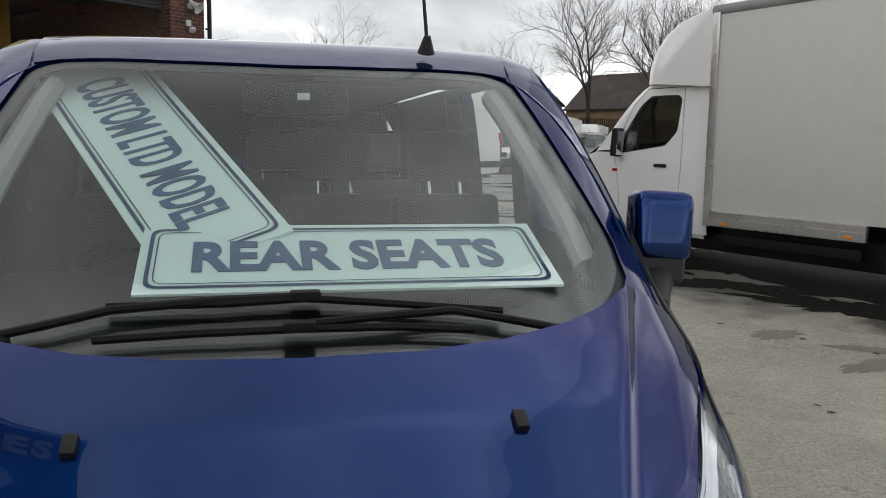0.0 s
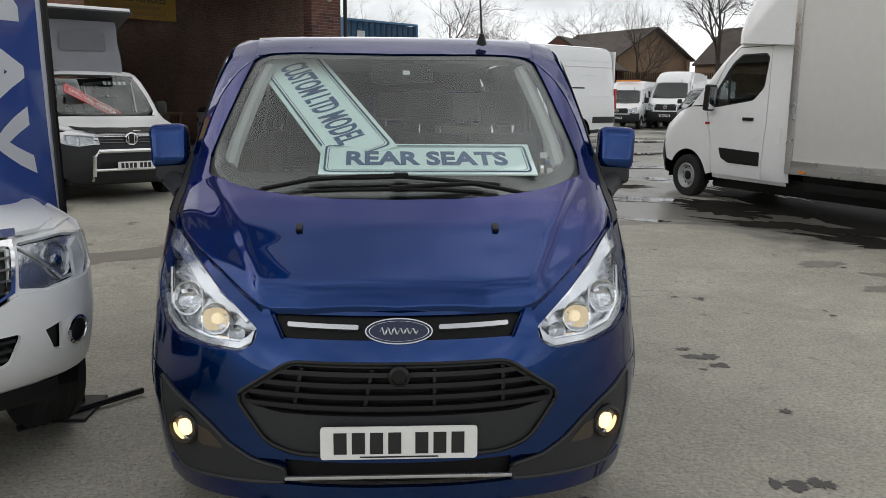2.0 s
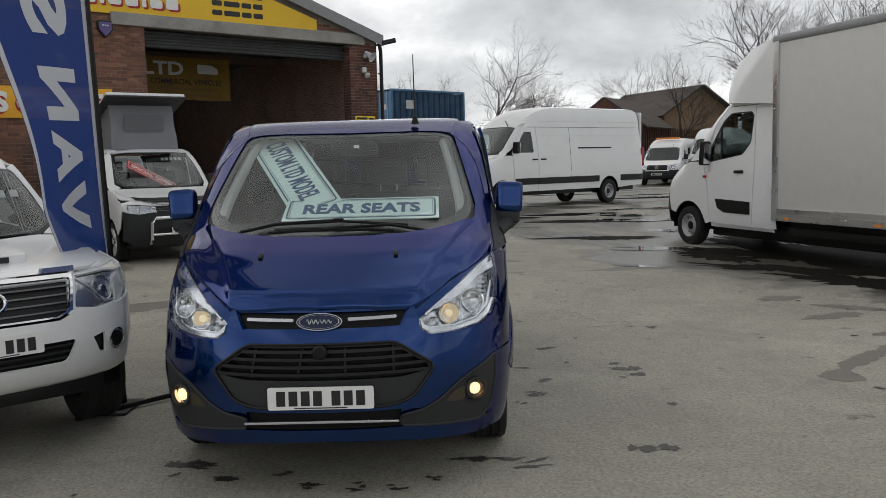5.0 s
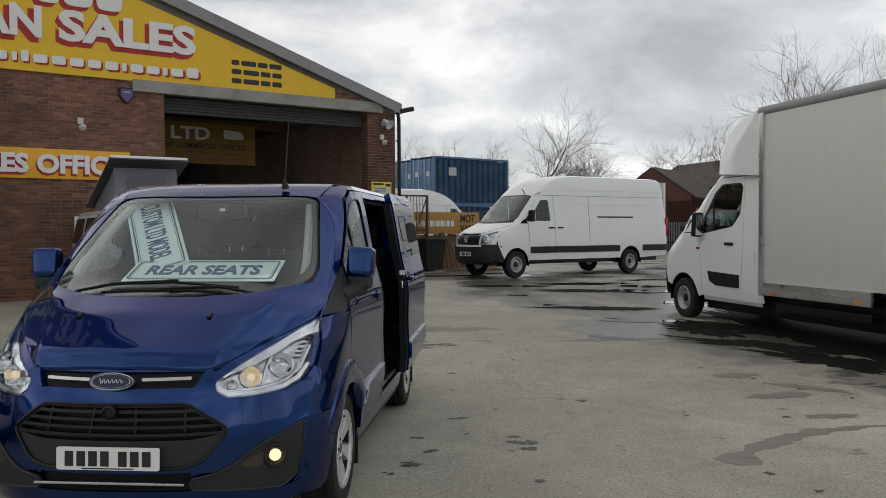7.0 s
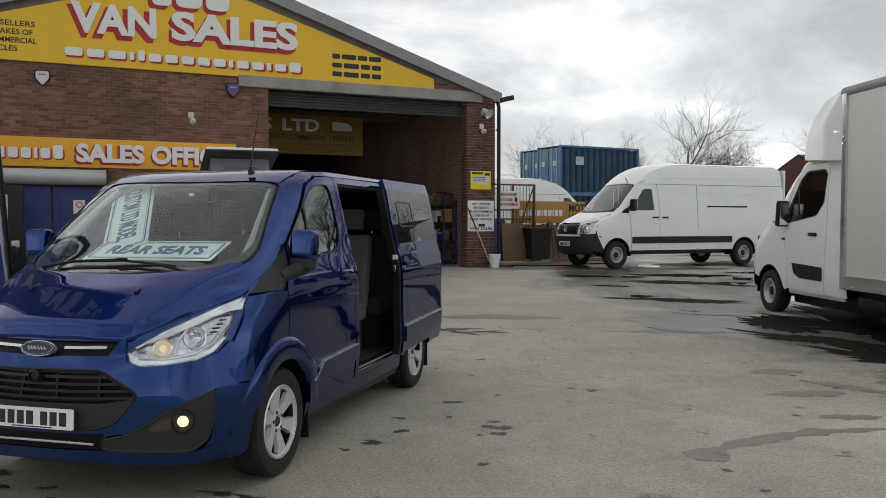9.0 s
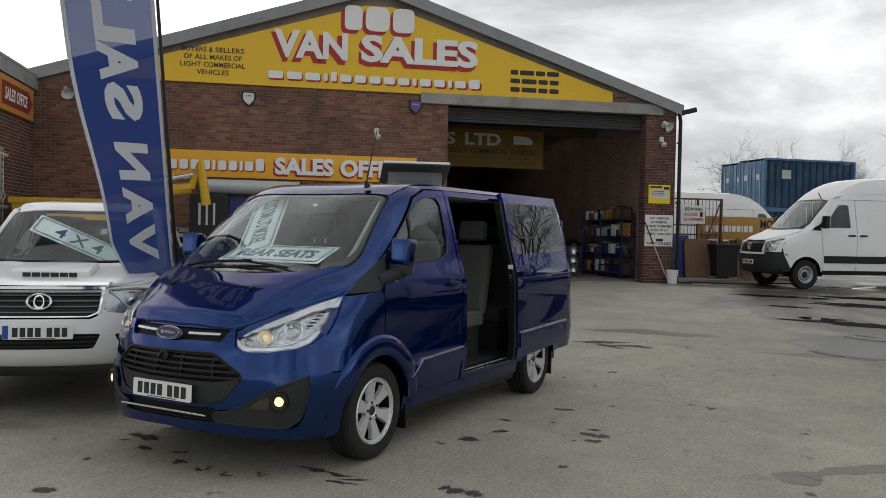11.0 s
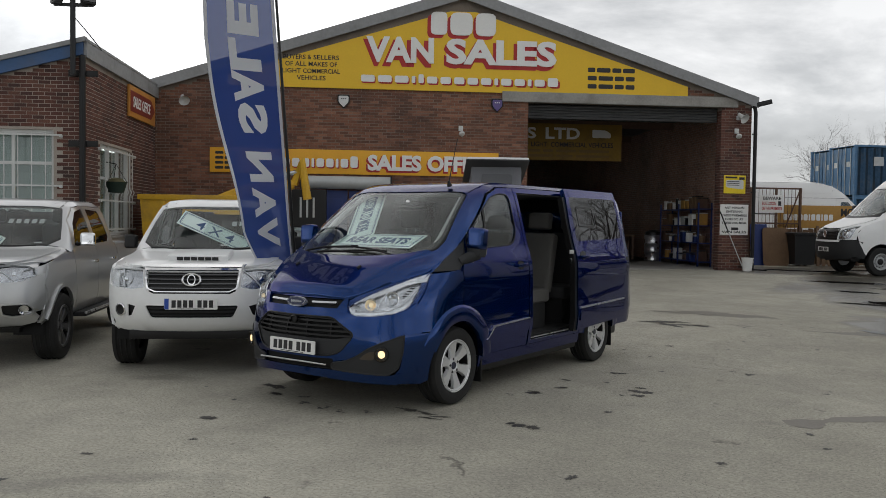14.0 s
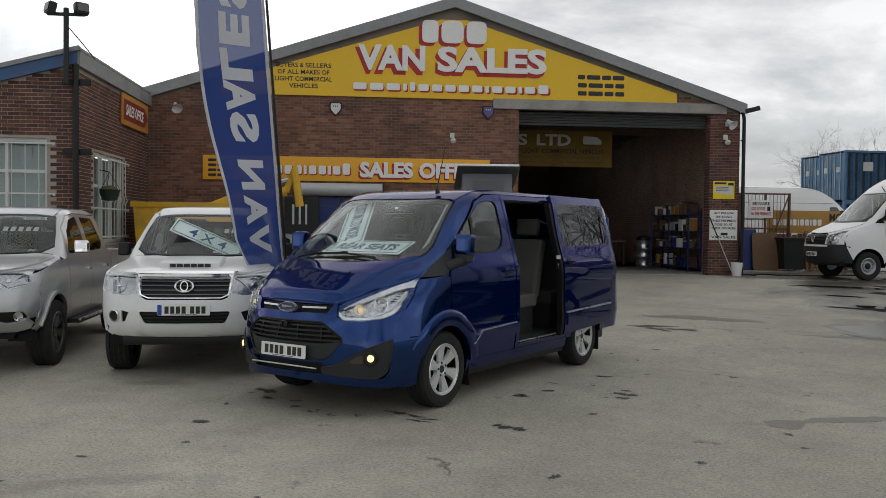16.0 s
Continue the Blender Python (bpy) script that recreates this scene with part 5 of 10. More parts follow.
part("vent_window", VAN.panel("left", rounded([(3.34, 1.55), (3.30, 1.77), (3.72, 1.77), (3.78, 1.55)], 0.04), [rounded([(3.352, 1.562), (3.315, 1.758), (3.71, 1.758), (3.765, 1.562)], 0.035)], step=0.06, off=0.088, thick=0.004), (BLACK, BLACK), slide)
part("slide_handle", box(0.035, 0.19, 0.035, 1.085, 3.34, 1.225, 0.014), BLUE, slide)
part("slide_recess", VAN.panel("left", ellipse(3.34, 1.24, 0.07, 0.042, 20), step=0.04, off=0.088, thick=0.01), (BLACK, BLACK), slide)
part("slide_moulding", VAN.panel("left", rounded([(3.26, 0.56), (4.42, 0.59), (4.44, 0.70), (3.26, 0.675)], 0.015), step=0.07, off=0.098, thick=0.025), PAINTED, slide)
part("slide_strip", VAN.panel("left", [(3.26, 0.675), (4.44, 0.70), (4.44, 0.718), (3.26, 0.693)], step=0.07, off=0.104, thick=0.02), (SATIN, SATIN), slide)
part("door_edge", VAN.panel("left", [(3.16, 0.45), (3.235, 0.45), (3.235, 0.85), (3.20, 1.30), (3.13, 1.62), (3.11, 1.87), (3.05, 1.87), (3.07, 1.62), (3.13, 1.30), (3.165, 0.85)], step=0.07, off=0.07, thick=0.06), (BLACK, BLACK), slide)
part("door_latch", box(0.03, 0.02, 0.06, 1.02, 3.12, 1.17, 0.005), CHROME, slide)
part("door_label", box(0.05, 0.004, 0.04, 1.03, 3.115, 1.28, 0.003), PLATE, slide)
part("guide_rail", VAN.panel("left", [(3.40, 1.16), (4.80, 1.16), (4.80, 1.20), (3.40, 1.20)], step=0.1, off=0.004, thick=0.02), (BLACK, BLACK), van)
part("step_tread", box(0.16, 1.05, 0.04, 0.85, 2.87, 0.40, 0.01), BLACK, van)
part("step_edge", box(0.02, 1.02, 0.012, 0.935, 2.87, 0.44, 0.004), SATIN, van)
part("rear_end", VAN.panel("top", [(-0.7, 4.70), (-0.85, 4.90), (0.85, 4.90), (0.7, 4.70)], step=0.1, off=-0.002), PAINTED, van)
part("tailgate", box(1.74, 0.05, 1.40, 0, 4.82, 0.36, 0.02), BLUE, van)
part("underbody", box(1.66, 4.4, 0.14, 0, 2.6, 0.24, 0.04), BLACK, van)
part("nose_shield", box(1.40, 0.5, 0.5, 0, 0.55, 0.28, 0.05), BLACK, van)
for s in (-1, 1):
    for y in (1.045, 3.972):
        wheel(van, s * 0.845, y, 0.342, 0.225, 0.228, "six", 10)
        arch_liner(van, s * 0.915, y, 0.335, 0.42)
        part("mud_flap", box(0.20, 0.02, 0.24, s * 0.855, y + 0.405, 0.14, 0.01), BLACK, van) if y < 2 or s > 0 else None

# wipers, lying on the screen
for pts in ([(-0.54, 0.715, 1.318), (-0.45, 0.722, 1.335), (-0.35, 0.742, 1.354), (-0.15, 0.75, 1.366), (0.015, 0.755, 1.370)], [(0.53, 0.680, 1.303), (0.424, 0.695, 1.323), (0.309, 0.712, 1.342), (0.15, 0.69, 1.338), (0.0, 0.675, 1.330)]):
    arm = part("wiper_arm", tube(pts, 0.009, 8), GRILLE, van)
    part("wiper_pivot", lathe([(0.022, 0), (0.02, 0.014), (0.01, 0.02), (0, 0.02)], 14, pose(pts[0][0], pts[0][1], pts[0][2] - 0.018, 28, 0, 0)), GRILLE, arm)
for pts in ([(-0.36, 0.756, 1.358), (-0.14, 0.746, 1.360), (0.015, 0.752, 1.366), (0.196, 0.735, 1.354), (0.414, 0.719, 1.337)], [(-0.37, 0.670, 1.313), (-0.188, 0.666, 1.321), (0.0, 0.668, 1.323), (0.186, 0.670, 1.321), (0.339, 0.662, 1.312)]):
    blade = part("wiper_blade", tube(pts, 0.0085, 6), GRILLE, van)
    x, y, z = pts[2]
    part("wiper_joint", box(0.06, 0.036, 0.02, x, y - 0.002, z - 0.004, 0.006), GRILLE, blade)

# cabin
cabin_floor = part("cabin_floor", box(1.70, 3.9, 0.06, 0, 2.95, 0.40, 0.01), TRIM, van)
part("dashboard", box(1.62, 0.62, 0.32, 0, 1.22, 1.00, 0.10, 4, pose(0, 0, 0)), TRIM, van, "dark grey plastic dashboard")
part("dash_shelf", box(1.40, 0.50, 0.04, 0, 0.98, 1.245, 0.015), TRIM, van)
part("roof_lining", box(1.30, 2.7, 0.03, 0, 3.25, 1.90, 0.01), surf("roof_lining", (0.16, 0.16, 0.155), 0.95), van)
part("sun_visor", box(0.5, 0.16, 0.02, 0.34, 1.74, 1.85, 0.008, 2), surf("visor_cloth", (0.2, 0.2, 0.195), 0.95), van)
part("sensor_housing", box(0.30, 0.12, 0.10, 0.03, 1.56, 1.745, 0.03), BLACK, van)
part("rear_mirror_sensor", box(0.035, 0.01, 0.02, 0.05, 1.492, 1.79, 0.004), PLATE, van)
PILLARCLOTH = surf("pale_pillar_trim", (0.40, 0.40, 0.385), 0.9, 0, 0.1, 120, 4)
for k in (-1, 1):
    path = [VAN.at("top", k * x, y)[0] - VAN.at("top", k * x, y)[1] * 0.055 for x, y in ((0.735, 0.99), (0.725, 1.10), (0.69, 1.28), (0.652, 1.46), (0.628, 1.56))]
    part("pillar_trim", tube(path, 0.032, 8), PILLARCLOTH, van, "pale grey inner pillar trim")
ring = part("steering_wheel", lathe([(0.175 + 0.018 * math.cos(a), 0.018 * math.sin(a)) for a in [math.tau * i / 8 for i in range(9)]], 32, pose(-0.42, 1.50, 1.22, 62, 0, 0)), BLACK, van)
part("steering_boss", box(0.32, 0.10, 0.05, 0, 0, -0.03, 0.03, 3, pose(-0.42, 1.50, 1.22, 62, 0, 0)), BLACK, ring)
part("cabin_divider", box(1.52, 0.04, 0.75, 0, 4.62, 0.46, 0.02), TRIM, van)


def seat(x, y, w, cloth, back=0.66, z=0.46, rest=True):
    base = part("seat", box(w, 0.48, 0.15, x, y, z + 0.28, 0.05, 3), cloth, van, "grey cloth seat")
    part("seat_base", box(w * 0.86, 0.40, 0.28, x, y, z, 0.02), TRIM, base)
    part("seat_back", box(w * 0.96, 0.13, back, 0, 0, 0, 0.055, 4, pose(x, y + 0.24, z + 0.38, -14, 0, 0)), cloth, base)
    part("seat_side", box(w * 0.20, 0.17, back * 0.9, 0, -0.01, 0, 0.05, 3, pose(x - w * 0.40, y + 0.23, z + 0.38, -14, 0, 0)), cloth, base)
    if rest:
        part("head_rest", box(0.27, 0.10, 0.19, 0, 0, 0, 0.05, 4, pose(x, y + 0.43, z + 1.07, -8, 0, 0)), cloth, base)
        for d in (-0.06, 0.06):
            part("rest_post", tube([(x + d, y + 0.40, z + 0.98), (x + d, y + 0.425, z + 1.12)], 0.007, 6), CHROME, base)


seat(-0.45, 1.80, 0.52, FABRIC)
seat(0.20, 1.82, 0.44, FABRIC)
seat(0.62, 1.82, 0.42, FABRIC)
for x in (-0.50, 0.0, 0.50):
    seat(x, 2.95, 0.48, FABRIC2 if x > 0.3 else FABRIC)
    seat(x, 3.75, 0.48, FABRIC)
part("seat_divider", box(0.84, 0.03, 0.60, 0.40, 2.20, 0.80, 0.02), FABRIC, van)

# boards behind the windscreen
MINT = surf("pale_mint_card", (0.74, 0.88, 0.84), 0.5, 0, 0.03, 40, 2)
NAVY = surf("blue_print", (0.028, 0.085, 0.20), 0.5, 0, 0.06, 40, 3)


def card(name, m, width, height, text, tw, th, label, border=True, heavy=0.012, mats=None, flip=False):
    """A printed card in x, z facing -y, with a double border and its words."""
    ground, ink = mats or (MINT, NAVY)
    root = thing(name, m, label, "sign")
    part("card", box(width, 0.006, height, 0, 0.003, -height / 2), ground, root)
    if border:
        for inset, t in ((0.018, 0.009), (0.034, 0.003)):
            w, h = width / 2 - inset, height / 2 - inset
            outer, hole = rounded([(-w, -h), (w, -h), (w, h), (-w, h)], 0.03), rounded([(-w + t, -h + t), (w - t, -h + t), (w - t, h - t), (-w + t, h - t)], 0.026)
            bm = bmesh.new()
            a, b = [bm.verts.new((x, -0.002, z)) for x, z in outer], [bm.verts.new((x, -0.002, z)) for x, z in hole]
            for i in range(len(a)):
                j = (i + 1) % len(a)
                bm.faces.new((a[i], a[j], b[j], b[i]))
            bmesh.ops.solidify(bm, geom=bm.faces[:], thickness=0.0015)
            part("border", bm, ink, root)
    if text:
        part("words", letters(text, tw, th, 0.002, heavy=heavy), ink, root).location = (0, -0.001, 0)
    return root


slope = math.degrees(math.atan2(0.11, 0.27))
card("window_card", pose(0.13, 0.95, 1.425, -(90 - slope), 0, 1) , 0.91, 0.29, "REAR SEATS", 0.69, 0.132, "mint card with blue border reading REAR SEATS, on the dashboard", heavy=0.036)
along = Vector((0.34, -0.59, -0.365)).normalized()
up = Vector((1, -0.1, 0))
up = (up - up.dot(along) * along).normalized()
back = up.cross(along)
m_card = Matrix((along, back, up)).transposed().to_4x4()
m_card.translation = (-0.352, 1.355, 1.662)
card("window_card", m_card, 0.98, 0.31, "CUSTOM LTD MODEL", 0.74, 0.135, "mint card with blue border reading CUSTOM LTD MODEL", heavy=0.02)

# ---- the white pickup ----
def pickup_rows(w, roof_z):
    return [
        (0.42, 0.22, 0.36, 2.6, w * 0.90, 5.20), (0.50, 0.07, 0.44, 2.5, w * 0.96, 5.25), (0.72, 0.00, 0.50, 2.4, w, 5.25), (0.90, 0.025, 0.50, 2.5, w, 5.25),
        (1.05, 0.07, 0.50, 2.6, w * 0.995, 5.25), (1.11, 0.14, 0.50, 2.8, w * 0.985, 5.23), (1.15, 0.32, 0.58, 3.0, w * 0.975, 5.22), (1.20, 0.80, 0.50, 3.0, w * 0.965, 5.21),
        (1.235, 1.12, 0.36, 3.0, w * 0.955, 5.20), (1.265, 1.20, 0.34, 3.0, w * 0.945, 3.50), (1.40, 1.37, 0.34, 3.0, w * 0.905, 3.47), (1.60, 1.63, 0.32, 3.0, w * 0.84, 3.40),
        (roof_z - 0.07, 1.90, 0.30, 3.0, w * 0.765, 3.32), (roof_z - 0.025, 2.02, 0.28, 3.0, w * 0.70, 3.24), (roof_z, 2.25, 0.26, 3.0, w * 0.55, 3.05)]


PW = [(0, 1.18), (0.35, 1.20), (0.62, 1.27), (0.755, 1.42), (0.71, 1.62), (0.64, 1.87), (0.3, 1.835), (0, 1.825)]
PB = [(0, 0.11), (0.40, 0.15), (0.62, 0.24), (0.74, 0.40), (0.80, 0.70), (0.82, 1.20), (0.77, 1.26), (0.62, 1.235), (0.35, 1.165), (0, 1.145)]


def pillar_strip(shape, inner, outer, s, n=16):
    """A rounded windscreen pillar, drawn from the edge of the glass to the edge of the door."""
    def along(path, u):
        i = min(int(u * (len(path) - 1)), len(path) - 2)
        v = u * (len(path) - 1) - i
        return [a + (b - a) * v for a, b in zip(path[i], path[i + 1])]

    bm = bmesh.new()
    rows = []
    for k in range(n + 1):
        (x, y), (b, z) = along(inner, k / n), along(outer, k / n)
        p, pn = shape.at("top", s * x, y)
        q, qn = shape.at("left" if s > 0 else "right", b, z)
        out = (pn + qn).normalized()
        row = []
        for j in range(6):
            v = j / 5
            row.append(bm.verts.new(p.lerp(q, v) + out * (0.022 * math.sin(math.pi * v) + 0.001)))
        rows.append(row)
    for a, b in zip(rows, rows[1:]):
        for j in range(5):
            bm.faces.new((a[j], a[j + 1], b[j + 1], b[j]))
    bmesh.ops.recalc_face_normals(bm, faces=bm.faces[:])
    bmesh.ops.solidify(bm, geom=bm.faces[:], thickness=0.02)
    return bm


def pickup(shape, root, paint, w, roof_z, front_y, rear_y, wheel_r, rim):
    bw = Bodywork(shape, root, paint)
    R = wheel_r + 0.075
    bonnet = bw("bonnet", "top", both(PB), off=0.002)
    bw("windscreen", "top", both(PW), GLASS, off=-0.003, r=0.05)
    bw("screen_seal", "top", both([(0, 1.165), (0.36, 1.185), (0.64, 1.255), (0.775, 1.41), (0.725, 1.62), (0.652, 1.88), (0.3, 1.85), (0, 1.84)]), BLACK, [rounded(both([(0, 1.21), (0.34, 1.23), (0.60, 1.295), (0.725, 1.43), (0.685, 1.62), (0.615, 1.85), (0.3, 1.81), (0, 1.80)]), 0.05)], off=-0.007, thick=0.004)
    bw("roof", "top", both([(0, 1.845), (0.3, 1.855), (0.61, 1.88), (0.63, 2.2), (0.63, 3.1), (0, 3.22)]), step=0.14)
    arch_f = arc(front_y, wheel_r, R, 172, 8, 14)
    bw.sides("front_wing", [(0.50, 0.62), (front_y - R - 0.03, 0.45)] + arch_f + [(1.50, 0.45), (1.46, 0.8), (1.42, 1.2), (1.20, 1.185), (0.85, 1.16), (0.50, 1.10), (0.38, 0.90)])
    bw.sides("roof_rail", [(1.99, roof_z - 0.10), (2.25, roof_z - 0.075), (3.30, roof_z - 0.09), (3.28, roof_z - 0.03), (2.1, roof_z - 0.03), (1.98, roof_z - 0.055)], off=-0.001)
    for flipped in (False, True):
        k = w / 0.905
        part("screen_pillar", pillar_strip(shape, [(0.66, 1.262), (0.76, 1.40), (0.713, 1.62), (0.645, 1.87), (0.612, 1.90)], [(1.36, 1.185), (1.445, 1.22), (1.715, 1.563), (1.985, roof_z - 0.108), (2.06, roof_z - 0.095)], -1 if flipped else 1), paint, root)
        q = [(x * k, y) for x, y in [(0.55, 0.22), (0.70, 0.28), (0.86, 0.50), (0.885, 0.80), (0.89, 1.30), (0.76, 1.30), (0.70, 0.70), (0.60, 0.40)]]
        bw("body_shell", "top", mirror(q) if flipped else q, off=-0.012, step=0.07)
    bw.sides("body_shell", [(0.29, 1.0), (0.40, 0.62), (0.60, 0.62), (0.85, 0.82), (1.40, 0.85), (1.40, 1.19), (1.2, 1.18), (0.85, 1.155), (0.5, 1.105), (0.30, 1.07)], off=-0.012, step=0.06)
    bw.sides("bumper_side", [(0.42, 0.92), (0.36, 0.47), (front_y - R - 0.005, 0.455)] + arc(front_y, wheel_r, R + 0.005, 168, 145, 5) + [(0.53, 0.66)], off=-0.003, step=0.035)
    f_win = [(1.56, 1.26), (1.74, 1.52), (1.96, roof_z - 0.16), (2.30, roof_z - 0.115), (2.36, 1.26)]
    r_win = [(2.50, 1.26), (2.46, roof_z - 0.12), (3.02, roof_z - 0.14), (3.20, 1.34), (3.10, 1.27)]
    for side, s in (("left", 1), ("right", -1)):
        d = bw("front_door", side, [(1.51, 0.45), (2.42, 0.45), (2.43, 1.2), (2.39, roof_z - 0.085), (2.25, roof_z - 0.085), (1.985, roof_z - 0.11), (1.71, 1.56), (1.435, 1.215), (1.47, 0.8)], holes=[rounded(f_win, 0.03)], thick=0.03)
        bw("door_glass", side, f_win, PICKGLASS, off=-0.006, r=0.03, parent=d)
        part("door_handle", box(0.03, 0.17, 0.035, s * (w + 0.005), 2.28, 1.02, 0.012), CHROME if paint is SILVER else paint, d)
        d = bw("rear_door", side, [(2.43, 0.45), (3.05, 0.45), (3.22, 0.75), (3.36, 0.95), (3.38, 1.2), (3.22, roof_z - 0.10), (2.40, roof_z - 0.085), (2.44, 1.2)], holes=[rounded(r_win, 0.03)], thick=0.03)
        bw("door_glass", side, r_win, DARKGLASS, off=-0.006, r=0.03, parent=d)
        part("door_handle", box(0.03, 0.17, 0.035, s * (w + 0.005), 3.18, 1.02, 0.012), CHROME if paint is SILVER else paint, d)
        bw("cab_back_panel", side, [(3.07, 0.45), (3.50, 0.45), (3.47, 1.22), (3.40, 1.55), (3.29, roof_z - 0.10), (3.23, roof_z - 0.10), (3.39, 1.2), (3.37, 0.94), (3.23, 0.74)])
        bw("load_bed_side", side, [(3.53, 0.50), (rear_y - R, 0.50)] + arc(rear_y, wheel_r, R, 166, 14, 14) + [(5.18, 0.50), (5.20, 1.22), (3.50, 1.225)], thick=0.05)
        bw("arch_flare", side, arc(front_y, wheel_r, R + 0.035, 175, 5, 16) + arc(front_y, wheel_r, R - 0.005, 5, 175, 16), off=0.02, thick=0.04)
        bw("arch_flare", side, arc(rear_y, wheel_r, R + 0.035, 175, 5, 16) + arc(rear_y, wheel_r, R - 0.005, 5, 175, 16), off=0.02, thick=0.04)
        step_bar = part("side_step", box(0.20, 1.55, 0.06, s * (w - 0.02), 2.35, 0.40, 0.025), PLASTIC, root)
        part("step_trim", box(0.03, 1.55, 0.03, s * (w + 0.07), 2.35, 0.43, 0.012), SATIN, step_bar)
        for y in (front_y, rear_y):
            wheel(root, s * (w - 0.105), y, wheel_r, 0.25, rim, "dark" if paint is SILVER else "six", 20)
            arch_liner(root, s * (w - 0.07), y, wheel_r, R + 0.01, 0.30)
    part("tail_board", box(w * 1.86, 0.06, 0.70, 0, 5.16, 0.52, 0.02), paint, root)
    part("bed_floor", box(w * 1.8, 1.66, 0.04, 0, 4.35, 0.72), BLACK, root)
    part("cab_back", box(w * 1.62, 0.04, 0.62, 0, 3.42, 0.60, 0.02), TRIM, root)
    part("rear_window", box(w * 1.40, 0.008, 0.42, 0, 3.36, 1.24, 0.003), DARKGLASS, root)
    part("headliner", box(w * 1.12, 1.15, 0.02, 0, 2.62, roof_z - 0.06), TRIM, root)
    part("underbody", box(w * 1.4, 4.6, 0.16, 0, 2.7, 0.36, 0.04), BLACK, root)
    part("nose_shield", box(w * 1.5, 0.5, 0.5, 0, 0.55, 0.42, 0.05), BLACK, root)
    part("cabin_floor", box(w * 1.7, 1.9, 0.05, 0, 2.4, 0.50), TRIM, root)
    cab_inside(root, 1.52, 1.22, w, 2)
    for x in (-0.35, 0.25):
        part("wiper", tube([(x - 0.30, 1.225, 1.262), (x, 1.195, 1.258), (x + 0.30, 1.225, 1.264)], 0.010, 6), BLACK, root)
    return bw, bonnet


DARKCHROME = surf("dull_chrome", (0.13, 0.132, 0.135), 0.30, 1.0, 0.06, 40, 4)
HIL = Shape(pickup_rows(0.905, 1.84), levels=120)
hilux = thing("pickup_truck", on_yard(-1.83, 0.40, 42), "white double-cab pickup truck with chrome grille and bonnet scoop", "pickup truck")
bw, bonnet = pickup(HIL, hilux, WHITE, 0.905, 1.84, 0.93, 4.02, 0.365, 0.22)
scoop_at = pose(0, 0.62, 1.168, 6, 0, 0)
scoop = part("bonnet_scoop", box(0.62, 0.48, 0.075, 0, 0, 0, 0.030, 3, scoop_at), WHITE, bonnet)
for i in range(6):
    part("scoop_slot", box(0.064, 0.014, 0.036, -0.180 + 0.072 * i, -0.239, 0.020, 0.006, 2, scoop_at), INK, scoop)
GR = [(-0.46, 1.075), (-0.43, 0.90), (-0.36, 0.868), (0.36, 0.868), (0.43, 0.90), (0.46, 1.075)]
grille = bw("grille", "front", GR, BLACK, off=-0.035, r=0.02)
bw("grille_frame", "front", [(-0.48, 1.095), (-0.447, 0.893), (-0.365, 0.858), (0.365, 0.858), (0.447, 0.893), (0.48, 1.095)], CHROME, [rounded(GR, 0.02)], off=0.006, thick=0.03, step=0.06, label="chrome grille frame")
for i in range(4):
    z = 0.895 + 0.045 * i
    bw("grille_bar", "front", [(-0.44 - 0.006 * i, z + 0.009), (-0.44 - 0.006 * i, z), (0.44 + 0.006 * i, z), (0.44 + 0.006 * i, z + 0.009)], DARKCHROME, off=-0.004, thick=0.03, step=0.07, parent=grille)
bw("bonnet_chrome", "front", [(-0.52, 1.125), (-0.50, 1.102), (0.50, 1.102), (0.52, 1.125)], CHROME, off=0.008, thick=0.02, step=0.07)
badge = part("badge", lathe([(0.088 + 0.012 * math.cos(a), 0.012 * math.sin(a)) for a in [math.tau * i / 8 for i in range(9)]], 28, pose(0, 0.015, 0.985, 90 - 12, 0, 0) @ Matrix.Diagonal((1, 0.70, 1, 1))), CHROME, grille, "chrome oval badge")
part("badge_loop", lathe([(0.036 + 0.008 * math.cos(a), 0.008 * math.sin(a)) for a in [math.tau * i / 6 for i in range(7)]], 20, pose(0, 0.012, 0.985, 90 - 12, 0, 0) @ Matrix.Diagonal((1, 1.4, 1, 1))), CHROME, badge)
front_lamp(bw, [(0.50, 1.090), (0.475, 0.905), (0.60, 0.885), (0.81, 0.905), (0.865, 0.98), (0.862, 1.075), (0.72, 1.10)])
LOW = [(-0.46, 0.725), (-0.40, 0.595), (0.40, 0.595), (0.46, 0.725)]
fogs = [[(0.56, 0.715), (0.60, 0.62), (0.64, 0.61), (0.64, 0.735)]]
bw("front_bumper", "front", both([(0, 0.845), (0.375, 0.843), (0.465, 0.882), (0.60, 0.876), (0.80, 0.895), (0.885, 0.93), (0.895, 0.62), (0.875, 0.50), (0.70, 0.455), (0, 0.445)]), holes=[rounded(LOW, 0.03), fogs[0], mirror(fogs[0])], step=0.07)
lower = bw("lower_grille", "front", [(-0.47, 0.735), (-0.41, 0.585), (0.41, 0.585), (0.47, 0.735)], BLACK, off=-0.04)
for i in range(3):
    bw("lower_slat", "front", [(-0.44 + 0.015 * i, 0.702 - 0.04 * i), (-0.44 + 0.015 * i, 0.688 - 0.04 * i), (0.44 - 0.015 * i, 0.688 - 0.04 * i), (0.44 - 0.015 * i, 0.702 - 0.04 * i)], PLASTIC, off=-0.02, parent=lower)
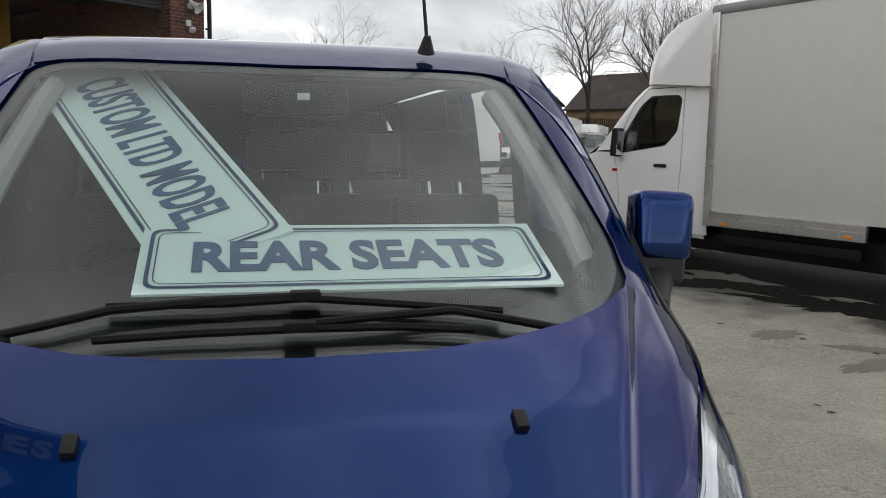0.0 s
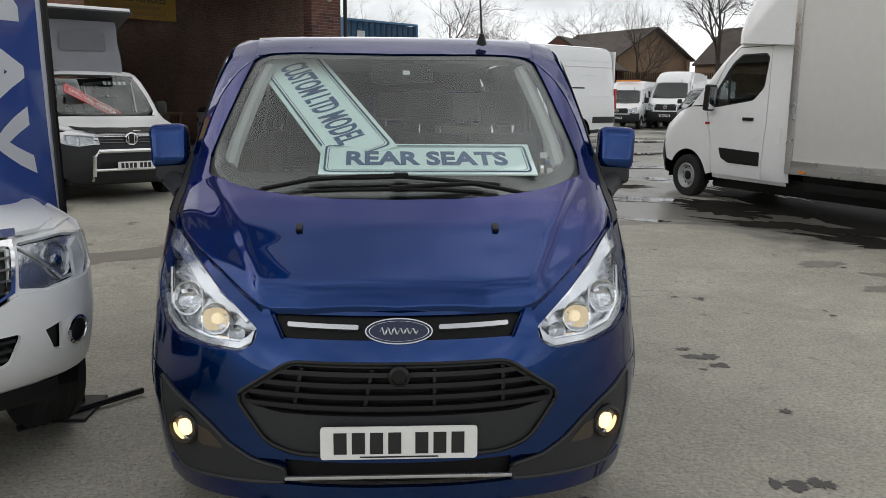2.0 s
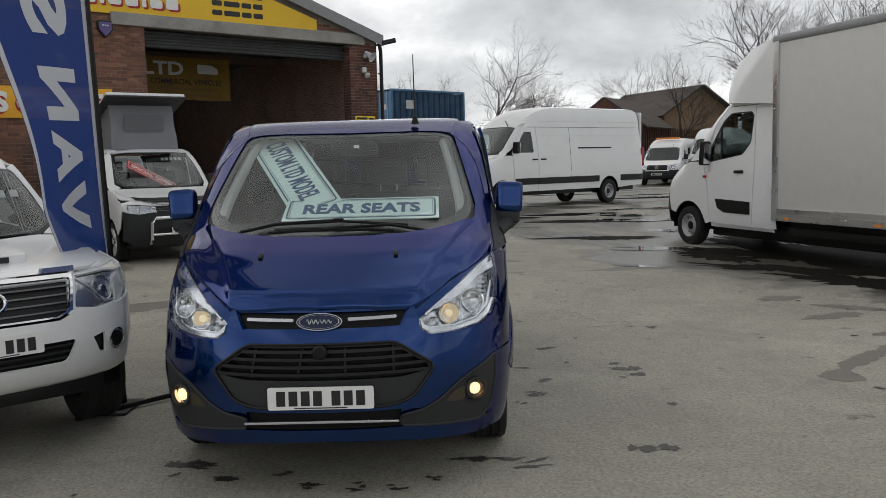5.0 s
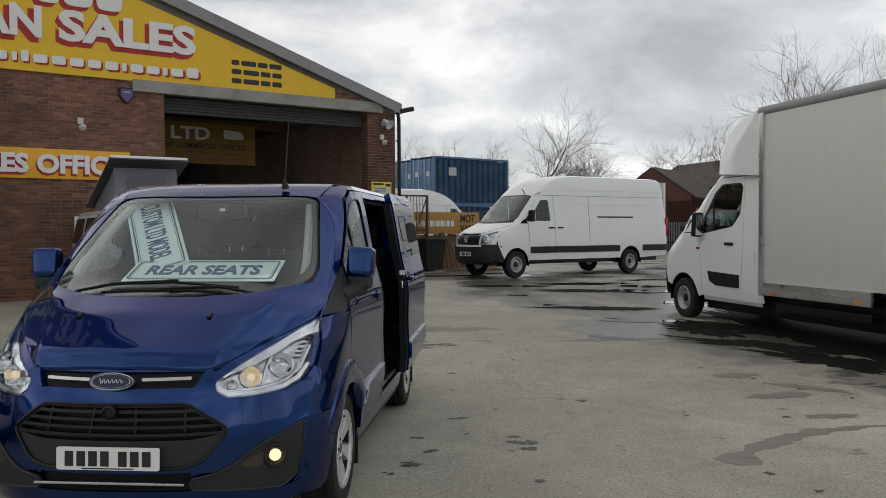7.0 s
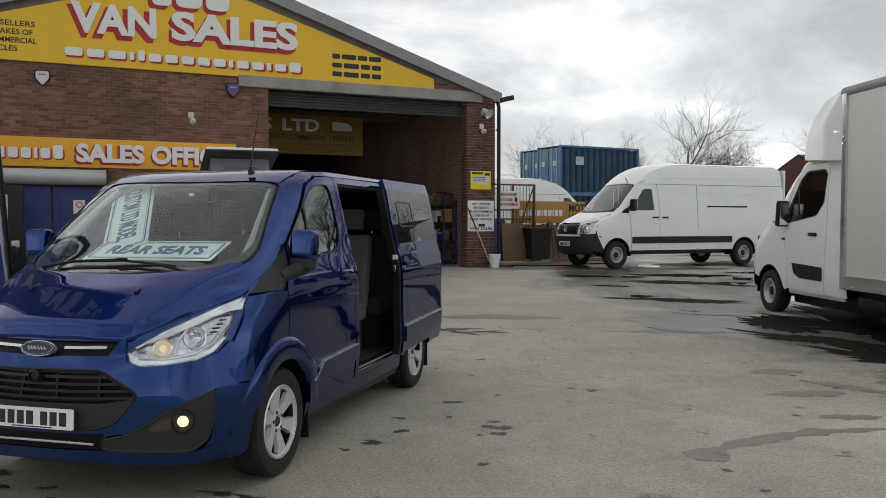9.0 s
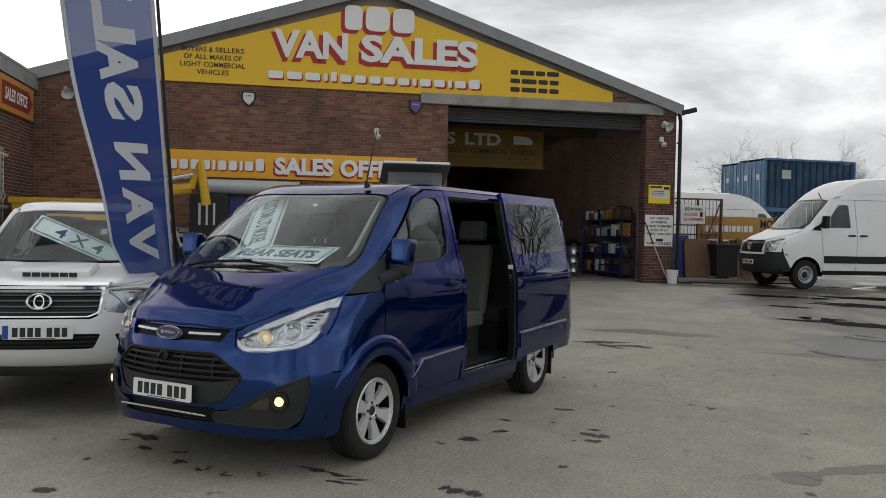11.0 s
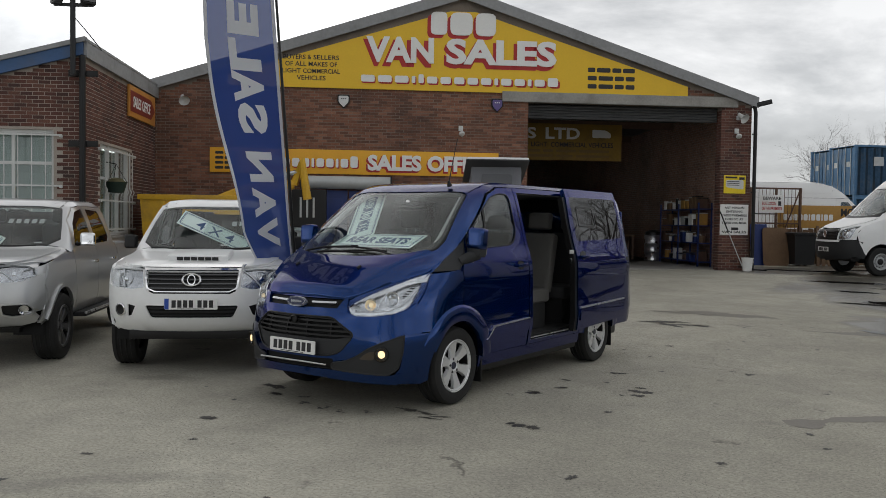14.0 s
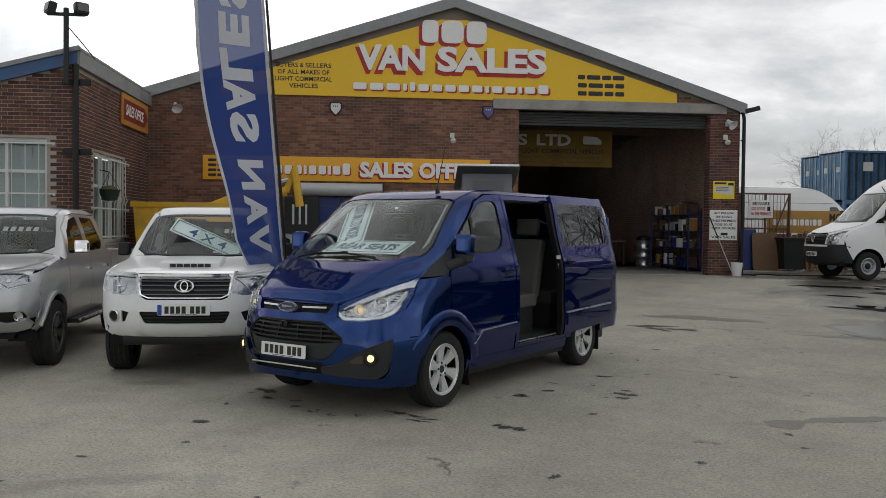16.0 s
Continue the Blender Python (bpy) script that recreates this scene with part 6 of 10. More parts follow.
for s in (-1, 1):
    bw("fog_recess", "front", fogs[0] if s > 0 else mirror(fogs[0]), BLACK, off=-0.03)
    at, n = HIL.at("front", s * 0.715, 0.675)
    fl = part("fog_lamp", lathe([(0.066, 0), (0.066, -0.012), (0.055, -0.016), (0.05, 0.0)], 20, look(at - n * 0.002, at + n)), CHROME, hilux)
    part("fog_lens", lathe([(0.05, -0.008), (0.03, -0.004), (0, -0.002)], 16, look(at, at + n)), BLACK, fl)
plate(hilux, pose(0, -0.020, 0.745, -2, 0, 0), blue_band=True)
wing_mirrors(hilux, 0.96, 1.60, 1.24, 0.13, 0.16, BLACK)
part("lower_shield", box(1.3, 0.3, 0.10, 0, 0.35, 0.36, 0.03), BLACK, hilux)

# ---- the silver pickup ----
NAV = Shape(pickup_rows(0.925, 1.82), levels=120)
navara = thing("pickup_truck", on_yard(-3.90, -1.07, 43), "silver double-cab pickup truck with chrome mirrors and alloy wheels", "pickup truck")
bw, bonnet = pickup(NAV, navara, SILVER, 0.925, 1.82, 0.93, 4.08, 0.372, 0.235)
GR = [(-0.44, 1.08), (-0.33, 0.84), (0.33, 0.84), (0.44, 1.08)]
grille = bw("grille", "front", GR, BLACK, off=-0.03, r=0.03)
bw("grille_frame", "front", [(-0.47, 1.10), (-0.36, 0.82), (0.36, 0.82), (0.47, 1.10)], CHROME, [rounded(GR, 0.03)], off=0.006, thick=0.03, step=0.06)
for i in range(4):
    bw("grille_bar", "front", [(-0.40, 0.88 + 0.05 * i), (-0.40, 0.865 + 0.05 * i), (0.40, 0.865 + 0.05 * i), (0.40, 0.88 + 0.05 * i)], PLASTIC, off=-0.01, parent=grille)
front_lamp(bw, [(0.485, 1.085), (0.465, 0.955), (0.58, 0.915), (0.74, 0.925), (0.855, 0.985), (0.86, 1.045), (0.78, 1.09), (0.64, 1.105)])
FG = [(0.56, 0.70), (0.57, 0.58), (0.66, 0.55), (0.82, 0.57), (0.845, 0.63), (0.80, 0.70)]
bw("front_bumper", "front", both([(0, 0.815), (0.35, 0.815), (0.45, 0.955), (0.58, 0.908), (0.74, 0.918), (0.86, 0.975), (0.905, 1.0), (0.915, 0.62), (0.895, 0.50), (0.70, 0.455), (0, 0.445)]), holes=[rounded([(-0.44, 0.68), (-0.40, 0.55), (0.40, 0.55), (0.44, 0.68)], 0.03), rounded(FG, 0.02), rounded(mirror(FG), 0.02)], step=0.07)
bw("lower_grille", "front", [(-0.45, 0.69), (-0.41, 0.54), (0.41, 0.54), (0.45, 0.69)], BLACK, off=-0.04)
for s in (-1, 1):
    p = FG if s > 0 else mirror(FG)
    bw("fog_recess", "front", p, BLACK, off=-0.03, r=0.02)
    bw("fog_surround", "front", p, SATIN, [rounded([(s * 0.575, 0.685), (s * 0.585, 0.59), (s * 0.66, 0.567), (s * 0.81, 0.585), (s * 0.83, 0.63), (s * 0.79, 0.685)], 0.02)], off=0.006, r=0.02)
    at, n = NAV.at("front", s * 0.76, 0.63)
    part("fog_lamp", lathe([(0.05, 0), (0.05, -0.012), (0.04, -0.004), (0, -0.002)], 18, look(at - n * 0.02, at + n)), CHROME, navara)
plate(navara, pose(0, -0.02, 0.76, -2, 0, 0))
wing_mirrors(navara, 1.01, 1.62, 1.25, 0.17, 0.16, CHROME)

# ---- the white camper van with raised roof ----
CAMP = Shape([
    (0.25, 0.16, 0.50, 2.5, 0.88, 4.85), (0.36, 0.03, 0.52, 2.4, 0.93, 4.88), (0.55, 0.00, 0.54, 2.4, 0.95, 4.89), (0.80, 0.02, 0.54, 2.5, 0.952, 4.89), (0.95, 0.06, 0.54, 2.6, 0.95, 4.89), (1.03, 0.14, 0.55, 2.7, 0.945, 4.89),
    (1.12, 0.42, 0.55, 2.8, 0.94, 4.88), (1.20, 0.78, 0.45, 2.9, 0.93, 4.88), (1.26, 0.95, 0.38, 3, 0.925, 4.87), (1.55, 1.25, 0.34, 3, 0.88, 4.84), (1.80, 1.55, 0.32, 3, 0.83, 4.80), (1.90, 1.72, 0.30, 3, 0.79, 4.76), (1.935, 1.85, 0.3, 3, 0.72, 4.7), (1.95, 2.05, 0.28, 3, 0.58, 4.5)], levels=100)
camper = thing("camper_van", on_yard(-3.79, 9.86, 37), "white camper van with its grey pop-up roof raised", "van")
bw = Bodywork(CAMP, camper, WHITE)
bw("bonnet", "top", both([(0, 0.12), (0.45, 0.17), (0.68, 0.33), (0.80, 0.62), (0.85, 1.0), (0.60, 0.93), (0.3, 0.89), (0, 0.88)]), off=0.002)
bw("bonnet_cover", "top", both([(0, 0.105), (0.45, 0.15), (0.70, 0.32), (0.73, 0.48), (0.60, 0.36), (0.42, 0.30), (0, 0.26)]), BLACK, off=0.008, thick=0.008, label="black bonnet edge cover")
bw("windscreen", "top", both([(0, 0.93), (0.3, 0.95), (0.62, 1.02), (0.76, 1.16), (0.74, 1.3), (0.67, 1.64), (0.6, 1.66), (0, 1.64)]), GLASS, off=-0.003, r=0.05)
bw("screen_seal", "top", both([(0, 0.90), (0.3, 0.92), (0.64, 1.0), (0.79, 1.15), (0.765, 1.3), (0.69, 1.66), (0.6, 1.68), (0, 1.66)]), BLACK, [rounded(both([(0, 0.97), (0.3, 0.99), (0.60, 1.06), (0.72, 1.18), (0.70, 1.3), (0.64, 1.61), (0.6, 1.63), (0, 1.61)]), 0.05)], off=-0.008, thick=0.004)
bw("roof", "top", both([(0, 1.665), (0.6, 1.685), (0.72, 1.75), (0.73, 2.4), (0.73, 4.5), (0, 4.72)]), step=0.2)
FW = [(1.45, 1.28), (1.62, 1.52), (1.80, 1.78), (2.14, 1.78), (2.18, 1.28)]
MW = [(2.36, 1.28), (2.34, 1.80), (3.42, 1.80), (3.44, 1.28)]
BW = [(3.58, 1.28), (3.56, 1.80), (4.60, 1.79), (4.70, 1.28)]
for side, s in (("left", 1), ("right", -1)):
    bw("front_wing", side, [(0.42, 0.60), (0.55, 0.50)] + arc(0.95, 0.345, 0.405, 160, 8, 14) + [(1.38, 0.40), (1.36, 0.8), (1.34, 1.25), (1.10, 1.22), (0.70, 1.12), (0.45, 1.03), (0.35, 0.95)])
    d = bw("front_door", side, [(1.39, 0.36), (2.24, 0.36), (2.27, 1.0), (2.24, 1.87), (1.78, 1.87), (1.54, 1.55), (1.35, 1.26), (1.37, 0.8)], holes=[rounded(FW, 0.04)], thick=0.03)
    bw("door_glass", side, FW, CABGLASS, off=-0.005, r=0.04, parent=d)
    bw("pillar", side, [(1.33, 1.255), (1.36, 1.28), (1.53, 1.56), (1.77, 1.88), (4.70, 1.885), (4.68, 1.93), (1.84, 1.925), (1.70, 1.84), (1.48, 1.56)], off=-0.001)
    q = [(0.72, 1.02), (0.80, 0.99), (0.90, 1.04), (0.905, 1.25), (0.86, 1.50), (0.80, 1.72), (0.70, 1.76), (0.685, 1.66), (0.765, 1.30), (0.795, 1.14)]
    bw("screen_pillar", "top", q if s > 0 else mirror(q), off=-0.004, step=0.07)
    q = [(0.60, 0.26), (0.74, 0.34), (0.88, 0.52), (0.92, 0.80), (0.92, 1.10), (0.78, 1.08), (0.76, 0.66), (0.62, 0.36)]
    bw("body_shell", "top", q if s > 0 else mirror(q), off=-0.012, step=0.07)
    b = bw("body_side", side, [(2.25, 0.36), (3.54, 0.36)] + arc(3.95, 0.345, 0.405, 172, 8, 14) + [(4.84, 0.38), (4.86, 1.2), (4.76, 1.87), (2.25, 1.87), (2.28, 1.0)], holes=[rounded(MW, 0.05), rounded(BW, 0.05)], step=0.12)
    bw("side_window", side, MW, DARKGLASS, off=0.002, r=0.05, parent=b)
    bw("side_window", side, BW, DARKGLASS, off=0.002, r=0.05, parent=b)
    part("door_handle", box(0.03, 0.2, 0.03, s * 0.965, 2.12, 1.08, 0.01), BLACK, d)
    for y in (0.95, 3.95):
        wheel(camper, s * 0.825, y, 0.345, 0.23, 0.235, "five", 15)
        arch_liner(camper, s * 0.93, y, 0.345, 0.43, 0.3)
front_lamp(bw, [(0.50, 0.975), (0.52, 0.87), (0.70, 0.84), (0.83, 0.86), (0.865, 0.92), (0.85, 1.00), (0.68, 1.0)])
grille = bw("grille", "front", [(-0.50, 0.99), (-0.50, 0.86), (0.50, 0.86), (0.50, 0.99)], BLACK, off=-0.015)
for i in range(3):
    bw("grille_bar", "front", [(-0.49, 0.885 + 0.04 * i), (-0.49, 0.878 + 0.04 * i), (0.49, 0.878 + 0.04 * i), (0.49, 0.885 + 0.04 * i)], DARKCHROME, off=-0.005, parent=grille)
part("badge", lathe([(0.088, 0), (0.092, 0.012), (0.078, 0.016), (0.074, 0.008), (0, 0.008)], 24, pose(0, 0.025, 0.93, 90, 0, 0)), CHROME, grille)
part("badge_face", lathe([(0.072, 0), (0.070, 0.011), (0, 0.011)], 24, pose(0, 0.025, 0.93, 90, 0, 0)), BLACK, grille)
for k in (-1, 1):
    part("badge_stroke", box(0.012, 0.006, 0.105, 0, 0.012, 0.877, 0.002, 1, pose(k * 0.022, 0, 0, 0, k * 1.2, 0)), CHROME, grille)
bw("front_bumper", "front", both([(0, 0.855), (0.51, 0.855), (0.70, 0.83), (0.84, 0.85), (0.91, 0.88), (0.92, 0.40), (0.75, 0.30), (0, 0.28)]), PLASTIC, step=0.1, label="dark grey unpainted bumper")
bw("lower_grille", "front", [(-0.45, 0.60), (-0.48, 0.50), (0.48, 0.50), (0.45, 0.60)], BLACK, off=0.003)
bar = part("bull_bar", tube([(-0.58, 0.02, 0.36), (-0.58, -0.07, 0.42), (-0.57, -0.09, 0.70), (-0.50, -0.09, 0.765), (0.50, -0.09, 0.765), (0.57, -0.09, 0.70), (0.58, -0.07, 0.42), (0.58, 0.02, 0.36)], 0.03, 12), CHROME, camper, "polished steel bull bar")
part("cross_tube", tube([(-0.57, -0.09, 0.50), (0.57, -0.09, 0.50)], 0.022, 10), CHROME, bar)
plate(camper, pose(0, -0.115, 0.555, 0, 0, 0))
wing_mirrors(camper, 1.03, 1.42, 1.26, 0.17, 0.20, BLACK)
cab_inside(camper, 1.30, 1.25, 0.9)
part("underbody", box(1.6, 4.4, 0.14, 0, 2.5, 0.25, 0.04), BLACK, camper)
part("cabin_floor", box(1.7, 3.2, 0.05, 0, 3.1, 0.40), TRIM, camper)
part("rear_door", box(1.72, 0.05, 1.5, 0, 4.83, 0.36, 0.02), WHITE, camper)
part("nose_shield", box(1.4, 0.4, 0.5, 0, 0.5, 0.3, 0.05), BLACK, camper)
# the pop-up roof: a grey cloth bellows under a tilted lid
CANVAS = surf("grey_canvas", (0.20, 0.205, 0.225), 0.9, 0, 0.1, 90, 3, bump=0.25)
bm = bmesh.new()
low, high = [(-0.60, 1.86), (0.60, 1.86), (0.60, 4.2), (-0.60, 4.2)], [(-0.56, 2.03, 2.76), (0.56, 2.03, 2.76), (0.56, 4.2, 2.03), (-0.56, 4.2, 2.03)]
a, b = [bm.verts.new((x, y, 1.93)) for x, y in low], [bm.verts.new(p) for p in high]
for i in range(4):
    bm.faces.new((a[i], a[(i + 1) % 4], b[(i + 1) % 4], b[i]))
bmesh.ops.subdivide_edges(bm, edges=bm.edges[:], cuts=5, use_grid_fill=True)
for v in bm.verts:
    v.co += Vector((noise.noise(v.co * 3.1), noise.noise(v.co * 2.7 + Vector((5, 0, 0))), 0)) * 0.03
bmesh.ops.solidify(bm, geom=bm.faces[:], thickness=0.008)
bellows = part("roof_bellows", bm, CANVAS, camper, "grey canvas roof bellows")
part("bellows_window", slab(rounded([(-0.36, 2.25), (0.36, 2.25), (0.34, 2.56), (-0.34, 2.56)], 0.05), 0.012, pose(0, 1.905, 0) @ pose(0, 0, 0)), surf("bellows_window", (0.11, 0.115, 0.125), 0.5), bellows)
LID = surf("dark_lid_rim", (0.03, 0.03, 0.032), 0.5)
tilt = math.degrees(math.atan2(0.67, 2.15))
lid = part("roof_lid", box(1.40, 2.75, 0.06, 0, 1.12, 0, 0.03, 3, pose(0, 1.90, 2.80, -tilt, 0, 0)), WHITE, camper, "white raised roof lid")
part("lid_rim", box(1.44, 2.79, 0.03, 0, 1.12, -0.03, 0.012, 2, pose(0, 1.90, 2.80, -tilt, 0, 0)), LID, lid)
card("window_card", camper.matrix_world @ pose(-0.12, 1.22, 1.45, -48, 28, 0), 0.95, 0.22, "SPECIAL OFFER", 0.80, 0.09, "red card with white words SPECIAL OFFER in the camper windscreen", mats=(SIGNRED, SIGNWHITE))
part("price_bars", bars([1, 1, 1, 1, 1], 0.36, 0.07, 0.003), PRICEPAINT, camper).matrix_local = pose(0.32, 1.50, 1.74, -46, 0, 0)

# ---- the white panel van ----
CRAFT = Shape([
    (0.32, 0.14, 0.50, 2.5, 0.92, 6.90), (0.45, 0.03, 0.54, 2.4, 0.97, 6.93), (0.70, 0.00, 0.56, 2.4, 0.99, 6.94), (0.95, 0.03, 0.56, 2.5, 0.995, 6.94), (1.10, 0.09, 0.56, 2.6, 0.99, 6.94), (1.18, 0.22, 0.56, 2.7, 0.985, 6.94), (1.30, 0.52, 0.54, 2.7, 0.98, 6.94), (1.40, 0.80, 0.45, 2.8, 0.97, 6.93),
    (1.50, 0.96, 0.40, 2.8, 0.96, 6.93), (1.80, 1.27, 0.38, 2.8, 0.93, 6.91), (2.10, 1.60, 0.38, 2.8, 0.90, 6.89), (2.35, 1.88, 0.45, 2.7, 0.87, 6.87), (2.55, 2.20, 0.6, 2.6, 0.82, 6.84), (2.66, 2.55, 0.7, 2.6, 0.74, 6.80), (2.71, 2.95, 0.7, 2.6, 0.60, 6.7)], levels=120)


def panel_van(root, shape, paint, f_y, r_y, wheel_r, length, rail=True):
    bw = Bodywork(shape, root, paint)
    bw("bonnet", "top", both([(0, 0.15), (0.45, 0.20), (0.62, 0.34), (0.78, 0.62), (0.85, 0.98), (0.60, 0.88), (0.3, 0.82), (0, 0.81)]), off=0.002, step=0.12)
    bw("cowl", "top", both([(0, 0.80), (0.3, 0.81), (0.62, 0.88), (0.82, 1.0), (0.80, 1.1), (0.60, 0.98), (0.3, 0.92), (0, 0.91)]), BLACK, off=-0.008)
    bw("windscreen", "top", both([(0, 0.90), (0.3, 0.91), (0.62, 0.99), (0.80, 1.14), (0.76, 1.4), (0.70, 1.70), (0.3, 1.65), (0, 1.64)]), GLASS, off=-0.003, r=0.05, step=0.12)
    bw("screen_seal", "top", both([(0, 0.87), (0.3, 0.88), (0.64, 0.97), (0.83, 1.13), (0.79, 1.4), (0.725, 1.725), (0.3, 1.675), (0, 1.665)]), BLACK, [rounded(both([(0, 0.93), (0.3, 0.94), (0.60, 1.02), (0.765, 1.16), (0.725, 1.4), (0.675, 1.67), (0.3, 1.625), (0, 1.61)]), 0.05)], off=-0.008, thick=0.004, step=0.12)
    bw("roof", "top", both([(0, 1.67), (0.3, 1.68), (0.73, 1.73), (0.775, 1.9), (0.76, 2.4), (0.72, 3.2), (0.72, length - 0.25), (0, length - 0.15)]), step=0.2)
    win = [(1.50, 1.47), (1.74, 1.84), (1.88, 2.02), (2.16, 2.02), (2.22, 1.47)]
    for side, s in (("left", 1), ("right", -1)):
        bw("front_wing", side, [(0.42, 0.78), (0.55, 0.55)] + arc(f_y, wheel_r, 0.43, 160, 8, 14) + [(1.46, 0.45), (1.44, 0.9), (1.40, 1.40), (1.15, 1.40), (0.75, 1.28), (0.5, 1.17), (0.36, 1.0)], step=0.12)
        d = bw("front_door", side, [(1.475, 0.45), (2.36, 0.45), (2.38, 1.4), (2.32, 2.14), (1.86, 2.14), (1.66, 1.92), (1.415, 1.43), (1.455, 0.9)], holes=[rounded(win, 0.05)], thick=0.03, step=0.12)
        bw("door_glass", side, win, CABGLASS, off=-0.005, r=0.05, parent=d)
        part("door_handle", box(0.03, 0.2, 0.04, s * 1.0, 2.23, 1.27, 0.012), BLACK, d)
        bw("pillar", side, [(1.39, 1.425), (1.41, 1.44), (1.65, 1.93), (1.85, 2.15), (2.34, 2.15), (length - 0.06, 2.15), (length - 0.15, 2.62), (3.0, 2.62), (2.5, 2.52), (2.14, 2.36), (1.80, 2.08), (1.52, 1.72)], off=-0.001, step=0.14)
        for q in ([(0.72, 1.10), (0.83, 1.05), (0.95, 1.10), (0.955, 1.35), (0.935, 1.62), (0.91, 1.95), (0.82, 2.15), (0.74, 1.95), (0.725, 1.73), (0.79, 1.4), (0.83, 1.14)], [(0.60, 0.28), (0.76, 0.40), (0.93, 0.60), (0.96, 0.90), (0.96, 1.20), (0.80, 1.12), (0.72, 0.60)], [(0.58, 1.80), (0.76, 1.80), (0.89, 2.1), (0.87, 2.8), (0.85, 3.3), (0.85, length - 0.2), (0.58, length - 0.2)]):
            bw("body_shell", "top", q if s > 0 else mirror(q), off=-0.010, step=0.12)
        bw("bumper_side", side, [(0.36, 0.85), (0.36, 0.42), (f_y - 0.42, 0.40)] + arc(f_y, wheel_r, 0.435, 176, 150, 5) + [(0.55, 0.80)], PLASTIC, off=-0.002)
        b = bw("body_side", side, [(2.375, 0.45), (r_y - 0.44, 0.45)] + arc(r_y, wheel_r, 0.43, 168, 12, 14) + [(length - 0.03, 0.5), (length - 0.03, 1.4), (length - 0.06, 2.14), (2.335, 2.14), (2.395, 1.4)], step=0.2)
        for y0, y1 in ((2.38, f_y + 2.662), (f_y + 2.668, r_y - 0.46), (r_y + 0.5, length - 0.05)):
            bw("rub_strip", side, rounded([(y0, 0.63), (y1, 0.63), (y1, 0.80), (y0, 0.80)], 0.02), BLACK, off=0.018, thick=0.02, step=0.2, parent=b)
        bw("rub_strip", side, rounded([(1.48, 0.63), (2.37, 0.63), (2.37, 0.80), (1.48, 0.80)], 0.02), BLACK, off=0.018, thick=0.02, step=0.2, parent=b)
        for y in (f_y + 2.665,):
            bw("door_seam", side, [(y, 0.46), (y + 0.014, 0.46), (y + 0.014, 2.13), (y, 2.13)], INK, off=0.001, thick=0.004, step=0.3, parent=b)
        for z in (1.36, 1.92):
            bw("swage_line", side, [(2.42, z), (length - 0.1, z), (length - 0.1, z + 0.014), (2.42, z + 0.014)], paint, off=0.007, thick=0.012, step=0.2, parent=b)
        bw("roof_line", side, [(2.5, 2.30), (length - 0.15, 2.30), (length - 0.15, 2.314), (2.5, 2.314)], paint, off=0.006, thick=0.012, step=0.2, parent=b)
        bw("slide_rail", side, [(4.0, 1.56), (5.45, 1.56), (5.45, 1.60), (4.0, 1.60)], BLACK, off=0.004, thick=0.012, step=0.2, parent=b)
        part("door_handle", box(0.03, 0.2, 0.04, s * 1.0, 2.56, 1.27, 0.012), BLACK, b)
        part("tail_lamp", box(0.05, 0.10, 0.55, s * 0.955, length - 0.04, 1.02, 0.015), REDLENS, root, "red tail lamp")
        for y in (f_y, r_y):
            wheel(root, s * 0.87, y, wheel_r, 0.23, 0.20, "steel", 0)
            arch_liner(root, s * 0.97, y, wheel_r, 0.45, 0.3)
    part("underbody", box(1.6, length - 0.6, 0.18, 0, length / 2, 0.34, 0.04), BLACK, root)
    part("nose_shield", box(1.4, 0.4, 0.6, 0, 0.5, 0.4, 0.05), BLACK, root)
    part("rear_door", box(1.78, 0.05, 2.1, 0, length - 0.03, 0.5, 0.02), paint, root)
    part("bulkhead", box(1.7, 0.04, 1.9, 0, 2.45, 0.5), TRIM, root)
    part("cabin_floor", box(1.75, 1.6, 0.05, 0, 1.7, 0.55), TRIM, root)
    cab_inside(root, 1.30, 1.45, 0.9)
    return bw


crafter = thing("panel_van", on_yard(0.66, 18.92, -52) @ Matrix.Diagonal((1, 1, 1.055, 1)), "white long high-roof panel van with black bumper and rub strips", "van")
bw = panel_van(crafter, CRAFT, WHITE, 1.0, 5.325, 0.345, 6.94)
bw("front_bumper", "front", both([(0, 0.80), (0.42, 0.80), (0.60, 0.84), (0.88, 0.86), (0.97, 0.84), (0.97, 0.50), (0.80, 0.40), (0, 0.37)]), PLASTIC, step=0.12, label="black plastic bumper")
grille = bw("grille", "front", [(-0.52, 1.13), (-0.50, 0.86), (0.50, 0.86), (0.52, 1.13)], BLACK, off=-0.012, r=0.02)
for i in range(3):
    bw("grille_bar", "front", [(-0.5, 0.93 + 0.065 * i), (-0.5, 0.91 + 0.065 * i), (0.5, 0.91 + 0.065 * i), (0.5, 0.93 + 0.065 * i)], PLASTIC, off=0.004, parent=grille)
bw("nose_panel", "front", both([(0, 0.855), (0.5, 0.855), (0.60, 0.85), (0.60, 0.81), (0, 0.806)]), step=0.1)
part("badge", lathe([(0.085, 0), (0.088, 0.012), (0.075, 0.016), (0.07, 0.008), (0, 0.008)], 24, pose(0, 0.03, 1.0, 90, 0, 0)), CHROME, grille)
front_lamp(bw, [(0.55, 1.10), (0.56, 0.88), (0.70, 0.87), (0.86, 0.90), (0.90, 1.05), (0.875, 1.22), (0.80, 1.21)])
plate(crafter, pose(0, -0.02, 0.62, 0, 0, 0))
wing_mirrors(crafter, 1.10, 1.42, 1.45, 0.20, 0.30, BLACK)
part("roof_aerial", tube([(0.45, 1.72, 2.18), (0.45, 1.62, 2.32)], 0.012, 6), BLACK, crafter)

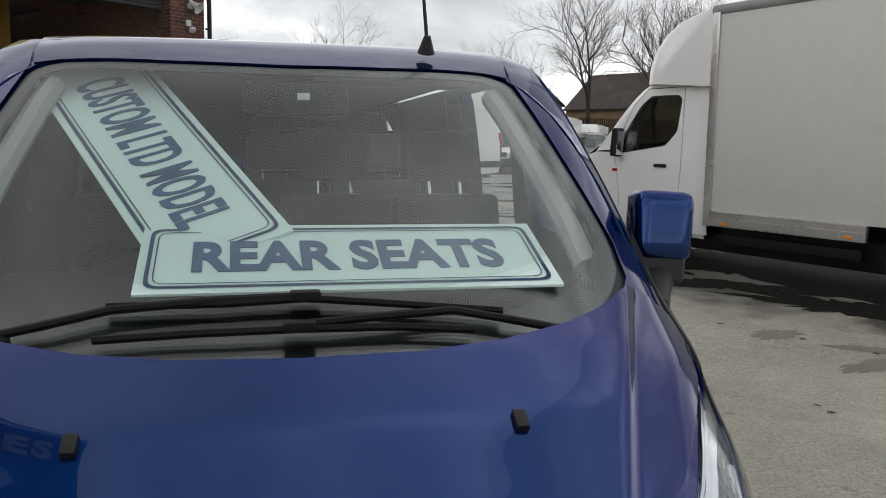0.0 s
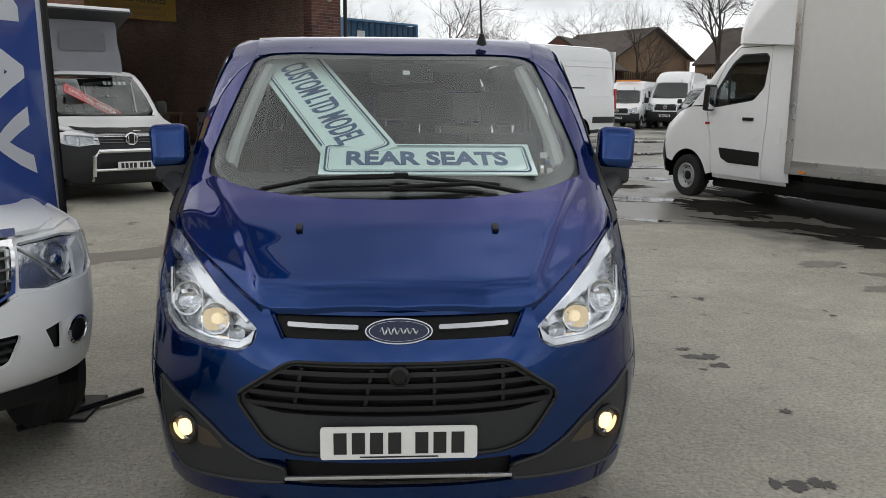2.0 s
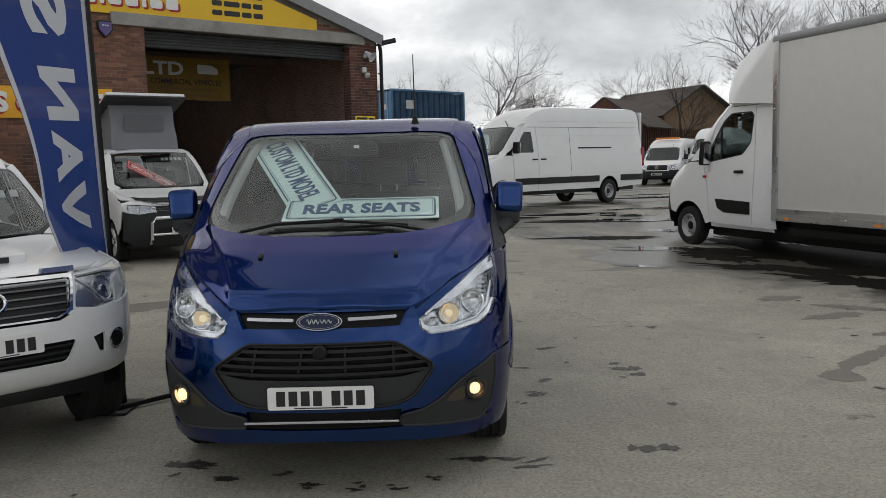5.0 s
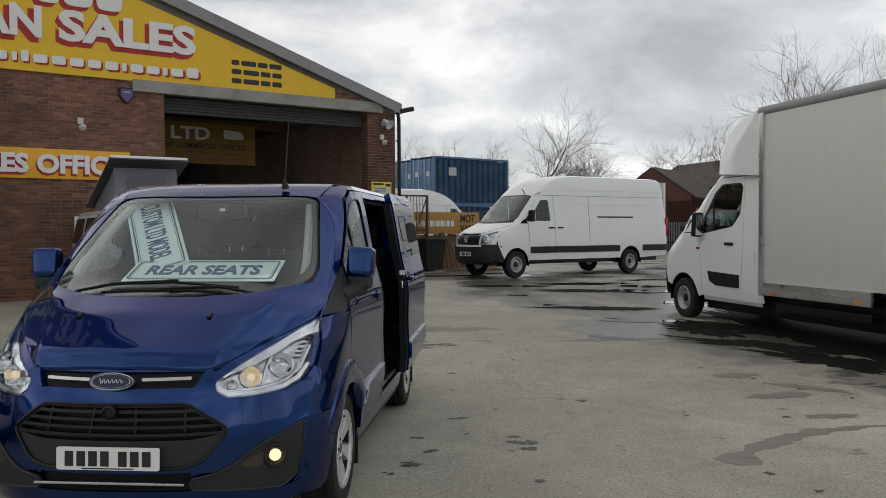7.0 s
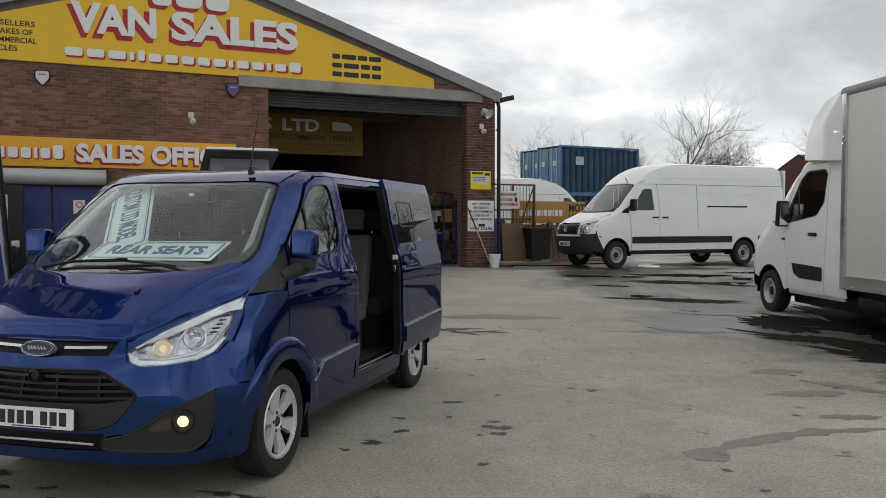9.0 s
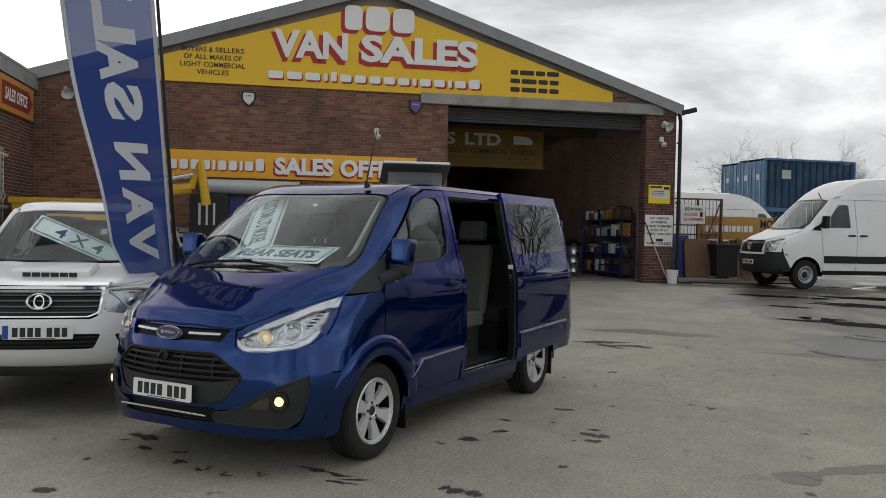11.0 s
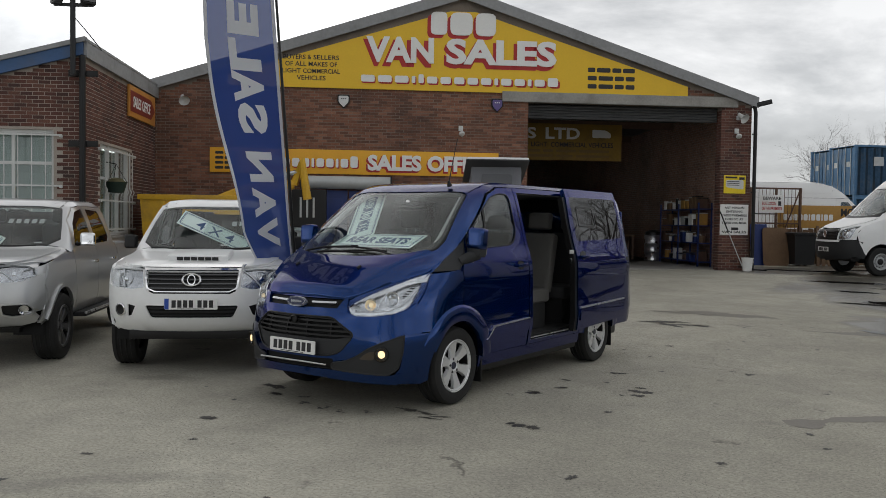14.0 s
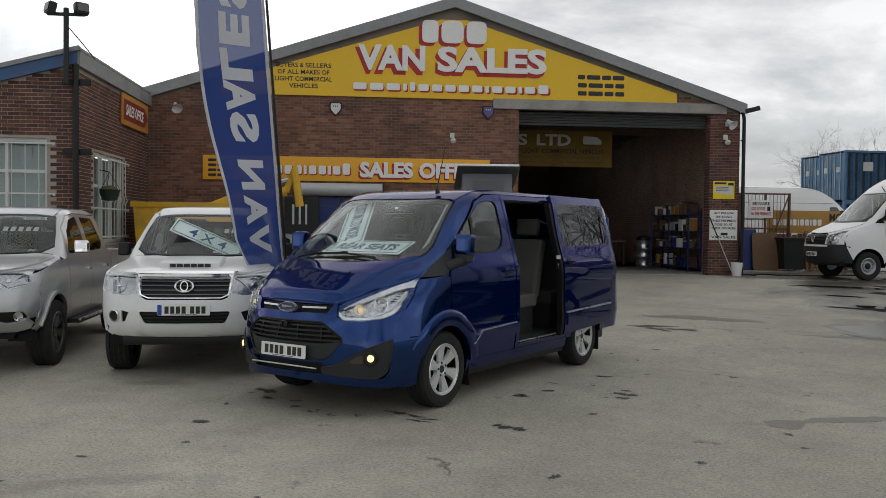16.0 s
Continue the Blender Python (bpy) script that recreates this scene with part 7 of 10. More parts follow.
# ---- the white box van ----
def cab_y(y):
    return y if y < 1.0 else 1.0 + (y - 1.0) * 1.33


def cab_z(z):
    return z if z < 0.5 else 0.5 + (z - 0.5) * 1.18


def cab_side(poly):
    return [(cab_y(y), cab_z(z)) for y, z in poly]


def cab_top(poly):
    return both([(x, cab_y(y)) for x, y in poly])


def cab_front(poly):
    return [(x, cab_z(z)) for x, z in poly]


MAST = Shape([(cab_z(z), cab_y(yf), d, n, xs * 0.98, 3.25) for z, yf, d, n, xs in (
    (0.32, 0.16, 0.50, 2.4, 0.92), (0.45, 0.03, 0.56, 2.3, 0.98), (0.70, 0.00, 0.60, 2.3, 1.0), (0.95, 0.05, 0.62, 2.4, 1.0), (1.08, 0.14, 0.62, 2.5, 0.995), (1.22, 0.34, 0.62, 2.6, 0.99), (1.36, 0.62, 0.55, 2.7, 0.98),
    (1.48, 0.90, 0.42, 2.8, 0.965), (1.80, 1.22, 0.40, 2.9, 0.94), (2.10, 1.52, 0.40, 3, 0.91), (2.20, 1.66, 0.40, 3, 0.88), (2.24, 1.9, 0.3, 3, 0.7))], levels=100)
boxvan = thing("box_van", on_yard(5.56, 12.66, 200, h_ground(5.56, 12.66) - 0.03), "white box van with a plain grey-white load box", "van")
bw = Bodywork(MAST, boxvan, WHITE)
bw("bonnet", "top", cab_top([(0, 0.12), (0.45, 0.18), (0.66, 0.36), (0.80, 0.66), (0.86, 1.0), (0.60, 0.88), (0.3, 0.80), (0, 0.79)]), off=0.002, step=0.12)
bw("windscreen", "top", cab_top([(0, 0.85), (0.3, 0.87), (0.62, 0.96), (0.80, 1.12), (0.76, 1.4), (0.70, 1.62), (0.3, 1.58), (0, 1.57)]), GLASS, off=-0.003, r=0.05, step=0.12)
bw("screen_seal", "top", cab_top([(0, 0.80), (0.3, 0.81), (0.64, 0.92), (0.84, 1.10), (0.80, 1.4), (0.73, 1.65), (0.3, 1.61), (0, 1.60)]), BLACK, [rounded(cab_top([(0, 0.88), (0.3, 0.90), (0.60, 0.99), (0.765, 1.14), (0.725, 1.4), (0.675, 1.59), (0.3, 1.55), (0, 1.54)]), 0.05)], off=-0.008, thick=0.004, step=0.12)
bw("roof", "top", cab_top([(0, 1.605), (0.3, 1.615), (0.74, 1.655), (0.80, 1.8), (0.80, 2.5), (0, 2.6)]), step=0.2)
WIN = cab_side([(1.46, 1.36), (1.44, 1.48), (1.72, 1.92), (1.86, 2.03), (2.22, 2.03), (2.27, 1.98), (2.24, 1.62), (2.10, 1.46)])
for side, s in (("left", 1), ("right", -1)):
    bw("front_wing", side, [(0.40, 0.95), (0.52, 0.62)] + arc(1.05, 0.35, 0.46, 150, 8, 14) + [(1.64, 0.45), (1.60, 0.97)] + cab_side([(1.34, 1.36), (1.05, 1.36), (0.72, 1.28), (0.5, 1.17), (0.34, 1.02)]), step=0.1)
    d = bw("front_door", side, cab_side([(1.49, 0.45), (2.30, 0.42), (2.34, 1.2), (2.30, 2.13), (1.80, 2.13), (1.60, 1.93), (1.35, 1.38), (1.46, 0.9)]), holes=[rounded(WIN, 0.05)], thick=0.03, step=0.1)
    bw("door_glass", side, WIN, CABGLASS, off=-0.005, r=0.05, parent=d)
    bw("window_seal", side, rounded([(2.30 + (y - 2.30) * 1.05, 1.95 + (z - 1.95) * 1.05) for y, z in WIN], 0.05), BLACK, [rounded(WIN, 0.05)], off=0.003, thick=0.01, parent=d)
    bw("glass_divider", side, cab_side([(1.66, 1.80), (1.69, 1.84), (1.72, 1.40), (1.69, 1.40)]), BLACK, off=0.0, thick=0.01, parent=d)
    part("door_handle", box(0.03, 0.22, 0.05, s * 0.985, 2.42, 1.31, 0.014), BLACK, d)
    bw("door_trim", side, [(1.82, 0.87), (2.70, 0.84), (2.70, 0.63), (2.05, 0.64), (1.88, 0.71)], BLACK, off=0.014, thick=0.02, parent=d, r=0.02)
    for k in range(2):
        bw("press_line", side, [(1.75, 1.20 - 0.30 * k), (2.15, 1.10 - 0.3 * k), (2.66, 1.20 - 0.12 * k), (2.66, 1.215 - 0.12 * k), (2.15, 1.118 - 0.3 * k), (1.75, 1.215 - 0.30 * k)], off=0.0025, thick=0.006, parent=d)
    bw("pillar", side, cab_side([(1.05, 1.37), (1.33, 1.39), (1.59, 1.94), (1.79, 2.14), (2.31, 2.14), (2.66, 2.14), (2.64, 2.20), (1.85, 2.20), (1.60, 2.08), (1.32, 1.72)]), off=-0.001)
    bw("cab_side", side, cab_side([(2.31, 0.42), (2.68, 0.42), (2.68, 2.13), (2.31, 2.13), (2.35, 1.2)]), step=0.14)
    bw("fuel_flap", side, rounded([(2.80, 0.98), (3.10, 0.98), (3.10, 1.22), (2.80, 1.22)], 0.03), off=0.005, thick=0.008)
    bw("side_repeater", side, [(1.46, 1.27), (1.56, 1.27), (1.56, 1.23), (1.46, 1.23)], REDLENS, off=0.006, thick=0.008)
    wheel(boxvan, s * 0.865, 1.05, 0.355, 0.23, 0.21, "steel", 0)
    arch_liner(boxvan, s * 0.96, 1.05, 0.35, 0.47, 0.3)
    wheel(boxvan, s * 0.86, 6.10, 0.355, 0.23, 0.21, "steel", 0)
    bw("sill_panel", side, [(1.66, 0.44), (3.2, 0.43), (3.2, 0.36), (1.64, 0.37)], off=-0.01)
bw("front_bumper", "front", cab_front(both([(0, 0.80), (0.5, 0.80), (0.75, 0.88), (0.94, 0.90), (0.965, 0.60), (0.92, 0.42), (0.75, 0.36), (0, 0.35)])), PLASTIC, step=0.12)
bw("nose_panel", "front", cab_front(both([(0, 0.98), (0.5, 0.98), (0.55, 0.92), (0.60, 0.86), (0, 0.805)])), BLACK, step=0.12)
front_lamp(bw, cab_front([(0.56, 0.98), (0.62, 0.90), (0.78, 0.91), (0.89, 1.0), (0.90, 1.16), (0.85, 1.26), (0.72, 1.12)]))
wing_mirrors(boxvan, 1.06, 1.60, 1.45, 0.18, 0.42, BLACK)
cab_inside(boxvan, 1.34, 1.62, 0.9)
part("nose_shield", box(1.4, 0.4, 0.7, 0, 0.5, 0.4, 0.05), BLACK, boxvan)
part("cabin_floor", box(1.75, 2.0, 0.05, 0, 2.0, 0.55), TRIM, boxvan)
# solid black block, added to stop light showing under the cab
part("under_shield", box(1.5, 2.0, 0.24, 0, 2.45, 0.20, 0.05), BLACK, boxvan)
part("chassis", box(1.0, 6.2, 0.20, 0, 5.4, 0.44, 0.02), BLACK, boxvan)
# a longer added block stands in for the dark under the load box
part("under_tank", box(1.5, 3.3, 0.36, 0, 5.0, 0.20, 0.05), BLACK, boxvan)
part("rear_cab_wall", box(1.8, 0.04, 1.9, 0, 3.2, 0.55), WHITE, boxvan)
BOXSKIN = surf("grey_white_box_panel", (0.60, 0.595, 0.57), 0.55, 0, 0.04, 8, 0.7, dirt=(0.36, 0.35, 0.32), dirt_amount=0.25, dirt_size=0.7)
B0, B1, BZ, BT, BH = 3.28, 8.0, 0.76, 3.36, 1.03
load = part("load_box", box(2 * BH - 0.04, B1 - B0, BT - BZ, 0, (B0 + B1) / 2, BZ, 0.01), BOXSKIN, boxvan, "plain grey-white box body")
for s in (-1, 1):
    part("corner_post", box(0.05, 0.11, BT - BZ + 0.22, s * (BH - 0.015), B0 + 0.05, BZ - 0.20, 0.008), SATIN, load)
    for k in range(9):
        part("post_rivet", lathe([(0.010, 0), (0.008, 0.005), (0, 0.006)], 8, pose(s * (BH + 0.010), B0 + 0.05, BZ + 0.1 + 0.29 * k, 0, 90 * s, 0)), STEEL, load)
    part("roof_rail", tube([(s * (BH - 0.05), B0 - 0.02, BT + 0.01), (s * (BH - 0.05), B1, BT + 0.01)], 0.07, 10), ROOFGREY, load)
    for y0, y1, lamps in ((B0 + 0.11, 5.56, (3.62, 5.35)), (6.62, B1, (7.4,))):
        rail = part("side_rail", box(0.05, y1 - y0, 0.19, s * (BH - 0.01), (y0 + y1) / 2, BZ - 0.19, 0.01), SATIN, load, "aluminium side rail")
        part("rail_ridge", box(0.012, y1 - y0 - 0.02, 0.02, s * (BH + 0.018), (y0 + y1) / 2, BZ - 0.10, 0.004), SATIN, rail)
        for y in lamps:
            part("marker_lamp", box(0.02, 0.12, 0.035, s * (BH + 0.02), y, BZ - 0.165, 0.006), AMBER, rail)
    arch = arc(6.10, 0.36, 0.54, 8, 172, 14)
    part("wheel_guard", slab([(y, z) for y, z in arch] + [(y, z) for y, z in arc(6.10, 0.36, 0.50, 172, 8, 14)], 0.30, pose(s * (BH - 0.30 if s > 0 else BH), 0, 0, 0, 0, 90)), BLACK, load)
    part("side_guard", box(0.04, 1.9, 0.12, s * 0.9, 4.5, 0.34, 0.01), BLACK, load)
# the luton nose over the cab, rounded in plan and in profile
bm = bmesh.new()
prof = [(B0 + 0.02, BT + 0.05), (2.85, BT + 0.03), (2.52, BT - 0.06), (2.25, BT - 0.22), (2.06, BT - 0.45), (1.97, BT - 0.70), (1.96, 2.48), (B0 + 0.02, 2.40)]
cols = []
for x, k in ((-BH + 0.01, 0.30), (-0.95, 0.15), (-0.78, 0.05), (0, 0.0), (0.78, 0.05), (0.95, 0.15), (BH - 0.01, 0.30)):
    cols.append([bm.verts.new((x, min(y + k, B0 + 0.02), z)) for y, z in prof])
for a, b in zip(cols, cols[1:]):
    for i in range(len(prof)):
        j = (i + 1) % len(prof)
        bm.faces.new((a[i], b[i], b[j], a[j]))
bm.faces.new(cols[0])
bm.faces.new(cols[-1][::-1])
bmesh.ops.bevel(bm, geom=[e for e in bm.edges if e.calc_face_angle(0) > 0.3], offset=0.06, segments=3, affect="EDGES")
part("box_nose", bm, WHITE, load, "white moulded nose over the cab", angle=60)

# ---- ground ----
def ground_sheet():
    bm = bmesh.new()
    xs = [-400, -150, -60, -40, -30, -22] + [-16 + 0.5 * i for i in range(61)] + [18, 22, 30, 60, 150, 400]
    ys = [-400, -150, -50, -20, -12] + [-7 + 0.5 * i for i in range(61)] + [26, 30, 40, 60, 80, 180, 400]
    rows = [[bm.verts.new((x, y, h_ground(x, y))) for x in xs] for y in ys]
    for a, b in zip(rows, rows[1:]):
        for i in range(len(xs) - 1):
            bm.faces.new((a[i], a[i + 1], b[i + 1], b[i]))
    g = part("ground", bm, GROUND)
    return tagged(g, "worn grey concrete yard, damp in patches", "ground", kind="structure")


ground = ground_sheet()

# ---- the workshop ----
HALL = pose(-1.62, 18.55, 0, 0, 0, 40)
L_END, R_END, RIDGE, EAVE, TOP, DEPTH = -15.9, 0.46, -7.6, 5.0, 7.62, 22.0
GAP_L, GAP_R, GAP_T, FOOT = -5.80, -0.40, 4.86, -0.2


def struct(name, bm, material, label, category, m=HALL, flat=True):
    ob = part(name, bm, material, None, flat=flat)
    ob.matrix_world = m
    return tagged(ob, label, category, kind="structure")


front = [(L_END, FOOT), (GAP_L, FOOT), (GAP_L, GAP_T), (GAP_R, GAP_T), (GAP_R, FOOT), (R_END, FOOT), (R_END, EAVE), (RIDGE, TOP), (L_END, EAVE)]
wall_front = struct("wall_front", slab(front, 0.33), MORTAR, "red-brown brick gable wall of the workshop", "wall")
INNER = brick_mat("grimy_inner_brick", ((0.34, 0.20, 0.145), (0.24, 0.150, 0.115)), (0.34, 0.30, 0.27), soot_amount=0.62)
struct("wall_right", box(0.33, DEPTH, EAVE - FOOT, R_END - 0.165, DEPTH / 2 + 0.34, FOOT), INNER, "brick side wall of the workshop", "wall")
struct("wall_left", box(0.33, DEPTH, EAVE - FOOT, L_END + 0.165, DEPTH / 2 + 0.34, FOOT), INNER, "brick side wall of the workshop", "wall")
struct("wall_back", box(R_END - L_END, 0.33, TOP - FOOT, RIDGE, DEPTH + 0.5, FOOT), INNER, "brick back wall of the workshop", "wall")
struct("wall_inner", box(0.2, 9.0, 4.8 - FOOT, GAP_L - 0.35, 4.9, FOOT), INNER, "brick partition inside the workshop", "wall")
pitch = math.atan2(TOP - EAVE, R_END - RIDGE)
for s, end in ((1, R_END), (-1, L_END)):
    run = abs(end - RIDGE) + 0.12
    rise = run * math.tan(pitch)
    poly = [(RIDGE, TOP + 0.02), (RIDGE + s * run, TOP + 0.02 - rise), (RIDGE + s * run, TOP + 0.14 - rise), (RIDGE, TOP + 0.14)]
    struct("roof_sheet", slab(poly if s < 0 else poly[::-1], DEPTH + 1.2, pose(0, -0.12, 0)), ROOFGREY, "grey corrugated sheet roof", "roof")
    verge = [(RIDGE, TOP - 0.12), (RIDGE + s * run, TOP - 0.12 - rise), (RIDGE + s * run, TOP + 0.16 - rise), (RIDGE, TOP + 0.16)]
    struct("trim", slab(verge, 0.05, pose(0, -0.18, 0)), ROOFGREY, "grey verge trim along the roof edge", "trim")
struct("lintel", box(GAP_R - GAP_L + 1.15, 0.10, 0.27, (GAP_L + GAP_R) / 2 - 0.15, -0.045, GAP_T - 0.02, 0.01), CONCRETE, "grey concrete lintel over the workshop opening", "lintel")
struct("shutter_box", box(GAP_R - GAP_L, 0.5, 0.30, (GAP_L + GAP_R) / 2, 0.62, GAP_T - 0.34), PLASTIC, "dark roller shutter housing in the opening", "shutter")
struct("hall_floor", box(R_END - L_END - 0.7, DEPTH, 0.1, RIDGE, DEPTH / 2 + 0.3, 0.26), CONCRETE, "bare concrete floor of the workshop", "floor")


def hall_thing(name, x, y, z, label, category, group=""):
    return thing(name, HALL @ pose(x, y, z), label, category, group)


# the end of the rolled-up shutter curtain
t = hall_thing("shutter_curtain", (GAP_L + GAP_R) / 2, 0.30, GAP_T, "dark grey steel slats of the rolled-up shutter in the opening", "shutter")
for i in range(5):
    part("slat", tube([(-(GAP_R - GAP_L) / 2 + 0.02, 0, -0.07 - 0.075 * i), ((GAP_R - GAP_L) / 2 - 0.02, 0, -0.07 - 0.075 * i)], 0.040, 8), SHUTTER, t)


# the big yellow board
board = hall_thing("gable_sign", 0, -0.06, 0, "large yellow gable sign with white and red lettering", "sign")
BL, BR, BB = -13.75, -1.40, 5.07
cut = TOP - 0.42
slope_t = math.tan(pitch)
part("panel", slab([(BL, BB), (BR, BB), (BR, BB + 0.30), (RIDGE + 0.35, cut - 0.02), (RIDGE - 0.35, cut - 0.02), (BL, BB + 0.30)], 0.05), YELLOW, board)


def sign_words(root, text, x, z, w, h, face_mat, edge_mat=None, d=0.03, heavy=0.03, drop=0.05):
    if edge_mat:
        word_row(root, text, w * 1.01, h * 1.05, edge_mat, (x - drop * 0.7, -0.002, z - drop), 0.008, heavy + 0.03)
    word_row(root, text, w, h, face_mat, (x, -0.012, z), d, heavy)


sign_words(board, "VAN SALES", -7.62, 6.12, 5.1, 0.68, SIGNWHITE, SIGNRED, drop=0.09, heavy=0.04)
bar_row("name_bar_shadow", [0.8, 1.1, 1], 1.78, 0.62, SIGNRED, board, (-7.67, -0.002, 6.77), 0.008, 0.15)
bar_row("name_bar", [0.8, 1.1, 1], 1.74, 0.60, SIGNWHITE, board, (-7.6, -0.012, 6.85), 0.03, 0.15)
WEB = [1.3, 1.3, 1.3, 0.35, 0.5, 1, 1, 1, 1, 1, 0.35, 1, 1, 0.35, 1, 1]
bar_row("web_bar_shadow", WEB, 5.32, 0.20, SIGNRED, board, (-7.62, -0.002, 5.32), 0.008, 0.3)
bar_row("web_bar", WEB, 5.28, 0.18, SIGNWHITE, board, (-7.66, -0.012, 5.35), 0.02, 0.3, (4, 15))
for i, words in enumerate(([1.6, 3, 2, 2.6], [2, 3.2, 2, 2], [2, 3.2, 2, 2])):
    bar_row("phone_bar", words, 1.3, 0.12, INK, board, (-3.55, -0.002, 5.75 - 0.22 * i), 0.004, 0.4)
for i, (t, w) in enumerate((("BUYERS & SELLERS", 1.45), ("OF ALL MAKES OF", 1.35), ("LIGHT COMMERCIAL", 1.5), ("VEHICLES", 0.75))):
    word_row(board, t, w, 0.12, INK, (-11.6, -0.004, 5.86 - 0.18 * i), 0.004, 0.012)

office = hall_thing("office_sign", 0, -0.06, 0, "long yellow sign with the words SALES OFFICE", "sign")
part("panel", box(7.6, 0.05, 0.64, -10.4, 0.025, 2.81, 0.004), ORANGE, office)
sign_words(office, "SALES OFFICE", -8.45, 3.13, 3.3, 0.42, SIGNWHITE, SIGNRED, drop=0.04, heavy=0.045)
bar_row("web_bar_shadow", WEB[5:], 2.5, 0.25, SIGNRED, office, (-11.58, -0.002, 3.08), 0.008, 0.3)
bar_row("web_bar", WEB[5:], 2.48, 0.23, SIGNWHITE, office, (-11.6, -0.012, 3.10), 0.02, 0.3, (10,))
for i in range(4):
    bar_row("small_bar", [3, 2, 3], 0.62, 0.07, INK, office, (-13.75, -0.002, 3.32 - 0.13 * i), 0.004, 0.4)

# ---- fittings on and in the workshop ----
BLUEDOOR = surf("blue_painted_steel", (0.015, 0.035, 0.16), 0.5, 0.1, 0.12, 20, 2, dirt=(0.05, 0.05, 0.06), dirt_amount=0.4)
PALEGREY = surf("pale_grey_steel", (0.48, 0.50, 0.50), 0.5, 0.2, 0.08, 20, 2, dirt=(0.3, 0.29, 0.27), dirt_amount=0.3)
WOOD = surf("worn_plywood", (0.17, 0.105, 0.06), 0.85, 0, 0.25, 25, 2, bump=0.2, dirt=(0.06, 0.045, 0.035), dirt_amount=0.6)
RUST = surf("rusty_steel", (0.12, 0.07, 0.05), 0.8, 0.2, 0.3, 30, 4, bump=0.2)
STEELBAR = surf("white_painted_bar", (0.6, 0.61, 0.6), 0.5, 0, 0.1, 30, 4)


def horn(x, z, label):
    t = hall_thing("horn_speaker", x, -0.02, z, label, "speaker")
    part("bracket", box(0.10, 0.08, 0.12, 0, -0.04, -0.12, 0.01), PALEGREY, t)
    part("horn", lathe([(0.045, 0.0), (0.055, 0.10), (0.08, 0.18), (0.135, 0.25), (0.14, 0.262), (0.08, 0.18), (0.04, 0.12), (0, 0.12)], 20, pose(0, -0.05, 0.04, 125, 0, 25)), STEELBAR, t)
    return t


horn(-14.9, 4.72, "white horn loudspeaker on the brick wall")
horn(0.06, 4.62, "white horn loudspeaker on the brick pier")
for x, face_m, label in ((-10.75, STEELBAR, "white shield-shaped alarm box on the wall"), (-6.66, surf("violet_alarm_face", (0.10, 0.07, 0.22), 0.4), "dark violet shield-shaped alarm box on the wall")):
    t = hall_thing("alarm_box", x, -0.01, 4.73, label, "alarm")
    part("back", slab(rounded([(-0.16, 0.17), (-0.16, -0.02), (0, -0.20), (0.16, -0.02), (0.16, 0.17)], 0.04), -0.07), BLACK, t)
    part("cover", slab(rounded([(-0.13, 0.14), (-0.13, -0.02), (0, -0.165), (0.13, -0.02), (0.13, 0.14)], 0.04), -0.02, pose(0, -0.07, 0)), face_m, t)
    for k in (-0.05, 0, 0.05):
        part("alarm_dot", box(0.03, 0.006, 0.03, k, -0.093, 0.05, 0.008), INK if face_m is STEELBAR else STEELBAR, t)
for x, z in ((-7.63, 4.04), (0.02, 4.15)):
    t = hall_thing("security_light", x, -0.01, z, "small white security lamp with sensor on the wall", "lamp", "security lamps")
    part("base", box(0.12, 0.06, 0.14, 0, -0.03, -0.02, 0.02), STEELBAR, t)
    part("head", lathe([(0.03, 0), (0.08, 0.05), (0.07, 0.10), (0, 0.12)], 14, pose(0.02, -0.10, -0.05, 140, 0, 0)), STEELBAR, t)
t = hall_thing("security_camera", 0.50, -0.05, 4.96, "black security camera under the eaves", "camera")
part("arm", tube([(-0.1, 0, -0.1), (0.12, -0.12, -0.04)], 0.025, 8), PLASTIC, t)
part("housing", box(0.12, 0.40, 0.12, 0, 0, 0, 0.03, 3, pose(0.22, -0.18, -0.06, -12, 0, 60)), PLASTIC, t)
t = hall_thing("drain_pipe", R_END + 0.07, -0.10, 0.3, "black drain pipe at the corner of the pier", "pipe")
part("pipe", tube([(0, 0, 0), (0, 0, 4.4), (-0.05, -0.02, 4.6)], 0.05, 10), BLACK, t)
for z in (0.6, 2.2, 3.8):
    part("clip", box(0.14, 0.05, 0.04, 0, 0.04, z, 0.005), BLACK, t)

t = hall_thing("camera_notice", 0.01, -0.03, 2.735, "yellow and white camera warning notice on the pier", "sign")
part("panel", box(0.62, 0.02, 0.50, 0, 0.01, -0.25, 0.004), surf("notice_yellow", (0.80, 0.60, 0.02), 0.5), t)
part("white_field", slab(rounded([(-0.25, -0.08), (0.25, -0.14), (0.25, 0.12), (-0.25, 0.12)], 0.05), -0.004), STEELBAR, t)
for i in range(3):
    part("text_bar", box(0.36, 0.004, 0.018, -0.05, -0.006, 0.07 - 0.05 * i), INK, t)
part("heading_bar", box(0.34, 0.004, 0.05, -0.10, -0.004, 0.165), INK, t)
part("camera_mark", box(0.16, 0.006, 0.07, 0.20, -0.005, 0.13, 0.01, 1), INK, t)
t = hall_thing("risk_notice", 0.02, -0.03, 1.76, "white painted notice about entering at own risk", "sign")
part("panel", box(0.80, 0.02, 0.84, 0, 0.01, -0.42, 0.004), SIGNWHITE, t)
for i, (text, w) in enumerate((("ANY PERSON", 0.56), ("ENTERING", 0.46), ("THESE PREMISES", 0.72), ("DOES SO AT", 0.52), ("THEIR OWN RISK", 0.72))):
    word_row(t, text, w, 0.062, INK, (0, -0.002, 0.33 - 0.105 * i))
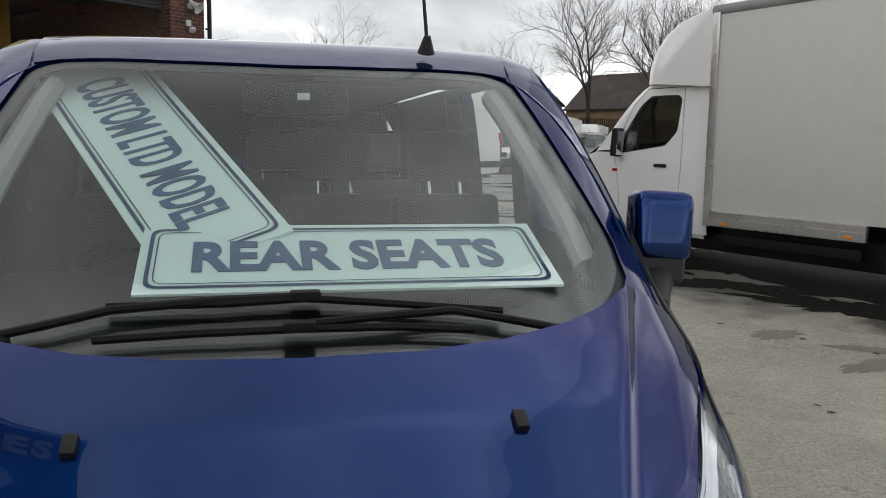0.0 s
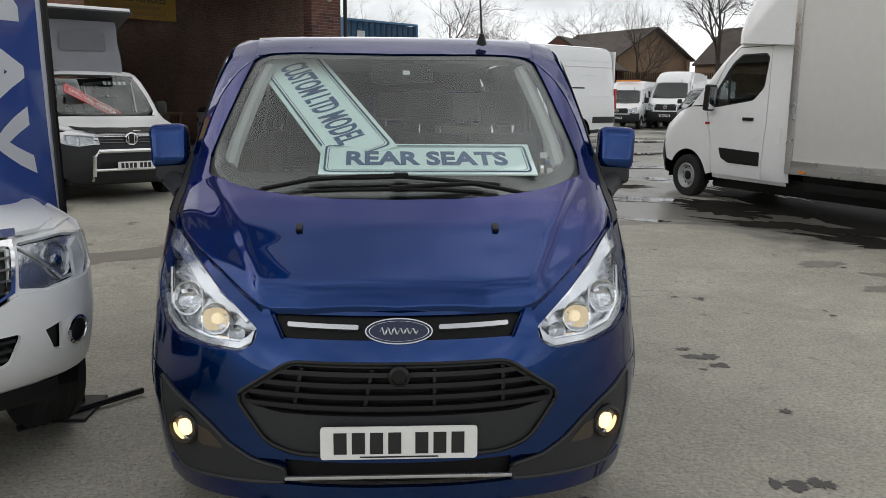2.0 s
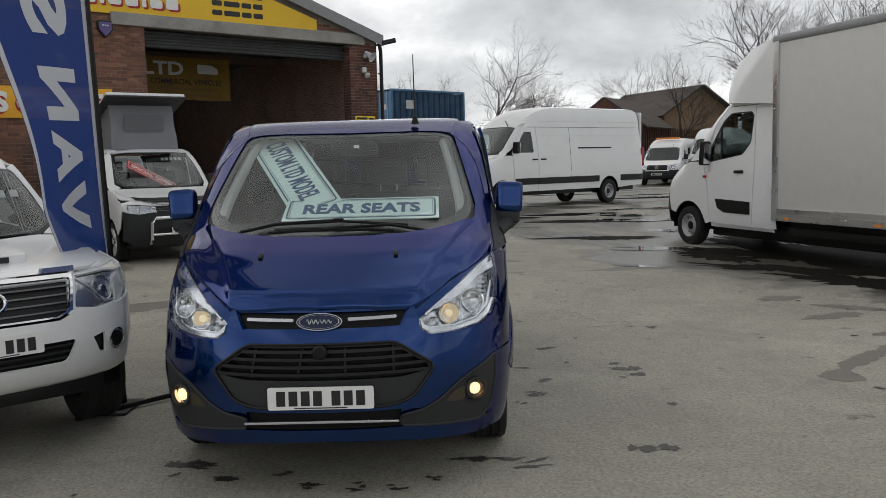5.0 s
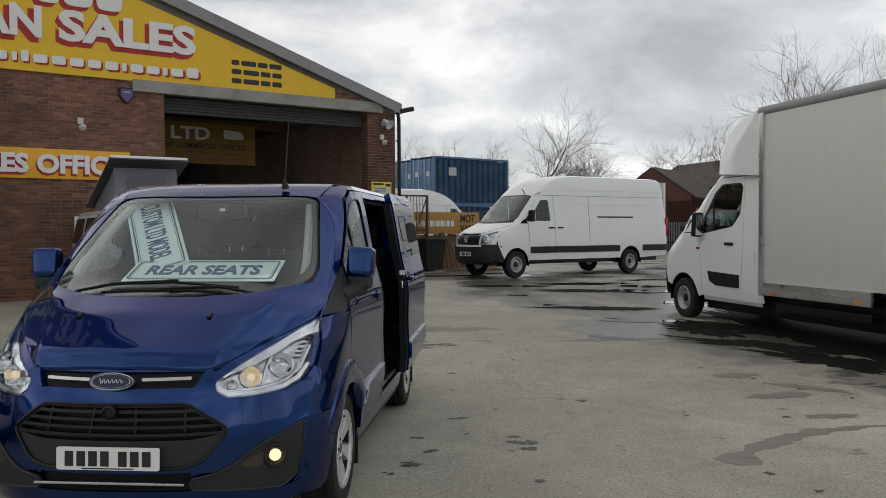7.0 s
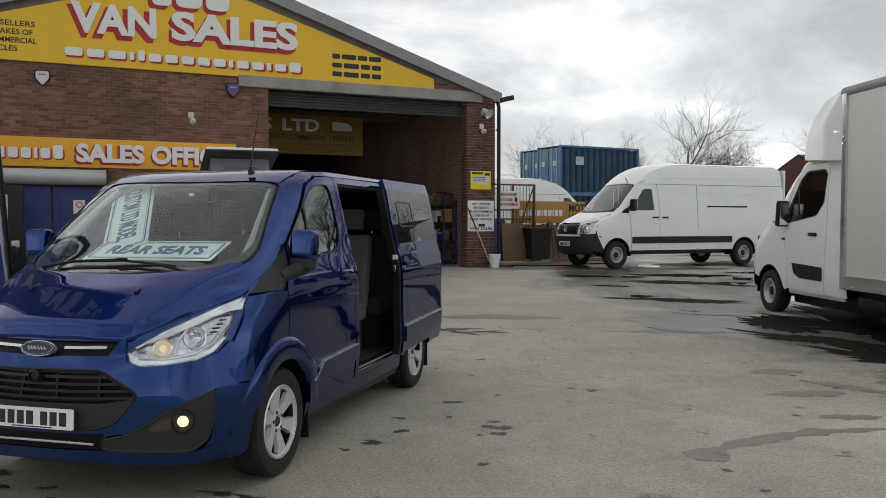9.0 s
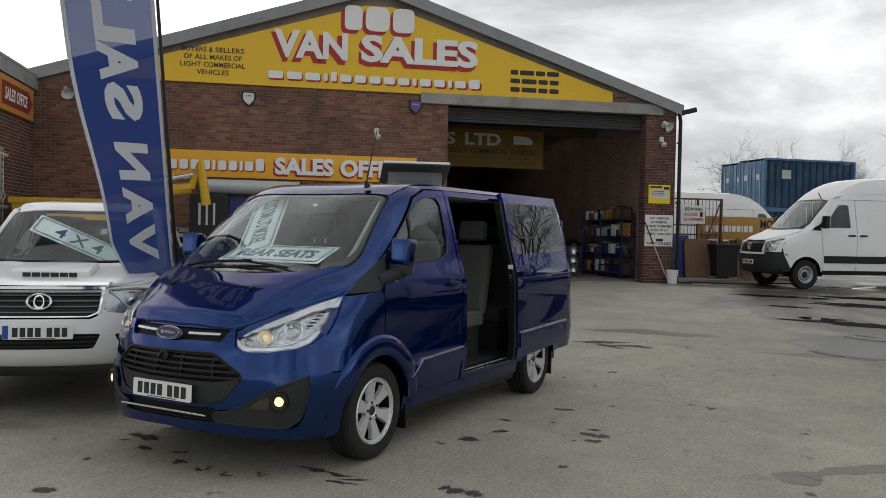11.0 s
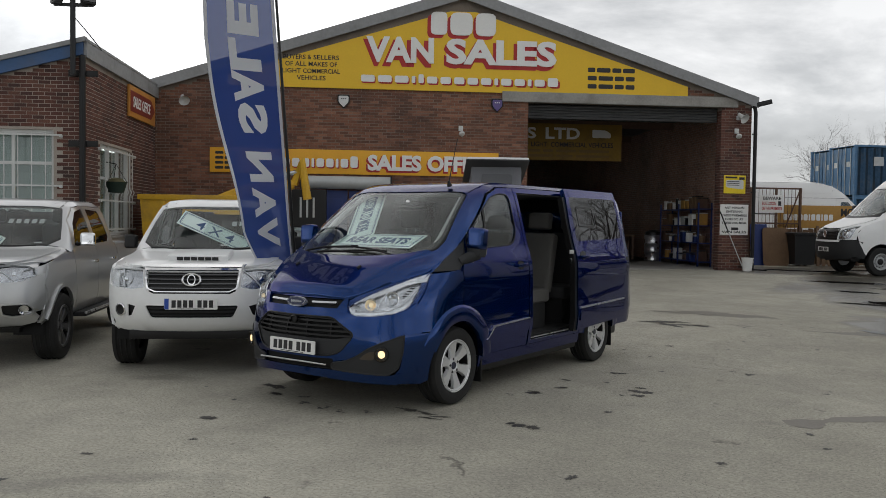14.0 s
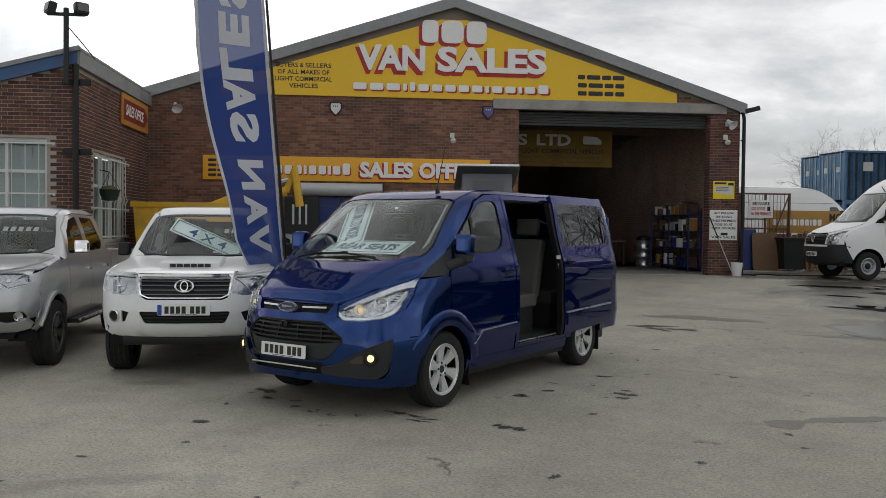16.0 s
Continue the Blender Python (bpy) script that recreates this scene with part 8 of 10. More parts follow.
part("name_bar", box(0.20, 0.003, 0.075, 0.02, -0.003, -0.29), INK, t)
part("word", letters("VAN SALES", 0.70, 0.07, 0.003, heavy=0.02), INK, t).location = (0, -0.002, -0.34)

# strip lights under the workshop roof
STRIP = lamp_glow("lit_strip_tube", (0.92, 0.97, 1.0), 24.0)
for x, y in ((-4.2, 4.2), (-2.6, 10.0)):
    t = hall_thing("strip_light", x, y, 5.10, "lit white strip light hung under the workshop roof", "lamp", "strip lights")
    part("housing", box(1.5, 0.14, 0.06, 0, 0, 0, 0.01), STEELBAR, t)
    part("tube", tube([(-0.72, 0, -0.02), (0.72, 0, -0.02)], 0.02, 8), STRIP, t, "lit tube")
    for s in (-0.6, 0.6):
        part("hanger", tube([(s, 0, 0.06), (s, 0, 0.9)], 0.008, 5), BLACK, t)

# the roller shutter over the office door, and the blue door
t = hall_thing("roller_shutter", -10.65, -0.22, 2.42, "pale grey rolled-up shutter over the office door", "shutter")
part("roll", tube([(-1.15, 0, 0.16), (1.15, 0, 0.16)], 0.17, 16), PALEGREY, t)
part("end_plate", box(0.04, 0.38, 0.36, -1.17, 0, -0.02, 0.01), PLASTIC, t)
part("end_plate", box(0.04, 0.38, 0.36, 1.17, 0, -0.02, 0.01), PLASTIC, t)
t = hall_thing("office_door", -10.60, -0.05, 0.16, "dark blue double steel door with a small notice", "door")
for x in (-0.54, 0.54):
    leaf = part("leaf", box(1.04, 0.06, 2.22, x, 0.0, 0, 0.01), BLUEDOOR, t)
    for z in (0.25, 1.25):
        part("raised_panel", box(0.78, 0.02, 0.75, x, -0.035, z, 0.02), BLUEDOOR, leaf)
part("door_notice", box(0.24, 0.006, 0.30, 0.55, -0.048, 1.62, 0.004), SIGNWHITE, t)
part("notice_mark", lathe([(0.07, 0), (0.07, 0.006), (0.05, 0.006), (0.05, 0)], 18, pose(0.55, -0.052, 1.82, 90, 0, 0)), SIGNRED, t)

# inside the workshop
t = hall_thing("inner_sign", -3.75, 3.6, 4.15, "yellow inner sign with the letters LTD, shade in its paint, hung in the workshop", "sign")
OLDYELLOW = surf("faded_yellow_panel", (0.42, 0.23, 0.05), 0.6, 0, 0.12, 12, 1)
# the hall's dimness is put into this panel as a darker yellow
part("panel", box(3.3, 0.03, 1.14, 0, 0.015, -0.57), surf("shaded_yellow_panel", (0.26, 0.155, 0.02), 0.7, 0, 0.15, 12, 1, dirt=(0.08, 0.055, 0.02), dirt_amount=0.6), t)
part("word", letters("S", 0.30, 0.36, 0.006, heavy=0.03), SIGNWHITE, t).location = (-1.25, -0.004, 0.27)
part("word", letters("LTD", 1.10, 0.36, 0.006, heavy=0.03), SIGNWHITE, t).location = (-0.25, -0.004, 0.27)
part("van_mark", slab(rounded([(-0.3, -0.12), (0.3, -0.12), (0.3, 0.02), (0.14, 0.12), (-0.3, 0.14)], 0.05), -0.006, pose(1.0, 0, 0.27)), SIGNWHITE, t)
for word, x, w in (("OF", -1.43, 0.18), ("LIGHT", -1.0, 0.50), ("COMMERCIAL", -0.05, 1.15), ("VEHICLES", 0.98, 0.80)):
    part("word", letters(word, w, 0.15, 0.004, heavy=0.01), INK, t).location = (x, -0.004, -0.08)
for i, words in enumerate(([3, 2, 4, 6], [5, 3, 6])):
    bar_row("faint_bar", words, 2.7, 0.08, surf("faded_ink", (0.2, 0.12, 0.03), 0.6), t, (-0.1, -0.002, -0.28 - 0.16 * i))
struct("roof_beam", box(5.6, 0.12, 0.22, -3.2, 3.70, 4.62), RUST, "steel beam under the workshop roof", "beam")
struct("roof_beam", box(5.6, 0.12, 0.22, -3.2, 8.0, 4.62), RUST, "steel beam under the workshop roof", "beam")
rack = hall_thing("shelf_rack", -0.08, 3.3, 0.36, "blue steel shelf rack crowded with tins and boxes", "shelf")
for y in (-1.6, 0.0, 1.6):
    for x in (-0.22, 0.18):
        part("upright", box(0.04, 0.04, 1.9, x, y, 0), BLUEDOOR, rack)
for z in (0.12, 0.68, 1.2, 1.7):
    part("board", box(0.44, 3.3, 0.03, -0.02, 0, z), BLUEDOOR, rack)
rnd = random.Random(5)
for z in (0.15, 0.71, 1.23, 1.73):
    y = -1.5
    while y < 1.45:
        w, hgt = rnd.uniform(0.10, 0.32), rnd.uniform(0.12, 0.36)
        c = rnd.choice([BLUEDOOR, PALEGREY, WOOD, BLACK, SIGNWHITE, OLDYELLOW, RUST])
        kind = rnd.random()
        it = thing("storage_box" if kind > 0.4 else "tin_can", HALL @ pose(-0.10, 3.3 + y + w / 2, 0.36 + z), "small container kept on the shelf rack", "container", "containers on the rack")
        if kind > 0.4:
            part("box_body", box(0.26, w, hgt, 0, 0, 0, 0.01), c, it)
            part("box_lid", box(0.27, w + 0.008, 0.03, 0, 0, hgt, 0.005), rnd.choice([BLACK, PALEGREY]), it)
        else:
            part("can_body", lathe([(0, 0), (w * 0.42, 0), (w * 0.42, hgt), (0, hgt)], 14), c, it)
            part("can_rim", lathe([(w * 0.44, hgt - 0.015), (w * 0.44, hgt + 0.008), (w * 0.38, hgt + 0.008)], 14), SATIN, it)
        y += w + rnd.uniform(0.02, 0.14)
drum = hall_thing("metal_drum", -0.35, 5.5, 0.36, "bare metal drum with a dark lid in the workshop", "drum")
part("shell", lathe([(0, 0), (0.28, 0), (0.29, 0.02), (0.28, 0.05), (0.28, 0.28), (0.295, 0.30), (0.28, 0.32), (0.28, 0.56), (0.295, 0.58), (0.28, 0.60), (0.28, 0.86), (0.29, 0.88), (0.25, 0.88)], 28), SATIN, drum)
part("lid", lathe([(0.26, 0.87), (0.25, 0.98), (0.12, 1.04), (0, 1.05)], 24), BLACK, drum)
for x, y, s in ((-1.3, 6.5, 0.8), (-2.4, 9.0, 1.2), (-4.6, 8.0, 1.0)):
    t = hall_thing("work_bench", x, y, 0.36, "dark cluttered work bench in the workshop", "bench")
    part("top", box(s * 1.4, 0.6, 0.06, 0, 0, 0.8, 0.01), WOOD, t)
    for q in ((-0.6, -0.25), (0.6, -0.25), (-0.6, 0.25), (0.6, 0.25)):
        part("leg", box(0.07, 0.07, 0.8, q[0] * s, q[1], 0), RUST, t)

# bucket, brush and hose by the pier
bucket = hall_thing("bucket", 0.30, -0.30, h_ground(-1.2, 18.5) + 0.0, "white plastic bucket at the foot of the pier", "bucket")
part("pail", lathe([(0, 0.01), (0.12, 0.0), (0.155, 0.36), (0.165, 0.36), (0.165, 0.34), (0.15, 0.33), (0.115, 0.03), (0, 0.03)], 24), SIGNWHITE, bucket)
part("bail", tube([(-0.16, 0, 0.33), (-0.12, -0.12, 0.22), (0.12, -0.12, 0.22), (0.16, 0, 0.33)], 0.006, 6), SATIN, bucket)
brush = hall_thing("long_brush", -0.05, -0.16, h_ground(-1.2, 18.5), "long-handled wash brush leaning on the pier", "brush")
part("handle", tube([(0.24, -0.14, 0.05), (-0.36, 0.08, 1.62)], 0.014, 8), PALEGREY, brush)
part("grip", tube([(-0.13, 0.0, 1.02), (-0.36, 0.08, 1.62)], 0.018, 8), BLACK, brush)
hose = hall_thing("hose_pipe", 0, 0, 0, "black hose lying in loose coils on the concrete", "hose")
pts = []
for i in range(90):
    a = i / 89
    x = 0.45 + 3.6 * a
    y = -0.35 + 0.22 * math.sin(9 * a) + (0.25 * math.cos(34 * a) if a < 0.3 else 0)
    w = HALL @ Vector((x, y, 0))
    pts.append((x + (0.14 * math.sin(34 * a) if a < 0.3 else 0), y, h_ground(w.x, w.y) + 0.022))
part("hose", tube(pts, 0.018, 6), BLACK, hose)

# gate, boards and bin beside the workshop
def yard_z(x, y):
    w = HALL @ Vector((x, y, 0))
    return h_ground(w.x, w.y)


gate = hall_thing("metal_gate", 2.75, 3.0, yard_z(2.7, 3), "dark welded mesh gate beside the workshop", "gate")
for x in (-0.85, 0.0, 0.80):
    part("post", box(0.06, 0.06, 2.45, x, 0, 0, 0.005), RUST, gate)
for z in (0.3, 1.3, 2.40):
    part("rail", box(1.65, 0.05, 0.05, 0, 0, z, 0.005), RUST, gate)
part("brace", tube([(0.0, 0, 0.35), (0.78, 0, 2.38)], 0.022, 6), RUST, gate)
for i in range(14):
    part("wire", box(0.012, 0.012, 2.35, -0.80 + 0.12 * i, 0.02, 0.06), RUST, gate)
t = hall_thing("dog_notice", 2.58, 2.93, 2.30, "white notice that warns of dogs, on the gate", "sign")
part("panel", box(0.78, 0.02, 0.56, 0, 0.01, -0.28, 0.004), SIGNWHITE, t)
for i, (text, w, m) in enumerate((("BEWARE", 0.58, INK), ("DOG LOOSE", 0.44, SIGNRED), ("ON THE PREMISES", 0.66, SIGNRED))):
    word_row(t, text, w, 0.10, m, (0 if i != 1 else -0.1, -0.002, 0.17 - 0.16 * i))
part("dog_mark", box(0.10, 0.004, 0.14, 0.25, -0.003, -0.06, 0.02, 1), INK, t)
t = hall_thing("sheet_board", 2.15, 2.80, yard_z(2.1, 2.8), "dark blue board leaning by the gate", "board")
part("sheet", box(0.55, 0.03, 1.3, 0, 0, 0, 0.005, 1, pose(0, 0, 0, -6, 0, 0)), BLUEDOOR, t)
t = hall_thing("sheet_board", 2.65, 2.68, yard_z(2.6, 2.7), "worn brown plywood board leaning by the gate", "board")
part("sheet", slab(rounded([(-0.42, 0), (0.42, 0), (0.42, 1.2), (-0.42, 1.2)], 0.12), 0.02, pose(0, 0, 0, -7, 0, 0)), WOOD, t)
t = hall_thing("wheelie_bin", 3.40, 2.65, yard_z(3.4, 2.7), "dark grey wheeled rubbish bin with its lid shut", "bin")
bm = bmesh.new()
a, b = [bm.verts.new((x, y, 0.05)) for x, y in ((-0.30, -0.28), (0.30, -0.28), (0.30, 0.28), (-0.30, 0.28))], [bm.verts.new((x, y, 0.98)) for x, y in ((-0.38, -0.36), (0.38, -0.36), (0.38, 0.36), (-0.38, 0.36))]
for i in range(4):
    bm.faces.new((a[i], a[(i + 1) % 4], b[(i + 1) % 4], b[i]))
bm.faces.new(a[::-1])
bm.faces.new(b)
part("tub", bm, PLASTIC, t)
part("lid", box(0.84, 0.82, 0.07, 0, 0, 0.98, 0.03), PLASTIC, t)
for s in (-1, 1):
    part("wheel", lathe([(0, -0.03), (0.1, -0.03), (0.1, 0.03), (0, 0.03)], 16, pose(s * 0.32, 0.28, 0.1, 0, 90, 0)), RUBBER, t)
t = hall_thing("fence_sign", 4.35, 3.15, 1.55, "yellow fence sign with lettering, in front of a parked van", "sign")
part("panel", box(2.9, 0.04, 0.72, 0, 0.02, 0, 0.004), OLDYELLOW, t)
bar_row("web_bar", WEB[5:], 1.65, 0.20, SIGNWHITE, t, (-0.45, -0.003, 0.34), 0.006, 0.3)
part("word", letters("MOT", 0.62, 0.26, 0.006, heavy=0.03), INK, t).location = (0.95, -0.003, 0.51)
part("word", letters("VANS", 0.72, 0.24, 0.006, heavy=0.03), INK, t).location = (0.98, -0.003, 0.18)
for x in (-1.3, 0.0, 1.3):
    part("sign_post", box(0.08, 0.08, 2.0, x, 0.08, -1.3), RUST, t)
fence = hall_thing("board_fence", 5.0, 3.3, yard_z(5, 3.3), "dark weathered board fence behind the gate", "fence")
for i in range(26):
    part("board", box(0.17, 0.025, 1.15 + 0.04 * math.sin(i * 2.3), -3.0 + 0.19 * i, 0, 0.02), WOOD, fence)
for z in (0.25, 0.9):
    part("rail", box(5.1, 0.05, 0.08, -0.55, 0.04, z), WOOD, fence)
for i in range(4):
    t = hall_thing("timber_plank", 4.05 + 0.16 * i, 2.75 - 0.05 * i, yard_z(4, 2.7), "grey timber plank leaning on the fence", "plank", "planks on the fence")
    part("plank", box(0.10, 0.03, 1.3 - 0.1 * i, 0, 0, 0, 0.004, 1, pose(0, 0, 0, -14, 6 - 5 * i, 0)), WOOD, t)

# ---- the low brick building beside the workshop ----
LX, LY = -15.6, -5.5
low_side = struct("wall_side", box(0.33, 1.05, 4.95, LX - 0.165, LY + 0.525, FOOT), MORTAR2, "dark red brick side wall of the low building", "wall")
struct("wall_side", box(0.33, 2.20, 1.40, LX - 0.165, LY + 2.15, FOOT), MORTAR2, "dark red brick side wall of the low building", "wall")
struct("wall_side", box(0.33, 2.20, 4.75 - 3.12, LX - 0.165, LY + 2.15, 3.12), MORTAR2, "dark red brick side wall of the low building", "wall")
struct("wall_side", box(0.33, 2.24, 4.95, LX - 0.165, LY + 4.37, FOOT), MORTAR2, "dark red brick side wall of the low building", "wall")
low_end = struct("wall_end", slab([(LX - 0.335, FOOT), (LX - 0.335, 4.75), (LX - 0.55, 4.685), (LX - 0.55, FOOT)], 0.33, pose(0, LY, 0)), MORTAR2, "dark red brick end wall of the low building", "wall")
struct("wall_end", slab([(LX - 0.55, FOOT), (LX - 0.55, 1.5), (LX - 2.85, 1.5), (LX - 2.85, FOOT)], 0.33, pose(0, LY, 0)), MORTAR2, "dark red brick end wall of the low building", "wall")
struct("wall_end", slab([(LX - 0.55, 3.27), (LX - 0.55, 4.685), (LX - 2.85, 3.995), (LX - 2.85, 3.27)], 0.33, pose(0, LY, 0)), MORTAR2, "dark red brick end wall of the low building", "wall")
struct("wall_end", slab([(LX - 2.85, FOOT), (LX - 2.85, 3.86), (LX - 8, 3.86), (LX - 8, FOOT)], 0.33, pose(0, LY, 0)), MORTAR2, "dark red brick end wall of the low building", "wall")
FASCIA = surf("blue_fascia", (0.035, 0.09, 0.21), 0.55, 0, 0.12, 15, 1, dirt=(0.1, 0.1, 0.1), dirt_amount=0.4)
struct("fascia", slab([(LX + 0.03, 4.72), (LX + 0.03, 4.97), (LX - 8, 2.57 + 0.25 + 0.0), (LX - 8, 2.57)], 0.06, pose(0, LY - 0.10, 0)), FASCIA, "blue painted fascia board of the low building", "trim")
struct("trim", slab([(LX + 0.08, 4.97), (LX + 0.08, 5.06), (LX - 8, 2.91), (LX - 8, 2.82)], 0.16, pose(0, LY - 0.14, 0)), ROOFGREY, "grey roof edge of the low building", "trim")
struct("fascia", box(0.06, 5.6, 0.30, LX + 0.06, LY + 2.75, 4.68), ROOFGREY, "grey fascia along the low building", "trim")
struct("roof_sheet", slab([(LX + 0.1, 4.98), (LX + 0.1, 5.03), (LX - 8, 2.89), (LX - 8, 2.84)], 5.6, pose(0, LY - 0.1, 0)), ROOFGREY, "grey felt roof of the low building", "roof")
FRAME = surf("white_window_frame", (0.62, 0.63, 0.62), 0.5, 0, 0.06, 20, 3)
BLIND = surf("grey_green_blind", (0.30, 0.36, 0.34), 0.8, 0, 0.15, 60, 2)


def barred_window(name, m, width, height, cols, rows, bars_n, label):
    t = thing(name, m, label, "window", kind="structure")
    f = part("window_frame", box(width, 0.08, 0.07, 0, 0.04, 0), FRAME, t)
    part("window_frame", box(width, 0.08, 0.07, 0, 0.04, height - 0.07), FRAME, t)
    for i in range(cols + 1):
        part("mullion", box(0.06, 0.07, height - 0.14, -width / 2 + 0.03 + (width - 0.06) * i / cols, 0.04, 0.07), FRAME, t)
    for j in range(1, rows):
        part("transom", box(width - 0.06, 0.06, 0.06, 0, 0.04, height * (0.62 if rows == 2 else j / rows)), FRAME, t)
    part("pane", box(width - 0.1, 0.008, height - 0.14, 0, 0.06, 0.07), GLASS, t).visible_shadow = False
    part("blind", box(width - 0.1, 0.02, height - 0.14, 0, 0.22, 0.07), BLIND, t)
    for i in range(10):
        part("blind_slat", box(width - 0.14, 0.02, 0.02, 0, 0.195, 0.15 + (height - 0.3) * i / 9), BLIND, t)
    part("window_sill", box(width + 0.12, 0.14, 0.06, 0, -0.03, -0.06, 0.01), CONCRETE, t)
    for i in range(bars_n):
        x = -width / 2 + width * (i + 0.5) / bars_n
        part("guard_bar", tube([(x, -0.13, 0.1), (x, -0.13, height * 0.45), (x + 0.02, -0.17, height * 0.5), (x, -0.13, height * 0.55), (x, -0.13, height - 0.05)], 0.009, 6), STEELBAR, t)
    for z in (0.12, height * 0.38, height - 0.12):
        part("guard_rail", box(width + 0.36, 0.02, 0.03, 0, -0.13, z), STEELBAR, t)
        for s in (-1, 1):
            part("guard_fixing", tube([(s * (width / 2 + 0.15), -0.13, z), (s * (width / 2 + 0.15), 0.0, z)], 0.03, 8), STEELBAR, t)
    return t


barred_window("window_1", HALL @ pose(LX - 1.70, LY + 0.06, 1.5), 2.3, 1.77, 3, 2, 9, "white-framed window with guard bars and a blind")
barred_window("window_2", HALL @ pose(LX - 0.06, LY + 2.15, 1.2, 0, 0, 90), 2.2, 1.92, 3, 2, 10, "white-framed side window with guard bars")
t = thing("hanging_basket", HALL @ pose(LX + 0.20, LY + 1.45, 2.10), "dark green hanging basket on the wall", "planter")
part("bowl", lathe([(0, 0), (0.16, 0.02), (0.22, 0.22), (0.24, 0.24), (0.19, 0.24), (0, 0.20)], 16), surf("dark_green_plastic", (0.012, 0.03, 0.022), 0.6), t)
for a in (0, 2.1, 4.2):
    part("chain", tube([(0.22 * math.cos(a), 0.22 * math.sin(a), 0.24), (0, 0, 0.62)], 0.006, 5), BLACK, t)
part("bracket", tube([(0, 0, 0.62), (-0.20, 0, 0.66)], 0.012, 6), BLACK, t)
part("dry_leaves", lathe([(0.19, 0.24), (0.15, 0.30), (0.05, 0.33), (0, 0.33)], 10), surf("dry_leaves", (0.10, 0.09, 0.04), 0.9, 0, 0.3, 40, 10, bump=0.5), t)
t = thing("arrow_sign", HALL @ pose(LX + 0.07, LY + 4.05, 4.28, 0, 0, 90), "dull orange-edged dark red sign with white words on the wall", "sign")
part("panel", box(2.3, 0.05, 0.72, 0, 0.02, -0.36, 0.004), DULLORANGE, t)
part("red_field", slab([(-1.08, -0.24), (0.72, -0.24), (1.08, 0), (0.72, 0.24), (-1.08, 0.24)], -0.006, pose(0, -0.006, 0)), surf("dark_red_field", (0.22, 0.03, 0.02), 0.5), t)
part("word", letters("SALES", 0.70, 0.26, 0.004, 0.2, heavy=0.02), SIGNWHITE, t).location = (-0.55, -0.013, 0)
part("word", letters("OFFICE", 0.76, 0.26, 0.004, 0.2, heavy=0.02), SIGNWHITE, t).location = (0.27, -0.013, 0)
t = thing("drain_pipe", HALL @ pose(LX + 0.02, LY - 0.09, 0.0), "black drain pipe on the building corner", "pipe")
part("pipe", tube([(0, 0, 0), (0, 0, 4.7)], 0.06, 10), BLACK, t)
for z in (2.95, 4.3):
    part("clip", box(0.55, 0.05, 0.12, 0, 0.06, z, 0.01), BLACK, t)
t = thing("flood_lights", HALL @ pose(LX - 0.12, LY - 0.20, 4.3), "black floodlights on a steel pole at the corner", "lamp")
part("pole", tube([(0, 0, 0), (0, 0, 1.45)], 0.05, 10), PLASTIC, t)
part("cross_bar", box(0.70, 0.06, 0.06, 0, 0, 1.30, 0.01), PLASTIC, t)
part("cable", tube([(0.03, 0, 1.1), (0.2, 0.3, 0.85), (0.35, 0.6, 0.6)], 0.01, 5), BLACK, t)
for x, a in ((-0.30, -50), (0.30, 40)):
    h = part("lamp_head", box(0.26, 0.15, 0.22, 0, 0, 0, 0.04, 2, pose(x, -0.03, 1.33, -12, 0, a)), BLACK, t)
    part("lamp_glass", box(0.21, 0.01, 0.16, 0, -0.08, 0.03, 0.005, 1, pose(x, -0.03, 1.33, -12, 0, a)), DARKGLASS, h)

# ---- the banner on its pole ----
FLAGBLUE = surf("banner_blue_cloth", (0.034, 0.085, 0.32), 0.8, 0, 0.06, 120, 2)
FLAGWHITE = surf("banner_white_print", (0.86, 0.87, 0.88), 0.8, 0, 0.04, 120, 2)
for cloth_mat in (FLAGBLUE, FLAGWHITE):
    # thin cloth: light comes through from behind
    fn, fl = cloth_mat.node_tree.nodes, cloth_mat.node_tree.links
    base, through_cloth, weave = fn["Principled BSDF"], fn.new("ShaderNodeBsdfTranslucent"), fn.new("ShaderNodeMixShader")
    through_cloth.inputs["Color"].default_value = base.inputs["Base Color"].links[0].from_node.inputs["Color1"].default_value
    weave.inputs["Fac"].default_value = 0.45
    fl.new(base.outputs["BSDF"], weave.inputs[1])
    fl.new(through_cloth.outputs["BSDF"], weave.inputs[2])
    # and its open mesh lets the view through
    holes, mesh_mix = fn.new("ShaderNodeBsdfTransparent"), fn.new("ShaderNodeMixShader")
    mesh_mix.inputs["Fac"].default_value = 0.24 if cloth_mat is FLAGBLUE else 0.06
    fl.new(weave.outputs["Shader"], mesh_mix.inputs[1])
    fl.new(holes.outputs["BSDF"], mesh_mix.inputs[2])
    fl.new(mesh_mix.outputs["Shader"], fn["Material Output"].inputs["Surface"])
flag = thing("feather_banner", pose(-1.74, 1.88, 0), "blue feather banner with mirrored white letters on a black pole", "banner")
pole_at = lambda z: Vector((0.035 * z, -0.145 * z, z))
part("pole", tube([pole_at(z) for z in (0, 1, 2, 3, 4, 4.9)], 0.022, 8, None, True, 0.012), BLACK, flag, "black banner pole")
part("foot_plate", box(0.20, 0.36, 0.02, 0.02, -0.1, 0.002, 0.004), BLACK, flag)
part("foot_bar", tube([(-0.16, -0.42, 0.03), (0.30, 0.12, 0.03)], 0.018, 6), BLACK, flag)
across = Vector((-0.30, -0.95, 0)).normalized()
out_of = Vector((0.95, -0.30, 0)).normalized()


